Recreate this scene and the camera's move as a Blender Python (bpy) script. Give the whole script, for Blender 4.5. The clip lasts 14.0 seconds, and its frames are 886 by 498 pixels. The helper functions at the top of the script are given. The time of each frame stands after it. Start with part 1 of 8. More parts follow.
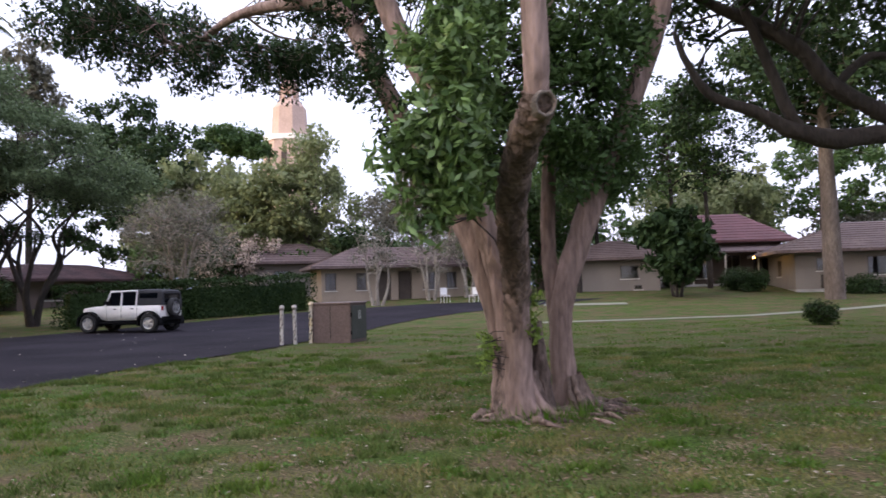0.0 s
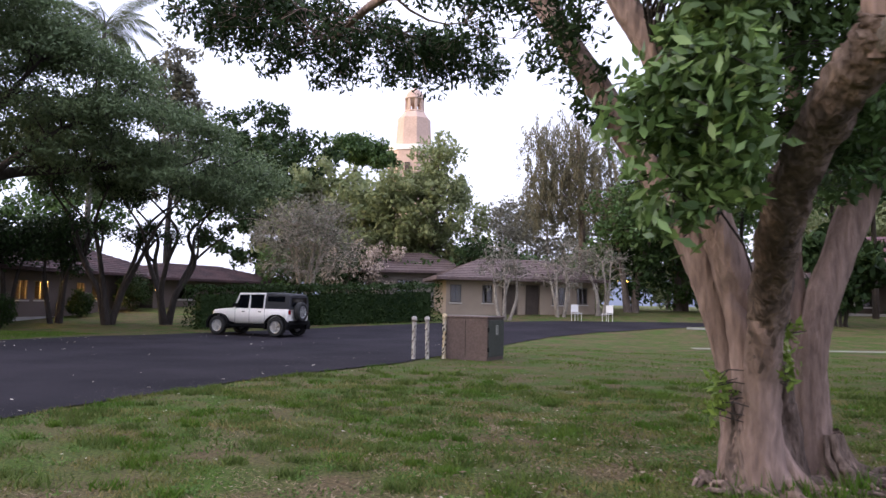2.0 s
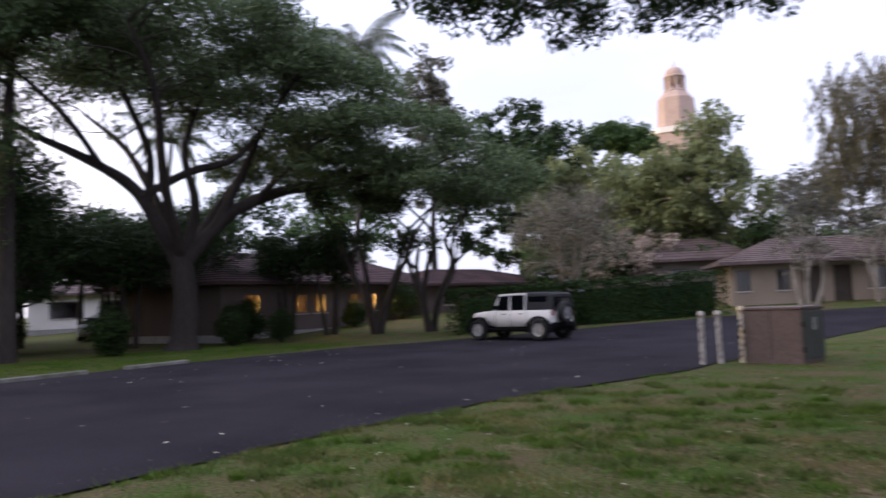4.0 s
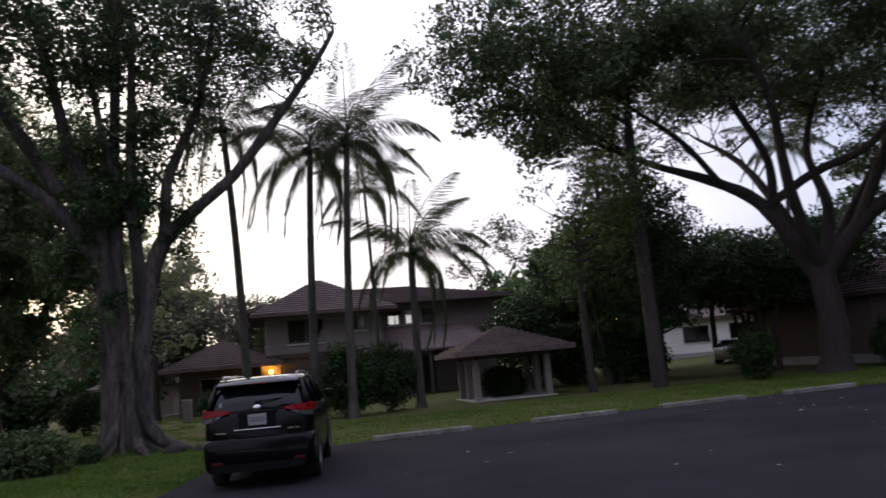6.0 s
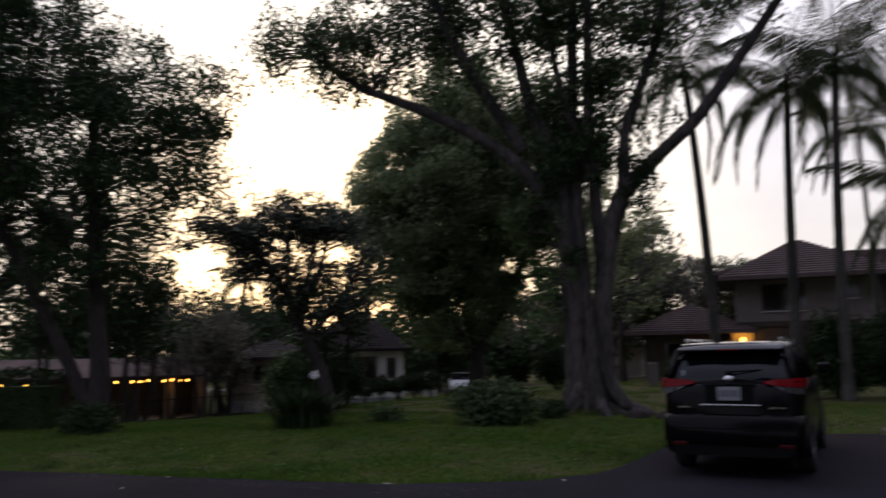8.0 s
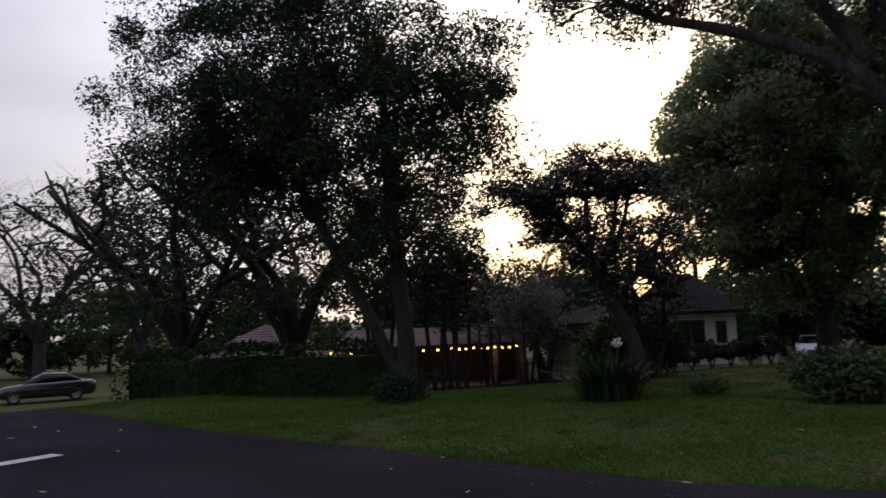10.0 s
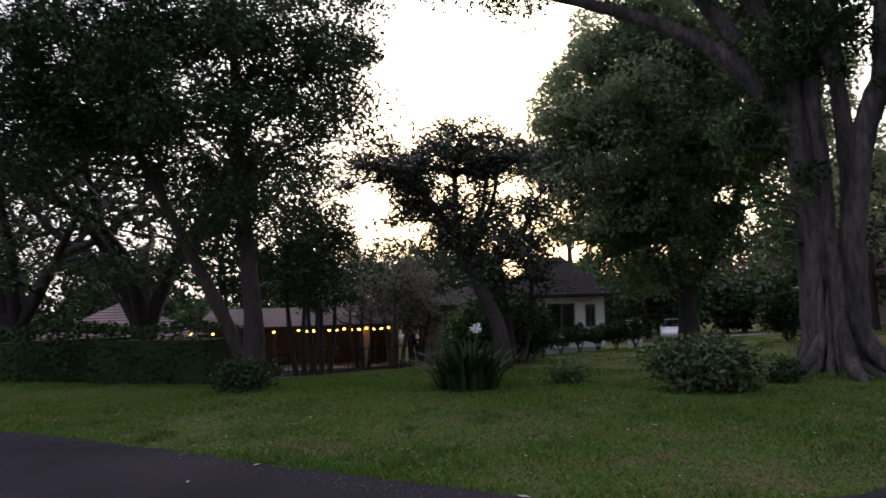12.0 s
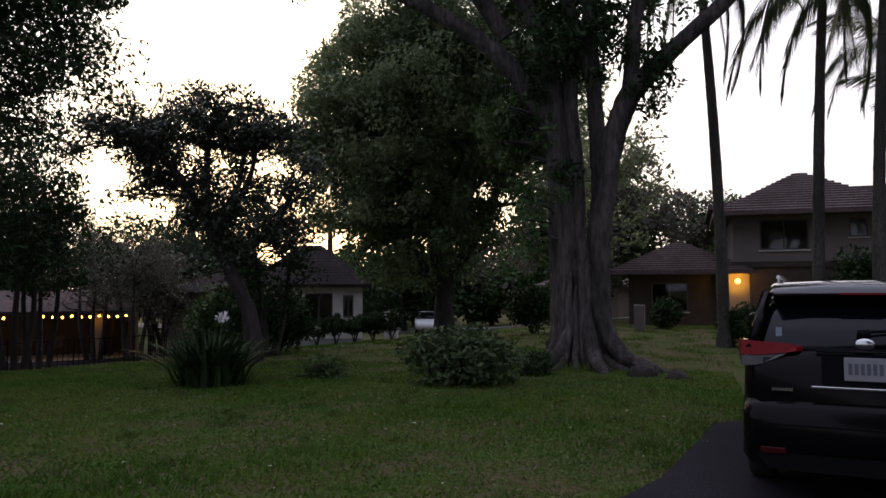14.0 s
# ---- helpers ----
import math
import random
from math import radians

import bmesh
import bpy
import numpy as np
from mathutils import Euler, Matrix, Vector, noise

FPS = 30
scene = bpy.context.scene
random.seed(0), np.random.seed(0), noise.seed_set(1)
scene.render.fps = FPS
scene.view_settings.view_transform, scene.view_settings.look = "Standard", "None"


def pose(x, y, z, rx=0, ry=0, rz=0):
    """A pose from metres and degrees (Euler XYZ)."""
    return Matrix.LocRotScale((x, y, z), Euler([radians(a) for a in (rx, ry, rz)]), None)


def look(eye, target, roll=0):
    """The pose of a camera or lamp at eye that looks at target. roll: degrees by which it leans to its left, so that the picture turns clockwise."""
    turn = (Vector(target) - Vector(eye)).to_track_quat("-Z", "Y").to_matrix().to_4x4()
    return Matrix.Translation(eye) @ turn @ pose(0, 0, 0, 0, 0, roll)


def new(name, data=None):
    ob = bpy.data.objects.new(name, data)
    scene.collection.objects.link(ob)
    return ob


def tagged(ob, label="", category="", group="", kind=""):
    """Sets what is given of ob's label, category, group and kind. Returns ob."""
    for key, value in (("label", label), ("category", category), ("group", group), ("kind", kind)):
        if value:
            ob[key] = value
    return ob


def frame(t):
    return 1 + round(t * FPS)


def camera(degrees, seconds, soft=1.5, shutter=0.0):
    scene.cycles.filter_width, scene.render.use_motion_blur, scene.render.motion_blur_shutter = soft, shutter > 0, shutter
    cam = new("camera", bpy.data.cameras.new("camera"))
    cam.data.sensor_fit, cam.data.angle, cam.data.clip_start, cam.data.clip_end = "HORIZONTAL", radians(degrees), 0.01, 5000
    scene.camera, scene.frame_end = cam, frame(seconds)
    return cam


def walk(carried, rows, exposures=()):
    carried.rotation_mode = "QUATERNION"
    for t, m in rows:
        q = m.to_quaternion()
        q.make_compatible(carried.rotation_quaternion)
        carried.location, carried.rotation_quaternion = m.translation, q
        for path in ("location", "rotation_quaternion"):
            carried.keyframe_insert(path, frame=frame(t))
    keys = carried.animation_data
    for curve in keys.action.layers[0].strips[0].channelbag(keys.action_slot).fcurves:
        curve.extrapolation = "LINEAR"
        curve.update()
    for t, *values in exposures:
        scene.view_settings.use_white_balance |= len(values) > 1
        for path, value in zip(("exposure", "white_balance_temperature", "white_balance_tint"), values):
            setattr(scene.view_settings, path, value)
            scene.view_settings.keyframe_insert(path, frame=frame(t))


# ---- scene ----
EXPO = [(0.0, 1.60), (1.0, 1.70), (2.2, 1.67), (4.3, 1.05), (4.7, 0.82), (5.0, 0.7), (5.6, 0.58), (6.5, 0.70), (7.0, 0.0), (7.5, -0.1), (8.3, -0.15), (9.2, -0.22), (11.3, -0.15), (12.2, 0.87), (13.2, 0.80), (14.0, 0.22)]
cam = camera(60.8, 14.0, soft=1.5, shutter=0.43)
PATH = [
    (0, (-0.67, -0.682, 1.598), (-0.758, 1.313, 1.701), -1.5),
    (0.5, (-0.876, -0.29, 1.615), (-1.039, 1.7, 1.724), -2.3),
    (1, (-1.065, 0.209, 1.569), (-1.268, 2.196, 1.688), -1.3),
    (1.5, (-1.324, 0.777, 1.594), (-1.68, 2.741, 1.717), 0.6),
    (2, (-1.678, 1.267, 1.615), (-2.069, 3.224, 1.755), 1.1),
    (2.2, (-1.782, 1.463, 1.596), (-2.178, 3.418, 1.739), 1.1),
    (4.3, (-2.892, 4.556, 1.618), (-4.133, 6.117, 1.763), -1.5),
    (4.5, (-3.158, 4.594, 1.604), (-4.542, 6.028, 1.765), -1.2),
    (4.7, (-3.423, 4.64, 1.601), (-4.943, 5.928, 1.776), -3.3),
    (5, (-3.736, 4.709, 1.588), (-5.424, 5.76, 1.797), -4.2),
    (5.5, (-4.237, 4.872, 1.595), (-6.102, 5.542, 1.867), -5.6),
    (6, (-4.596, 4.894, 1.605), (-6.51, 5.393, 1.903), -5.1),
    (6.5, (-5.062, 4.961, 1.597), (-7.024, 5.192, 1.908), -5.2),
    (7, (-5.631, 5.005, 1.586), (-7.607, 4.948, 1.886), -4.8),
    (7.5, (-6.074, 4.946, 1.599), (-8.033, 4.668, 1.887), -1.5),
    (8, (-6.539, 4.882, 1.571), (-8.399, 4.2, 1.844), -1.0),
    (8.5, (-6.991, 4.854, 1.562), (-8.744, 3.917, 1.791), -2.6),
    (9, (-7.379, 4.818, 1.569), (-9.078, 3.787, 1.794), -2.3),
    (9.2, (-7.533, 4.784, 1.565), (-9.172, 3.659, 1.789), -2.5),
    (11.3, (-9.392, 4.29, 1.61), (-10.669, 2.763, 1.802), -1.1),
    (11.5, (-9.458, 4.286, 1.606), (-10.826, 2.837, 1.774), -1.2),
    (11.9, (-9.553, 4.238, 1.626), (-11.14, 3.028, 1.766), -1.0),
    (12, (-9.589, 4.221, 1.634), (-11.201, 3.046, 1.776), -1.6),
    (12.5, (-9.866, 4.049, 1.64), (-11.506, 2.911, 1.762), -1.6),
    (13, (-10.077, 3.977, 1.628), (-11.791, 2.95, 1.734), -1.8),
    (13.5, (-10.239, 3.823, 1.616), (-12.107, 3.116, 1.717), -0.3),
    (14, (-10.504, 3.745, 1.583), (-12.403, 3.127, 1.692), -0.1),
]
walk(cam, [(t, look(eye, target, roll)) for t, eye, target, roll in PATH],
     exposures=EXPO)

# ---- world, sun, sky ----
SUN_AZ, SUN_EL = radians(118), radians(3.0)  # counter-clockwise from +y, and above the horizon
world = bpy.data.worlds.new("dusk")
scene.world = world
world.use_nodes = True
wt = world.node_tree
wt.nodes.clear()
w_out = wt.nodes.new("ShaderNodeOutputWorld")
w_bg = wt.nodes.new("ShaderNodeBackground")
w_sky = wt.nodes.new("ShaderNodeTexSky")
w_sky.sky_type = "NISHITA"
w_sky.sun_disc = False
w_sky.sun_elevation, w_sky.sun_rotation = SUN_EL, -SUN_AZ
w_sky.altitude, w_sky.air_density, w_sky.dust_density, w_sky.ozone_density = 100, 1.0, 2.0, 1.5
w_co = wt.nodes.new("ShaderNodeTexCoord")
w_no = wt.nodes.new("ShaderNodeTexNoise")
w_no.inputs["Scale"].default_value, w_no.inputs["Detail"].default_value = 2.0, 5
w_map = wt.nodes.new("ShaderNodeMapping")
w_map.inputs["Scale"].default_value = (1, 1, 3.5)
w_rr = wt.nodes.new("ShaderNodeMapRange")
w_rr.inputs["From Min"].default_value, w_rr.inputs["From Max"].default_value = 0.35, 0.75
w_rr.inputs["To Min"].default_value, w_rr.inputs["To Max"].default_value = 0.85, 1.12
# thin high haze, which grows brighter and warmer towards the sun
w_dot = wt.nodes.new("ShaderNodeVectorMath")
w_dot.operation = "DOT_PRODUCT"
w_dot.inputs[1].default_value = (-math.sin(SUN_AZ), math.cos(SUN_AZ), 0.12)
w_ramp = wt.nodes.new("ShaderNodeValToRGB")
w_half = wt.nodes.new("ShaderNodeMapRange")
w_half.inputs["From Min"].default_value, w_half.inputs["From Max"].default_value = -1, 1
wt.links.new(w_co.outputs["Generated"], w_dot.inputs[0])
wt.links.new(w_dot.outputs["Value"], w_half.inputs["Value"])
wt.links.new(w_half.outputs["Result"], w_ramp.inputs["Fac"])
HAZE = [(0.0, (0.42, 0.42, 0.57)), (0.42, (0.45, 0.46, 0.61)), (0.66, (0.47, 0.495, 0.66)), (0.80, (0.73, 0.70, 0.84)), (0.92, (1.08, 1.03, 1.12)), (0.975, (1.46, 1.34, 1.20)), (1.0, (2.7, 2.15, 1.5))]
w_ramp.color_ramp.interpolation = "EASE"
for k, (at, c) in enumerate(HAZE):
    e = w_ramp.color_ramp.elements[k] if k < 2 else w_ramp.color_ramp.elements.new(at)
    e.position, e.color = at, (*c, 1)
for k, (at, c) in enumerate(HAZE):
    w_ramp.color_ramp.elements[k].position, w_ramp.color_ramp.elements[k].color = at, (*c, 1)
w_mul = wt.nodes.new("ShaderNodeVectorMath")
w_mul.operation = "SCALE"
wt.links.new(w_co.outputs["Generated"], w_map.inputs["Vector"])
wt.links.new(w_map.outputs["Vector"], w_no.inputs["Vector"])
wt.links.new(w_no.outputs["Fac"], w_rr.inputs["Value"])
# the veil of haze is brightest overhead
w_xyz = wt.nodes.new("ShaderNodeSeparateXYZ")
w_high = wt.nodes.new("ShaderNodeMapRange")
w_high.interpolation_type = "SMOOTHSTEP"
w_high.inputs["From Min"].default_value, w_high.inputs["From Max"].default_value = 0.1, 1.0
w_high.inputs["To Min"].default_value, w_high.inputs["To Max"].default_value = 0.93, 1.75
w_both = wt.nodes.new("ShaderNodeMath")
w_both.operation = "MULTIPLY"
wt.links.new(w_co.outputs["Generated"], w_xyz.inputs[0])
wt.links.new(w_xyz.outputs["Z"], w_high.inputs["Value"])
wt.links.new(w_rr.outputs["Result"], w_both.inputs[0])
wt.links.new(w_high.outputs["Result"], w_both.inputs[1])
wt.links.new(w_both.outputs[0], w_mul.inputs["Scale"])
# the afterglow: a yellow band low over the sunset side
w_low = wt.nodes.new("ShaderNodeMapRange")
w_low.interpolation_type = "SMOOTHSTEP"
w_low.inputs["From Min"].default_value, w_low.inputs["From Max"].default_value = 0.04, 0.36
w_low.inputs["To Min"].default_value, w_low.inputs["To Max"].default_value = 1.0, 0.0
w_side = wt.nodes.new("ShaderNodeMapRange")
w_side.interpolation_type = "SMOOTHSTEP"
w_side.inputs["From Min"].default_value, w_side.inputs["From Max"].default_value = 0.55, 0.88
w_band = wt.nodes.new("ShaderNodeMath")
w_band.operation = "MULTIPLY"
w_tint = wt.nodes.new("ShaderNodeMix")
w_tint.data_type, w_tint.blend_type = "RGBA", "MULTIPLY"
w_tint.inputs[7].default_value = (1.03, 1.0, 0.93, 1)
wt.links.new(w_xyz.outputs["Z"], w_low.inputs["Value"])
wt.links.new(w_half.outputs["Result"], w_side.inputs["Value"])
wt.links.new(w_low.outputs["Result"], w_band.inputs[0])
wt.links.new(w_side.outputs["Result"], w_band.inputs[1])
wt.links.new(w_band.outputs[0], w_tint.inputs[0])
wt.links.new(w_ramp.outputs["Color"], w_tint.inputs[6])
wt.links.new(w_tint.outputs[2], w_mul.inputs[0])
w_sky_s = wt.nodes.new("ShaderNodeVectorMath")
w_sky_s.operation = "SCALE"
w_sky_s.inputs["Scale"].default_value = 0.035
wt.links.new(w_sky.outputs["Color"], w_sky_s.inputs[0])
w_add = wt.nodes.new("ShaderNodeVectorMath")
w_add.operation = "ADD"
wt.links.new(w_sky_s.outputs["Vector"], w_add.inputs[0])
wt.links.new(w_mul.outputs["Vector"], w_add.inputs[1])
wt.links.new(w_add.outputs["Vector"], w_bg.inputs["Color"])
w_bg.inputs["Strength"].default_value = 1.0
wt.links.new(w_bg.outputs["Background"], w_out.inputs["Surface"])

sun = new("sun", bpy.data.lights.new("sun", "SUN"))
sun.data.energy, sun.data.angle, sun.data.color = 0.5, radians(12), (1.0, 0.72, 0.45)
sun_way = Vector((-math.sin(SUN_AZ) * math.cos(SUN_EL + 0.05), math.cos(SUN_AZ) * math.cos(SUN_EL + 0.05), math.sin(SUN_EL + 0.05)))
sun.matrix_world = look(sun_way * 100, (0, 0, 0))

# ---- materials ----
def mat(name, base, rough=0.8, var=0.25, fine=30.0, coarse=2.0, bump=0.3, metal=0.0, spec=0.4, tint=None, dist=0.02, stretch=1.0):
    """A procedural surface: base colour varied at two scales, with fine relief. tint: a second colour for the coarse stains."""
    m = bpy.data.materials.new(name)
    m.use_nodes = True
    t = m.node_tree
    b = t.nodes["Principled BSDF"]
    b.inputs["Roughness"].default_value, b.inputs["Metallic"].default_value = rough, metal
    b.inputs["Specular IOR Level"].default_value = spec
    co = t.nodes.new("ShaderNodeTexCoord")
    n1, n2 = t.nodes.new("ShaderNodeTexNoise"), t.nodes.new("ShaderNodeTexNoise")
    n1.inputs["Scale"].default_value, n1.inputs["Detail"].default_value = coarse, 4
    n2.inputs["Scale"].default_value, n2.inputs["Detail"].default_value = fine, 5
    geo = t.nodes.new("ShaderNodeNewGeometry")
    mp = t.nodes.new("ShaderNodeMapping")
    mp.inputs["Scale"].default_value = (1, 1, stretch)
    t.links.new(geo.outputs["Position"], mp.inputs["Vector"])
    for n in (n1, n2):
        t.links.new(mp.outputs["Vector"], n.inputs["Vector"])
    r1 = t.nodes.new("ShaderNodeMix")
    r1.data_type = "RGBA"
    tint = tint or tuple(c * (1 - var) for c in base)
    r1.inputs["A"].default_value, r1.inputs["B"].default_value = (*base, 1), (*tint, 1)
    mr = t.nodes.new("ShaderNodeMapRange")
    mr.inputs["From Min"].default_value, mr.inputs["From Max"].default_value = 0.35, 0.65
    t.links.new(n1.outputs["Fac"], mr.inputs["Value"])
    t.links.new(mr.outputs["Result"], r1.inputs["Factor"])
    hs = t.nodes.new("ShaderNodeHueSaturation")
    mv = t.nodes.new("ShaderNodeMapRange")
    mv.inputs["From Min"].default_value, mv.inputs["From Max"].default_value = 0.3, 0.7
    mv.inputs["To Min"].default_value, mv.inputs["To Max"].default_value = 1 - var, 1 + var
    t.links.new(n2.outputs["Fac"], mv.inputs["Value"])
    t.links.new(mv.outputs["Result"], hs.inputs["Value"])
    t.links.new(r1.outputs["Result"], hs.inputs["Color"])
    t.links.new(hs.outputs["Color"], b.inputs["Base Color"])
    if bump:
        bp = t.nodes.new("ShaderNodeBump")
        bp.inputs["Strength"].default_value, bp.inputs["Distance"].default_value = bump, dist
        t.links.new(n2.outputs["Fac"], bp.inputs["Height"])
        t.links.new(bp.outputs["Normal"], b.inputs["Normal"])
    return m


def leaf_mat(name, a, b2, trans=0.35, rough=0.5, scale=0.8, weight=1.0, each=0.6, sheen=0.2):
    """Leaves: a colour that wanders from leaf to leaf and from clump to clump, with some light let through."""
    m = bpy.data.materials.new(name)
    m.use_nodes = True
    t = m.node_tree
    p = t.nodes["Principled BSDF"]
    p.inputs["Roughness"].default_value = rough
    p.inputs["Specular IOR Level"].default_value = sheen
    geo = t.nodes.new("ShaderNodeNewGeometry")
    n = t.nodes.new("ShaderNodeTexNoise")
    n.inputs["Scale"].default_value = scale
    n.inputs["Detail"].default_value = 4
    t.links.new(geo.outputs["Position"], n.inputs["Vector"])
    add = t.nodes.new("ShaderNodeMath")
    add.operation = "MULTIPLY_ADD"
    add.inputs[1].default_value = each
    t.links.new(geo.outputs["Random Per Island"], add.inputs[0])
    sub = t.nodes.new("ShaderNodeMath")
    sub.operation = "MULTIPLY_ADD"
    sub.inputs[1].default_value = weight
    sub.inputs[2].default_value = 0.2 - 0.5 * weight
    t.links.new(n.outputs["Fac"], sub.inputs[0])
    t.links.new(sub.outputs[0], add.inputs[2])
    mx = t.nodes.new("ShaderNodeMix")
    mx.data_type = "RGBA"
    mx.inputs["A"].default_value, mx.inputs["B"].default_value = (*a, 1), (*b2, 1)
    t.links.new(add.outputs[0], mx.inputs["Factor"])
    t.links.new(mx.outputs["Result"], p.inputs["Base Color"])
    tr = t.nodes.new("ShaderNodeBsdfTranslucent")
    t.links.new(mx.outputs["Result"], tr.inputs["Color"])
    ms = t.nodes.new("ShaderNodeMixShader")
    ms.inputs["Fac"].default_value = trans
    t.links.new(p.outputs[0], ms.inputs[1])
    t.links.new(tr.outputs[0], ms.inputs[2])
    t.links.new(ms.outputs[0], t.nodes["Material Output"].inputs["Surface"])
    return m


def plain(name, base, rough=0.5, metal=0.0, spec=0.5, coat=0.0):
    return_m = mat(name, base, rough, 0.06, 60, 6, 0.0, metal, spec)
    return_m.node_tree.nodes["Principled BSDF"].inputs["Coat Weight"].default_value = coat
    return return_m


def glow(name, color, strength):
    m = bpy.data.materials.new(name)
    m.use_nodes = True
    b = m.node_tree.nodes["Principled BSDF"]
    b.inputs["Base Color"].default_value = (*color, 1)
    b.inputs["Emission Color"].default_value = (*color, 1)
    b.inputs["Emission Strength"].default_value = strength
    return m


def glass_mat(name, color, rough=0.03, alpha=1.0):
    m = bpy.data.materials.new(name)
    m.use_nodes = True
    b = m.node_tree.nodes["Principled BSDF"]
    b.inputs["Base Color"].default_value = (*color, 1)
    b.inputs["Roughness"].default_value = rough
    b.inputs["IOR"].default_value = 1.45
    b.inputs["Transmission Weight"].default_value = alpha
    return m


M_GRASS = mat("lawn", (0.046, 0.078, 0.013), 0.95, 0.65, 24, 1.1, 1.0, tint=(0.095, 0.072, 0.039), dist=0.05, spec=0.1)
M_BLADE = leaf_mat("grass_blade", (0.060, 0.108, 0.014), (0.215, 0.168, 0.072), 0.25, 0.75, 0.95, 3.0, 0.45)
M_ASPHALT = mat("asphalt", (0.0155, 0.014, 0.0175), 0.95, 0.3, 45, 0.4, 0.8, tint=(0.026, 0.023, 0.028), dist=0.01, spec=0.05)
M_CONC = mat("concrete", (0.34, 0.33, 0.32), 0.85, 0.25, 25, 1.5, 0.4)
M_BARK = mat("bark_grey", (0.135, 0.108, 0.092), 0.9, 0.35, 14, 1.6, 1.0, tint=(0.080, 0.060, 0.050), dist=0.06, stretch=0.3)
M_BARK_PINK = mat("bark_pinkish", (0.262, 0.186, 0.160), 0.92, 0.34, 16, 3.0, 1.0, tint=(0.150, 0.104, 0.086), dist=0.06, stretch=0.22, spec=0.2)
M_BARK_ROUGH = mat("bark_rough_brown", (0.175, 0.127, 0.104), 0.95, 0.5, 20, 4.0, 1.0, tint=(0.075, 0.055, 0.046), dist=0.08, stretch=0.35, spec=0.2)
M_SAWN = mat("weathered_cut_wood", (0.155, 0.128, 0.108), 0.95, 0.4, 40, 5, 0.8)
M_BARK_DARK = mat("bark_dark", (0.038, 0.030, 0.026), 0.9, 0.35, 12, 1.5, 1.0, dist=0.06, stretch=0.3)
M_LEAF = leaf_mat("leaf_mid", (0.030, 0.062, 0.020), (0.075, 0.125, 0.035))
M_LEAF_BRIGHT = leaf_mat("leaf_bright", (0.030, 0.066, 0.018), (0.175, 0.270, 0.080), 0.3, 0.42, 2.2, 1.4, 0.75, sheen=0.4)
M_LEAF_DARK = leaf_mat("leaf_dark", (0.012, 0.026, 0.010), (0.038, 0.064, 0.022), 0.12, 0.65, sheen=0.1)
M_LEAF_MID = leaf_mat("leaf_mid_green", (0.026, 0.048, 0.018), (0.075, 0.110, 0.040), 0.2, 0.55, sheen=0.2)
M_LEAF_OLIVE = leaf_mat("leaf_olive", (0.115, 0.145, 0.064), (0.210, 0.235, 0.110), 0.45)
M_LEAF_GREY = leaf_mat("leaf_grey", (0.080, 0.082, 0.060), (0.150, 0.140, 0.105), 0.3)
M_PALM = leaf_mat("palm_leaf", (0.030, 0.045, 0.018), (0.070, 0.085, 0.035), 0.3)
M_HEDGE = leaf_mat("hedge_leaf", (0.011, 0.025, 0.007), (0.030, 0.050, 0.013), 0.1, 0.65, sheen=0.1)
M_WALL = mat("stucco_beige", (0.28, 0.225, 0.178), 0.9, 0.12, 40, 0.7, 0.3)
M_WALL_GREY = mat("stucco_grey", (0.190, 0.165, 0.150), 0.9, 0.12, 40, 0.7, 0.3)
M_WALL_WHITE = mat("stucco_white", (0.72, 0.68, 0.64), 0.9, 0.1, 40, 0.7, 0.3)
M_ROOF = mat("roof_tile_brown", (0.080, 0.055, 0.054), 0.85, 0.3, 9, 0.8, 0.5, tint=(0.115, 0.082, 0.078), dist=0.03)
M_ROOF_RED = mat("roof_red", (0.115, 0.045, 0.050), 0.7, 0.2, 9, 0.8, 0.4, dist=0.03)
M_DARKWOOD = mat("dark_wood", (0.060, 0.046, 0.038), 0.8, 0.25, 20, 2, 0.4)
M_STONE_PINK = mat("tower_stone", (0.44, 0.32, 0.27), 0.9, 0.12, 3, 0.3, 0.2)
M_PATHCONC = mat("mossy_concrete", (0.20, 0.20, 0.15), 0.9, 0.25, 20, 1.2, 0.3)
M_BLOSSOM = leaf_mat("pale_blossom", (0.26, 0.20, 0.16), (0.48, 0.40, 0.34), 0.2, 0.8)
M_BARK_BIG = mat("bark_slate", (0.070, 0.059, 0.054), 0.9, 0.6, 13, 2.4, 1.0, tint=(0.020, 0.017, 0.015), dist=0.08, stretch=0.25)
M_LEAF_RAIN = leaf_mat("leaf_rain_tree", (0.050, 0.082, 0.036), (0.140, 0.182, 0.086), 0.3, 0.6)
M_BARK_PALE = mat("bark_pale", (0.30, 0.265, 0.225), 0.9, 0.3, 14, 1.6, 0.8, tint=(0.19, 0.16, 0.135), dist=0.04)
M_LEAF_SUCKER = leaf_mat("leaf_yellow_green", (0.10, 0.17, 0.03), (0.22, 0.30, 0.06), 0.4)
M_LEAF_GLOSS = leaf_mat("leaf_glossy_dark", (0.020, 0.030, 0.020), (0.060, 0.075, 0.045), 0.12, 0.35, sheen=0.4)
M_LEAF_MANGO = leaf_mat("leaf_mango", (0.050, 0.086, 0.036), (0.140, 0.190, 0.078), 0.3)
# lit copy of the mango leaf: sky light put into a paler green
M_LEAF_MANGO_LIT = leaf_mat("leaf_mango_lit", (0.130, 0.175, 0.085), (0.280, 0.330, 0.165), 0.4, sheen=0.4)
M_BARK_PALM = mat("ringed_palm_bark", (0.075, 0.068, 0.058), 0.9, 0.4, 30, 3, 0.6, tint=(0.035, 0.034, 0.028), stretch=0.3)
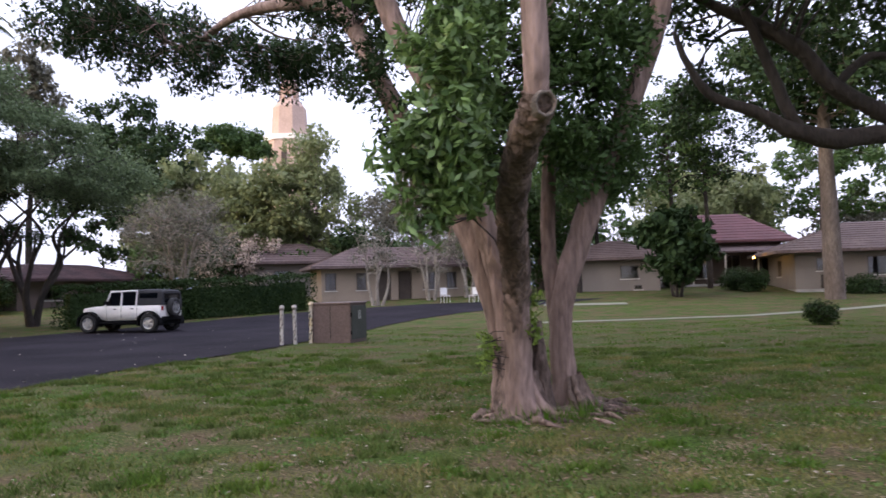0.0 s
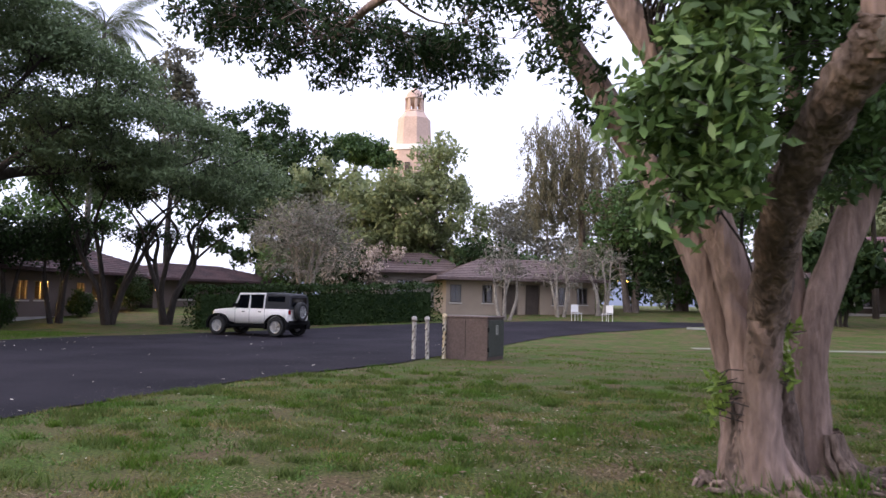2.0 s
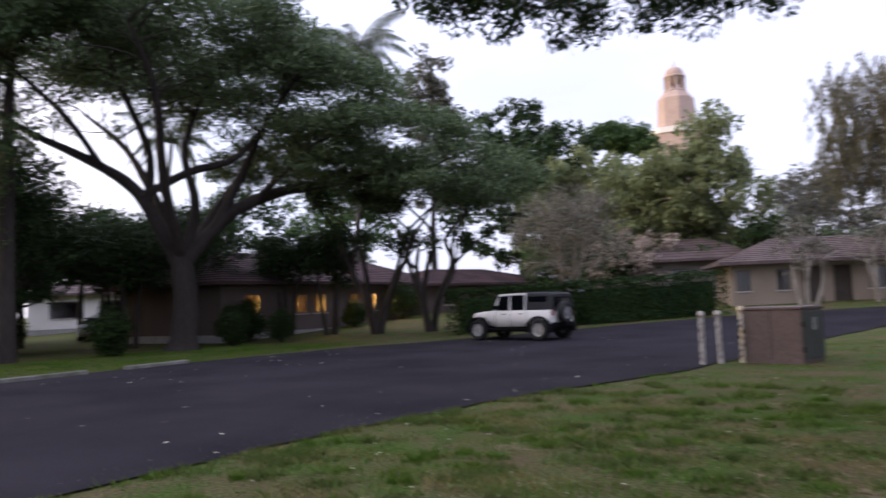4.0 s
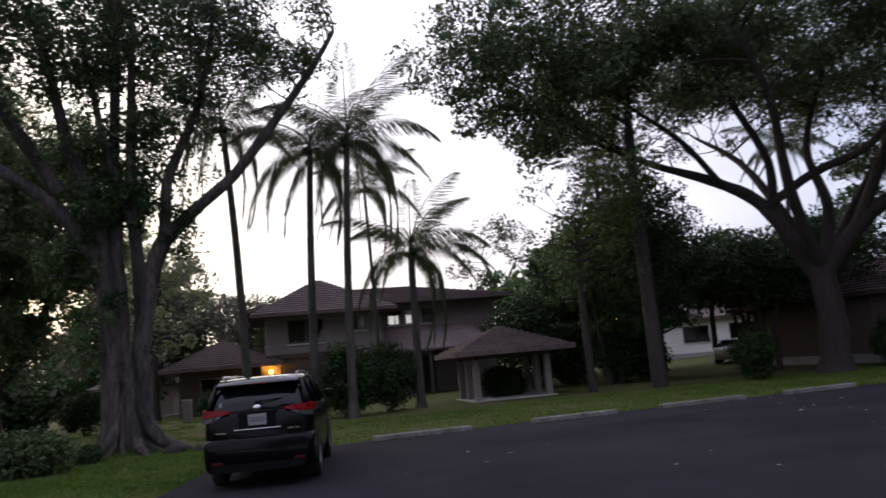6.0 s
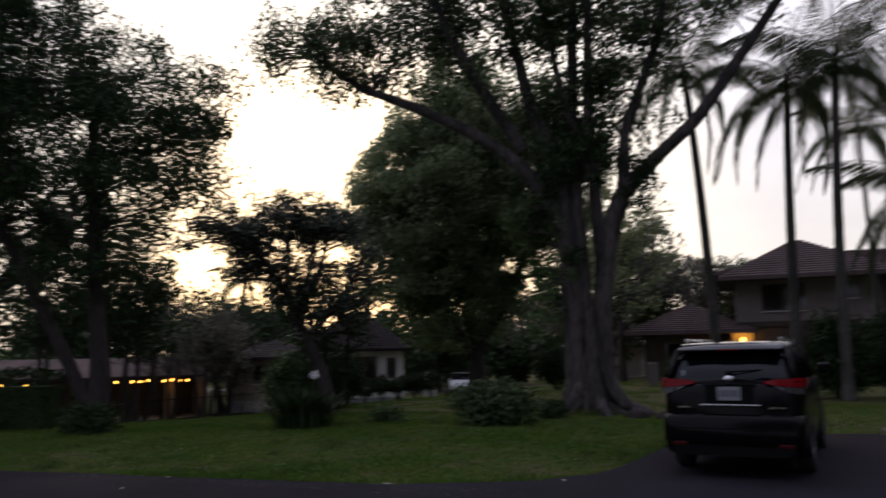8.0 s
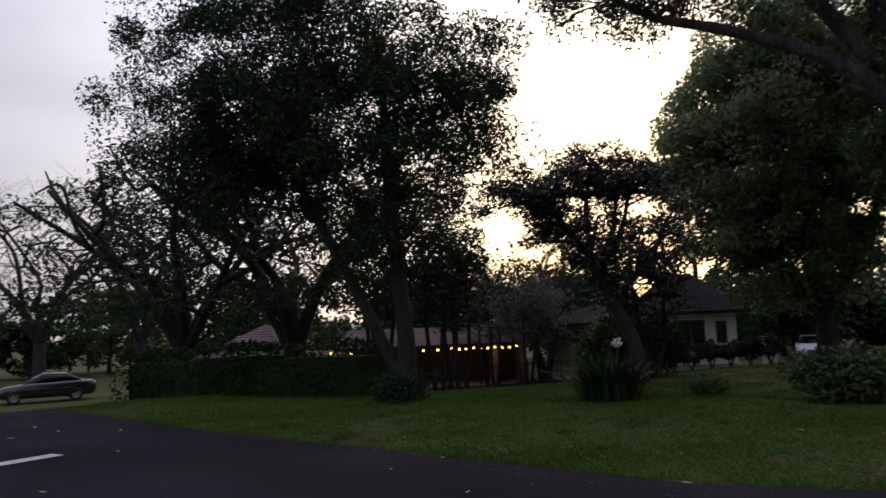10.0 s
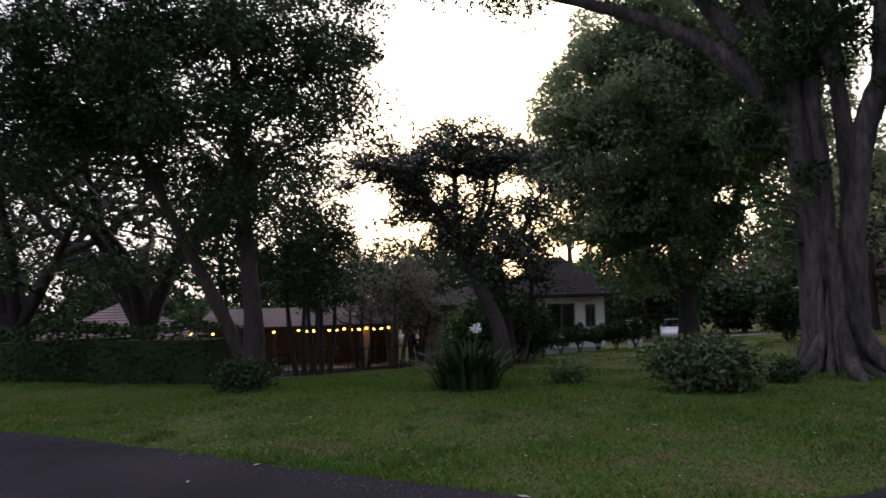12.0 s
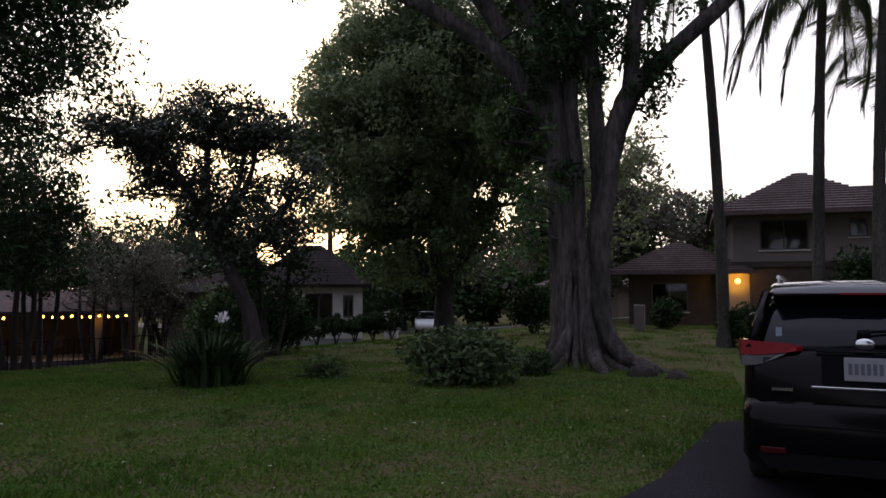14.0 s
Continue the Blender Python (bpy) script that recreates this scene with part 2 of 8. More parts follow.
M_KERB = mat("mossy_kerb_concrete", (0.18, 0.172, 0.16), 0.9, 0.35, 18, 2.5, 0.5, tint=(0.09, 0.092, 0.066))
M_LEAF_WEEP = leaf_mat("leaf_weeping", (0.075, 0.078, 0.045), (0.150, 0.130, 0.085), 0.35)
M_BLADE_LUSH = leaf_mat("grass_blade_lush", (0.040, 0.104, 0.006), (0.108, 0.146, 0.022), 0.25, 0.75, 0.5, 2.0, 0.45)


# ---- small mesh tools ----
def smooth01(v):
    v = min(1.0, max(0.0, v))
    return v * v * (3 - 2 * v)


def gz(x, y):
    """The lie of the land: it rises to the north, and dips to the south-west."""
    rise = 1.3 * smooth01((y - 29) / 30)
    dip = -1.4 * smooth01(((-y - 3) + 0.25 * (-x - 26)) / 22) * smooth01((-x - 17) / 12)
    fall = -1.35 * smooth01((-y - 13) / 20)
    return rise + min(dip, fall)


def link(name, me, material, parent=None, label="", smooth=False):
    if material is not None:
        me.materials.append(material)
    if smooth:
        me.polygons.foreach_set("use_smooth", [True] * len(me.polygons))
    ob = new(name, me)
    if parent is not None:
        ob.parent = parent
    if label:
        ob["label"] = label
    return ob


def part(name, bm, material, parent=None, label="", smooth=False):
    """Links a bmesh as one mesh object under a thing or a part."""
    me = bpy.data.meshes.new(name)
    bm.to_mesh(me)
    bm.free()
    return link(name, me, material, parent, label, smooth)


def raw(name, verts, quads, material, parent=None, label="", smooth=False, tris=None):
    """A mesh from arrays of corners and of four-cornered (or three-cornered) faces."""
    me = bpy.data.meshes.new(name)
    verts = np.asarray(verts, dtype=np.float32)
    f4 = np.asarray(quads if quads is not None else np.zeros((0, 4)), dtype=np.int32).reshape(-1, 4)
    f3 = np.asarray(tris if tris is not None else np.zeros((0, 3)), dtype=np.int32).reshape(-1, 3)
    me.vertices.add(len(verts))
    me.vertices.foreach_set("co", verts.ravel())
    me.loops.add(4 * len(f4) + 3 * len(f3))
    me.loops.foreach_set("vertex_index", np.concatenate([f4.ravel(), f3.ravel()]))
    me.polygons.add(len(f4) + len(f3))
    starts = np.concatenate([np.arange(len(f4)) * 4, 4 * len(f4) + np.arange(len(f3)) * 3]).astype(np.int32)
    me.polygons.foreach_set("loop_start", starts)
    me.update(calc_edges=True)
    me.validate()
    return link(name, me, material, parent, label, smooth)


def empty(name, x, y, z, rz=0.0):
    ob = new(name)
    ob.matrix_world = pose(x, y, z, 0, 0, rz)
    ob.empty_display_size = 0.2
    return ob


def box(bm, x0, y0, z0, x1, y1, z1, bevel=0.0):
    r = bmesh.ops.create_cube(bm, size=1.0, matrix=Matrix.Translation(((x0 + x1) / 2, (y0 + y1) / 2, (z0 + z1) / 2)) @ Matrix.Diagonal((abs(x1 - x0), abs(y1 - y0), abs(z1 - z0), 1)))
    if bevel:
        es = list({e for v in r["verts"] for e in v.link_edges})
        bmesh.ops.bevel(bm, geom=es, offset=bevel, segments=2, affect="EDGES", profile=0.5)
    return bm


def boxes(*rows, bevel=0.0):
    bm = bmesh.new()
    for r in rows:
        box(bm, *r, bevel=bevel)
    return bm


def cyl(bm, p, q, r0, r1=None, seg=16):
    p, q = Vector(p), Vector(q)
    d = q - p
    m = Matrix.Translation((p + q) / 2) @ d.to_track_quat("Z", "Y").to_matrix().to_4x4()
    bmesh.ops.create_cone(bm, cap_ends=True, segments=seg, radius1=r0, radius2=r0 if r1 is None else r1, depth=d.length, matrix=m)
    return bm


class Tubes:
    """Collects tapered tubes along polylines into one mesh."""

    def __init__(self):
        self.v, self.f, self.n = [], [], 0

    def add(self, pts, radii, seg=7, lumps=0.0, cap=True):
        pts = np.asarray(pts, float)
        radii = np.asarray(radii, float)
        k = len(pts)
        tang = np.gradient(pts, axis=0)
        tang /= np.linalg.norm(tang, axis=1)[:, None] + 1e-9
        ref = np.array([0.3, 0.9, 0.1]) if abs(tang[0][2]) > 0.6 else np.array([0, 0, 1.0])
        ang = np.linspace(0, 2 * np.pi, seg, endpoint=False)
        rings = []
        for i in range(k):
            a = np.cross(tang[i], ref)
            a /= np.linalg.norm(a) + 1e-9
            b = np.cross(tang[i], a)
            rr = radii[i] * (1 + lumps * np.random.uniform(-1, 1, seg)) if lumps else np.full(seg, radii[i])
            rings.append(pts[i] + np.cos(ang)[:, None] * a * rr[:, None] + np.sin(ang)[:, None] * b * rr[:, None])
        base = self.n
        self.v.append(np.concatenate(rings + [pts[-1:]]))
        i0 = base + np.arange(k - 1)[:, None] * seg + np.arange(seg)[None, :]
        i1 = base + np.arange(k - 1)[:, None] * seg + (np.arange(seg)[None, :] + 1) % seg
        self.f.append(np.stack([i0, i1, i1 + seg, i0 + seg], -1).reshape(-1, 4))
        if cap:
            last = base + (k - 1) * seg
            tip = base + k * seg
            j = np.arange(0, seg, 1)
            self.f.append(np.stack([last + j, last + (j + 1) % seg, np.full(seg, tip), np.full(seg, tip)], -1))
        self.n += k * seg + 1

    def make(self, name, material, parent=None, label=""):
        f = np.concatenate(self.f)
        deg = f[:, 2] == f[:, 3]
        return raw(name, np.concatenate(self.v), f[~deg], material, parent, label, True, f[deg][:, :3])


def curve_pts(p, q, bend, n=6):
    """A softly bent line from p to q; bend: a sideways push in its middle."""
    p, q, bend = np.asarray(p, float), np.asarray(q, float), np.asarray(bend, float)
    s = np.linspace(0, 1, n)[:, None]
    return p + (q - p) * s + bend * (4 * s * (1 - s))


def leaves(centres, radii, per, size, droop=0.2, flat=0.75, aspect=0.42, rng=None, shell=0.5):
    """Corners and faces of many small folded leaves in clumps: per leaves in each clump."""
    rng = rng or np.random.default_rng(1)
    c = np.repeat(np.asarray(centres, float), per, axis=0)
    r = np.repeat(np.asarray(radii, float), per)
    n = len(c)
    d = rng.normal(size=(n, 3))
    d /= np.linalg.norm(d, axis=1)[:, None]
    rad = rng.uniform(shell ** 3, 1, n) ** (1 / 3)
    out = d.copy()
    d[:, 2] *= flat
    pos = c + d * (r * rad)[:, None]
    way = out * 0.35 + rng.normal(size=(n, 3)) * 0.65
    way[:, 2] -= droop
    way /= np.linalg.norm(way, axis=1)[:, None]
    up = rng.normal(size=(n, 3)) * 0.5 + out * 0.75 + np.array([0, 0, 0.55])
    side = np.cross(way, up)
    side /= np.linalg.norm(side, axis=1)[:, None] + 1e-9
    s = size * rng.uniform(0.6, 1.35, n)[:, None]
    a, b = pos - way * s * 0.5, pos + way * s * 0.5
    l = pos + side * s * aspect * 0.5
    q = pos - side * s * aspect * 0.5
    v = np.stack([a, q, b, l], 1).reshape(-1, 3)
    f = np.arange(4 * n).reshape(-1, 4)
    return v, f


def blob_clumps(ells, count, rng, r=(0.5, 1.0), low=-0.75, inner=0.25):
    """Clump centres spread through a few big ellipsoids (x, y, z, rx, ry, rz), thicker near their skins."""
    vol = np.array([e[3] * e[4] * e[5] for e in ells]) ** 0.8
    pick = rng.choice(len(ells), size=count, p=vol / vol.sum())
    e = np.array([ells[i] for i in pick], float)
    d = rng.normal(size=(count, 3))
    d /= np.linalg.norm(d, axis=1)[:, None]
    if low > -0.3:
        z = np.where(d[:, 2] < low, low + (1 - low) * rng.uniform(size=count) ** 1.3, d[:, 2])
        d[:, :2] *= (np.sqrt(np.maximum(0, 1 - z ** 2)) / (np.linalg.norm(d[:, :2], axis=1) + 1e-9))[:, None]
        d[:, 2] = z
    d[:, 2] = np.maximum(d[:, 2], low)
    rad = rng.uniform(inner ** 2.2, 1, count) ** (1 / 2.2)
    return e[:, :3] + d * e[:, 3:] * rad[:, None], rng.uniform(r[0], r[1], count)


class Tree:
    """A tree: given stems, a crown of clumps, and limbs that reach from the stems to every clump."""

    def __init__(self, name, x, y, label, seed, category="tree", bark=None, leaf=None, group="", z=None):
        self.rng = np.random.default_rng(seed)
        np.random.seed(seed)
        self.root = empty(name, x, y, gz(x, y) if z is None else z)
        tagged(self.root, label, category, group)
        self.bark, self.leaf = bark or M_BARK, leaf or M_LEAF
        self.t = Tubes()
        self.nodes, self.rad = [], []

    def stem(self, pts, radii, seg=10, lumps=0.06, n=5):
        """A trunk or big limb through the given points, softened; its nodes take further limbs."""
        pts = np.asarray(pts, float)
        k = len(pts)
        s = np.linspace(0, k - 1, (k - 1) * n + 1)
        i = np.minimum(s.astype(int), k - 2)
        u = (s - i)[:, None]
        p0, p1, p2, p3 = pts[np.maximum(i - 1, 0)], pts[i], pts[i + 1], pts[np.minimum(i + 2, k - 1)]
        line = 0.5 * (2 * p1 + (p2 - p0) * u + (2 * p0 - 5 * p1 + 4 * p2 - p3) * u ** 2 + (3 * p1 - p0 - 3 * p2 + p3) * u ** 3)
        rr = np.interp(s, np.arange(k), radii)
        self.t.add(line, rr, seg, lumps)
        for a, b in zip(line[n // 2:], rr[n // 2:]):
            self.nodes.append(a)
            self.rad.append(b)
        return self

    def crown(self, ells, count, per, size, r=(0.5, 1.0), droop=0.2, flat=0.75, aspect=0.42, low=-0.75, shell=0.4, twigs=4, limb=0.035, sag=0.12, name="crown", material=None, label="", bare=0.0, inner=0.25, wood=None):
        rng = self.rng
        wood = wood or self.t
        c, rr = blob_clumps(ells, count, rng, r, low, inner)
        nodes, rad = list(self.nodes), list(self.rad)
        arr = np.array(nodes)
        order = np.argsort(np.min(np.linalg.norm(c[:, None] - arr[None], axis=2), axis=1))
        for i in order:
            arr = np.array(nodes)
            d = arr - c[i]
            cost = np.linalg.norm(d, axis=1) + 0.9 * np.maximum(d[:, 2], 0) + 0.04 / (np.array(rad) + 0.01)
            j = int(np.argmin(cost))
            length = np.linalg.norm(c[i] - arr[j])
            r0 = min(rad[j] * 0.6, (0.01 if limb > 0.008 else 0.004) + limb * length)
            bend = rng.normal(size=3) * 0.1 * length + np.array([0, 0, sag * length])
            n, seg = (6, 5) if r0 > 0.03 else (4, 3)
            pts = curve_pts(arr[j], c[i], bend, n)
            radii = np.linspace(r0, min(r0, max(0.012, r0 * 0.35)), n)
            wood.add(pts, radii, seg, 0.0, False)
            for a, b in zip(pts[2:], radii[2:]):
                nodes.append(a)
                rad.append(b)
            for _ in range(twigs):
                e = c[i] + rng.normal(size=3) * rr[i] * 0.55
                wood.add(curve_pts(pts[-2], e, rng.normal(size=3) * 0.1 * rr[i], 3), np.linspace(min(r0, max(0.012, r0 * 0.4)), 0.004, 3), 3, 0.0, False)
        keep = rng.uniform(size=count) >= bare
        v, f = leaves(c[keep], rr[keep], per, size, droop, flat, aspect, rng, shell)
        raw(name, v, f, material or self.leaf, self.root, label)
        return self

    def done(self, label=""):
        self.t.make("trunk", self.bark, self.root, label)
        return self.root


def hedge_mesh(name, pts, width, height, density, size, material, label, category="hedge", seed=3, group=""):
    """A clipped hedge along a line of points: a dense skin of leaves over a twiggy dark core."""
    rng = np.random.default_rng(seed)
    x0, y0 = pts[0]
    root = empty(name, x0, y0, gz(x0, y0))
    tagged(root, label, category, group)
    vs, fs, n = [], [], 0
    core = bmesh.new()
    for (ax, ay), (bx, by) in zip(pts[:-1], pts[1:]):
        d = np.array([bx - ax, by - ay])
        length = np.hypot(*d)
        u = d / length
        w = np.array([-u[1], u[0]])
        num = int(length * (width + 2 * height) * density * 2.4)
        s = rng.uniform(-width * 0.35, length + width * 0.35, num)
        a = rng.uniform(0, 2 * height + width, num)
        side = np.where(a < height, -width / 2, np.where(a < height + width, a - height - width / 2, width / 2))
        up = np.where(a < height, a, np.where(a < height + width, height, 2 * height + width - a))
        lump = 1 + 0.07 * np.sin(s * 2.1 + 3 * side) + 0.05 * np.sin(s * 5.3)
        side = side * lump + rng.normal(0, 0.05, num)
        up = np.maximum(0.03, up * (0.5 + 0.5 * lump) + rng.normal(0, 0.05, num))
        px, py = ax + u[0] * s + w[0] * side, ay + u[1] * s + w[1] * side
        g = np.array([gz(q, r) for q, r in zip(px, py)]) - gz(x0, y0)
        c = np.stack([px - x0, py - y0, up + g], 1)
        v, f = leaves(c, np.full(num, 0.05), 1, size, 0.1, 1.0, 0.5, rng)
        vs.append(v), fs.append(f + n)
        n += len(v)
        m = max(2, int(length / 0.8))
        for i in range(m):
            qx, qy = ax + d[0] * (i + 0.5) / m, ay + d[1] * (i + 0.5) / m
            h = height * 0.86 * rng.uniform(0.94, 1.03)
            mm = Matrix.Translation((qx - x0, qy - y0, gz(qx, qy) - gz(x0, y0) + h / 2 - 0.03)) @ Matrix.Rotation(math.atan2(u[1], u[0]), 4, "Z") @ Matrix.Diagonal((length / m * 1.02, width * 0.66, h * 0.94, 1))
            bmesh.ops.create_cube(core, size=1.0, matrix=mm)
    raw("foliage", np.concatenate(vs), np.concatenate(fs), material, root)
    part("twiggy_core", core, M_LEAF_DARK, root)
    return root


def bush(name, x, y, w, d, h, label, material, size=0.12, count=60, per=50, seed=1, category="bush", lift=0.0, group=""):
    t = Tree(name, x, y, label, seed, category, M_BARK_DARK, material, group)
    for k in range(5):
        a = 2 * math.pi * k / 5 + seed
        t.stem([(0.05 * math.cos(a), 0.05 * math.sin(a), -0.03), (0.2 * w * math.cos(a), 0.2 * d * math.sin(a), h * 0.45)], [0.03, 0.015], 5, 0, 4)
    t.crown([(0, 0, h * 0.52 + lift, w / 2 * 0.85, d / 2 * 0.85, h * 0.45)], count, per, size, (0.14 * w + 0.05, 0.22 * w + 0.08), 0.0, 0.9, 0.42, -0.95, 0.3, 2, 0.02)
    return t.done()


# ---- ground and road ----
def spread(lo, hi, a, b, step):
    """Grid lines: close between a and b, wider and wider out to lo and hi."""
    mid = list(np.arange(a, b + 1e-6, step))
    left, right, s = [], [], step
    v = a
    while v > lo:
        s *= 1.35
        v -= s
        left.append(max(v, lo))
    v, s = b, step
    while v < hi:
        s *= 1.35
        v += s
        right.append(min(v, hi))
    return np.array(left[::-1] + mid + right)


def ground_sheet():
    xs, ys = spread(-2500, 2500, -62, 40, 1.0), spread(-2500, 2500, -60, 70, 1.0)
    gx, gy = np.meshgrid(xs, ys)
    z = np.array([gz(a, b) for a, b in zip(gx.ravel(), gy.ravel())])
    v = np.stack([gx.ravel(), gy.ravel(), z], 1)
    nx, ny = len(xs), len(ys)
    i = (np.arange(ny - 1)[:, None] * nx + np.arange(nx - 1)[None, :]).ravel()
    ob = raw("ground", v, np.stack([i, i + 1, i + nx + 1, i + nx], 1), M_GRASS, None, "", True)
    return tagged(ob, "mown green lawn with worn brown patches", "lawn", "", "structure")


ground_sheet()

# the asphalt's west and east edges along y
ROAD_Y = [-70, -30, -25, -24, -18.5, -17.2, -15, -8, -2, 1.0, 2.6, 3.4, 4.0, 6.0, 7.0, 12, 16, 20.5, 27.8, 32, 35, 38, 41, 44, 45]
ROAD_W = [-14.6, -14.6, -17, -40, -40, -17, -14.6, -14.6, -14.9, -15.1, -15.7, -16.6, -20, -21.7, -22.0, -22.3, -22.3, -22.1, -20.9, -18.6, -16.2, -13.5, -10, -4, 3]
ROAD_E = [-9.3, -9.3, -9.3, -9.3, -9.3, -9.3, -9.3, -9.3, -9.3, -9.3, -9.3, -9.3, -9.3, -9.3, -9.3, -8.9, -8.1, -6.6, -5.2, -4.6, -3.6, -1.6, 1.6, 6.0, 7.0]


def road_sheet():
    ys = np.concatenate([np.arange(-70, -30, 2.0), np.arange(-30, 45.01, 0.25)])
    cols = 40
    v, n = [], 0
    rng = np.random.default_rng(5)
    wob = np.cumsum(rng.normal(0, 0.03, (len(ys), 2)), axis=0)
    wob -= np.array([np.convolve(wob[:, k], np.ones(25) / 25, "same") for k in (0, 1)]).T
    for k, y in enumerate(ys):
        w, e = np.interp(y, ROAD_Y, ROAD_W) + wob[k, 0], np.interp(y, ROAD_Y, ROAD_E) + wob[k, 1]
        for x in np.linspace(w, e, cols):
            v.append((x, y, gz(x, y) + 0.025))
    i = (np.arange(len(ys) - 1)[:, None] * cols + np.arange(cols - 1)[None, :]).ravel()
    ob = raw("road", v, np.stack([i, i + 1, i + cols + 1, i + cols], 1), M_ASPHALT, None, "", True)
    return tagged(ob, "dark grey asphalt road with a ragged grass edge", "road", "", "structure")


road_sheet()


def kerb_stone(y0, y1, x):
    bm = bmesh.new()
    box(bm, -0.09, -(y1 - y0) / 2, -0.05, 0.09, (y1 - y0) / 2, 0.13, 0.025)
    ob = part("kerb_stone", bm, M_KERB)
    ob.matrix_world = pose(x, (y0 + y1) / 2, gz(x, y0))
    return tagged(ob, "weathered pale concrete kerb stone at the road's edge", "kerb", "kerb stones along the road", "structure")


for a, b in ((7.4, 9.7), (11.2, 13.4), (14.6, 17.0), (18.2, 20.4)):
    kerb_stone(a, b, -21.9)

mark = part("road_marking", boxes((-0.5, -0.14, 0, 0.5, 0.14, 0.006)), mat("road_paint", (0.62, 0.62, 0.60), 0.7, 0.2, 40, 3, 0.2))
mark.matrix_world = pose(-11.6, -6.8, 0.03, 0, 0, 12)
tagged(mark, "worn white paint bar on the asphalt", "road marking", "", "structure")


def strip(name, pts, width, material, label, category, lift=0.02):
    v = []
    pts = np.asarray(pts, float)
    s = np.linspace(0, len(pts) - 1, 60)
    line = np.stack([np.interp(s, np.arange(len(pts)), pts[:, k]) for k in (0, 1)], 1)
    t = np.gradient(line, axis=0)
    t /= np.linalg.norm(t, axis=1)[:, None]
    for (x, y), (tx, ty) in zip(line, t):
        for k in (-0.5, 0.5):
            px, py = x - ty * width * k, y + tx * width * k
            v.append((px, py, gz(px, py) + lift))
    i = np.arange(59) * 2
    ob = raw(name, v, np.stack([i, i + 1, i + 3, i + 2], 1), material)
    return tagged(ob, label, category, "", "structure")


strip("path", [(2.0, 31.4), (6, 31.8), (11, 32.6), (17, 35.4), (25, 40), (40, 47)], 0.7, M_PATHCONC, "narrow pale concrete path across the lawn", "path")
strip("walkway", [(3, 41.6), (5, 41.3), (7.5, 41.2)], 1.2, M_PATHCONC, "short concrete walkway at the road's end", "path", 0.03)


def hills():
    rng = np.random.default_rng(8)
    v, n = [], 160
    az = np.linspace(-30, 40, n)
    ph = rng.uniform(0, 6.28, 6)
    for k, a in enumerate(az):
        r = radians(a)
        h = 105 + sum(26 / (j + 1) * math.sin(a * 0.09 * (j + 1) * 1.7 + ph[j]) for j in range(6))
        for dist, zz in ((1900, -5), (2100, h * 0.55), (2400, h)):
            v.append((math.sin(r) * dist, math.cos(r) * dist, zz))
    i = (np.arange(n - 1)[:, None] * 3 + np.arange(2)[None, :]).ravel()
    # the blue haze of distance is put into the hills' base colour
    ob = raw("backdrop", v, np.stack([i, i + 3, i + 4, i + 1], 1), mat("hazed_hills", (0.10, 0.12, 0.17), 1.0, 0.1, 0.01, 0.003, 0), None, "", True)
    return tagged(ob, "hazy blue distant hills", "hills", "", "structure")


hills()


# ---- houses ----
M_GLASS = glass_mat("pane_glass", (0.62, 0.63, 0.64), 0.03)
M_TRIM = mat("pale_trim_paint", (0.46, 0.43, 0.40), 0.7, 0.12, 30, 3, 0.1)
M_FRAME = mat("window_frame_paint", (0.10, 0.085, 0.075), 0.6, 0.15, 30, 3, 0.1)


def wall_mesh(length, height, thick, openings):
    """A wall from x = 0 to length with its outer face on y = 0 (looking to -y), with openings cut through it."""
    bm = bmesh.new()
    xs = sorted({0.0, length, *[o[0] for o in openings], *[o[1] for o in openings]})
    zs = sorted({0.0, height, *[max(0.0, o[2]) for o in openings], *[o[3] for o in openings]})
    nx, nz = len(xs) - 1, len(zs) - 1
    solid = {(i, k) for i in range(nx) for k in range(nz) if not any(o[0] <= (xs[i] + xs[i + 1]) / 2 <= o[1] and o[2] <= (zs[k] + zs[k + 1]) / 2 <= o[3] for o in openings)}
    made = {}

    def at(i, k, y):
        if (i, k, y) not in made:
            made[i, k, y] = bm.verts.new((xs[i], y, zs[k]))
        return made[i, k, y]

    for i, k in solid:
        bm.faces.new((at(i, k, 0), at(i + 1, k, 0), at(i + 1, k + 1, 0), at(i, k + 1, 0)))
        bm.faces.new((at(i, k, thick), at(i, k + 1, thick), at(i + 1, k + 1, thick), at(i + 1, k, thick)))
        for (di, dk), (a, b) in (((-1, 0), ((i, k), (i, k + 1))), ((1, 0), ((i + 1, k + 1), (i + 1, k))), ((0, -1), ((i + 1, k), (i, k))), ((0, 1), ((i, k + 1), (i + 1, k + 1)))):
            if (i + di, k + dk) not in solid:
                bm.faces.new((at(*a, 0), at(*b, 0), at(*b, thick), at(*a, thick)))
    bmesh.ops.recalc_face_normals(bm, faces=bm.faces)
    return bm


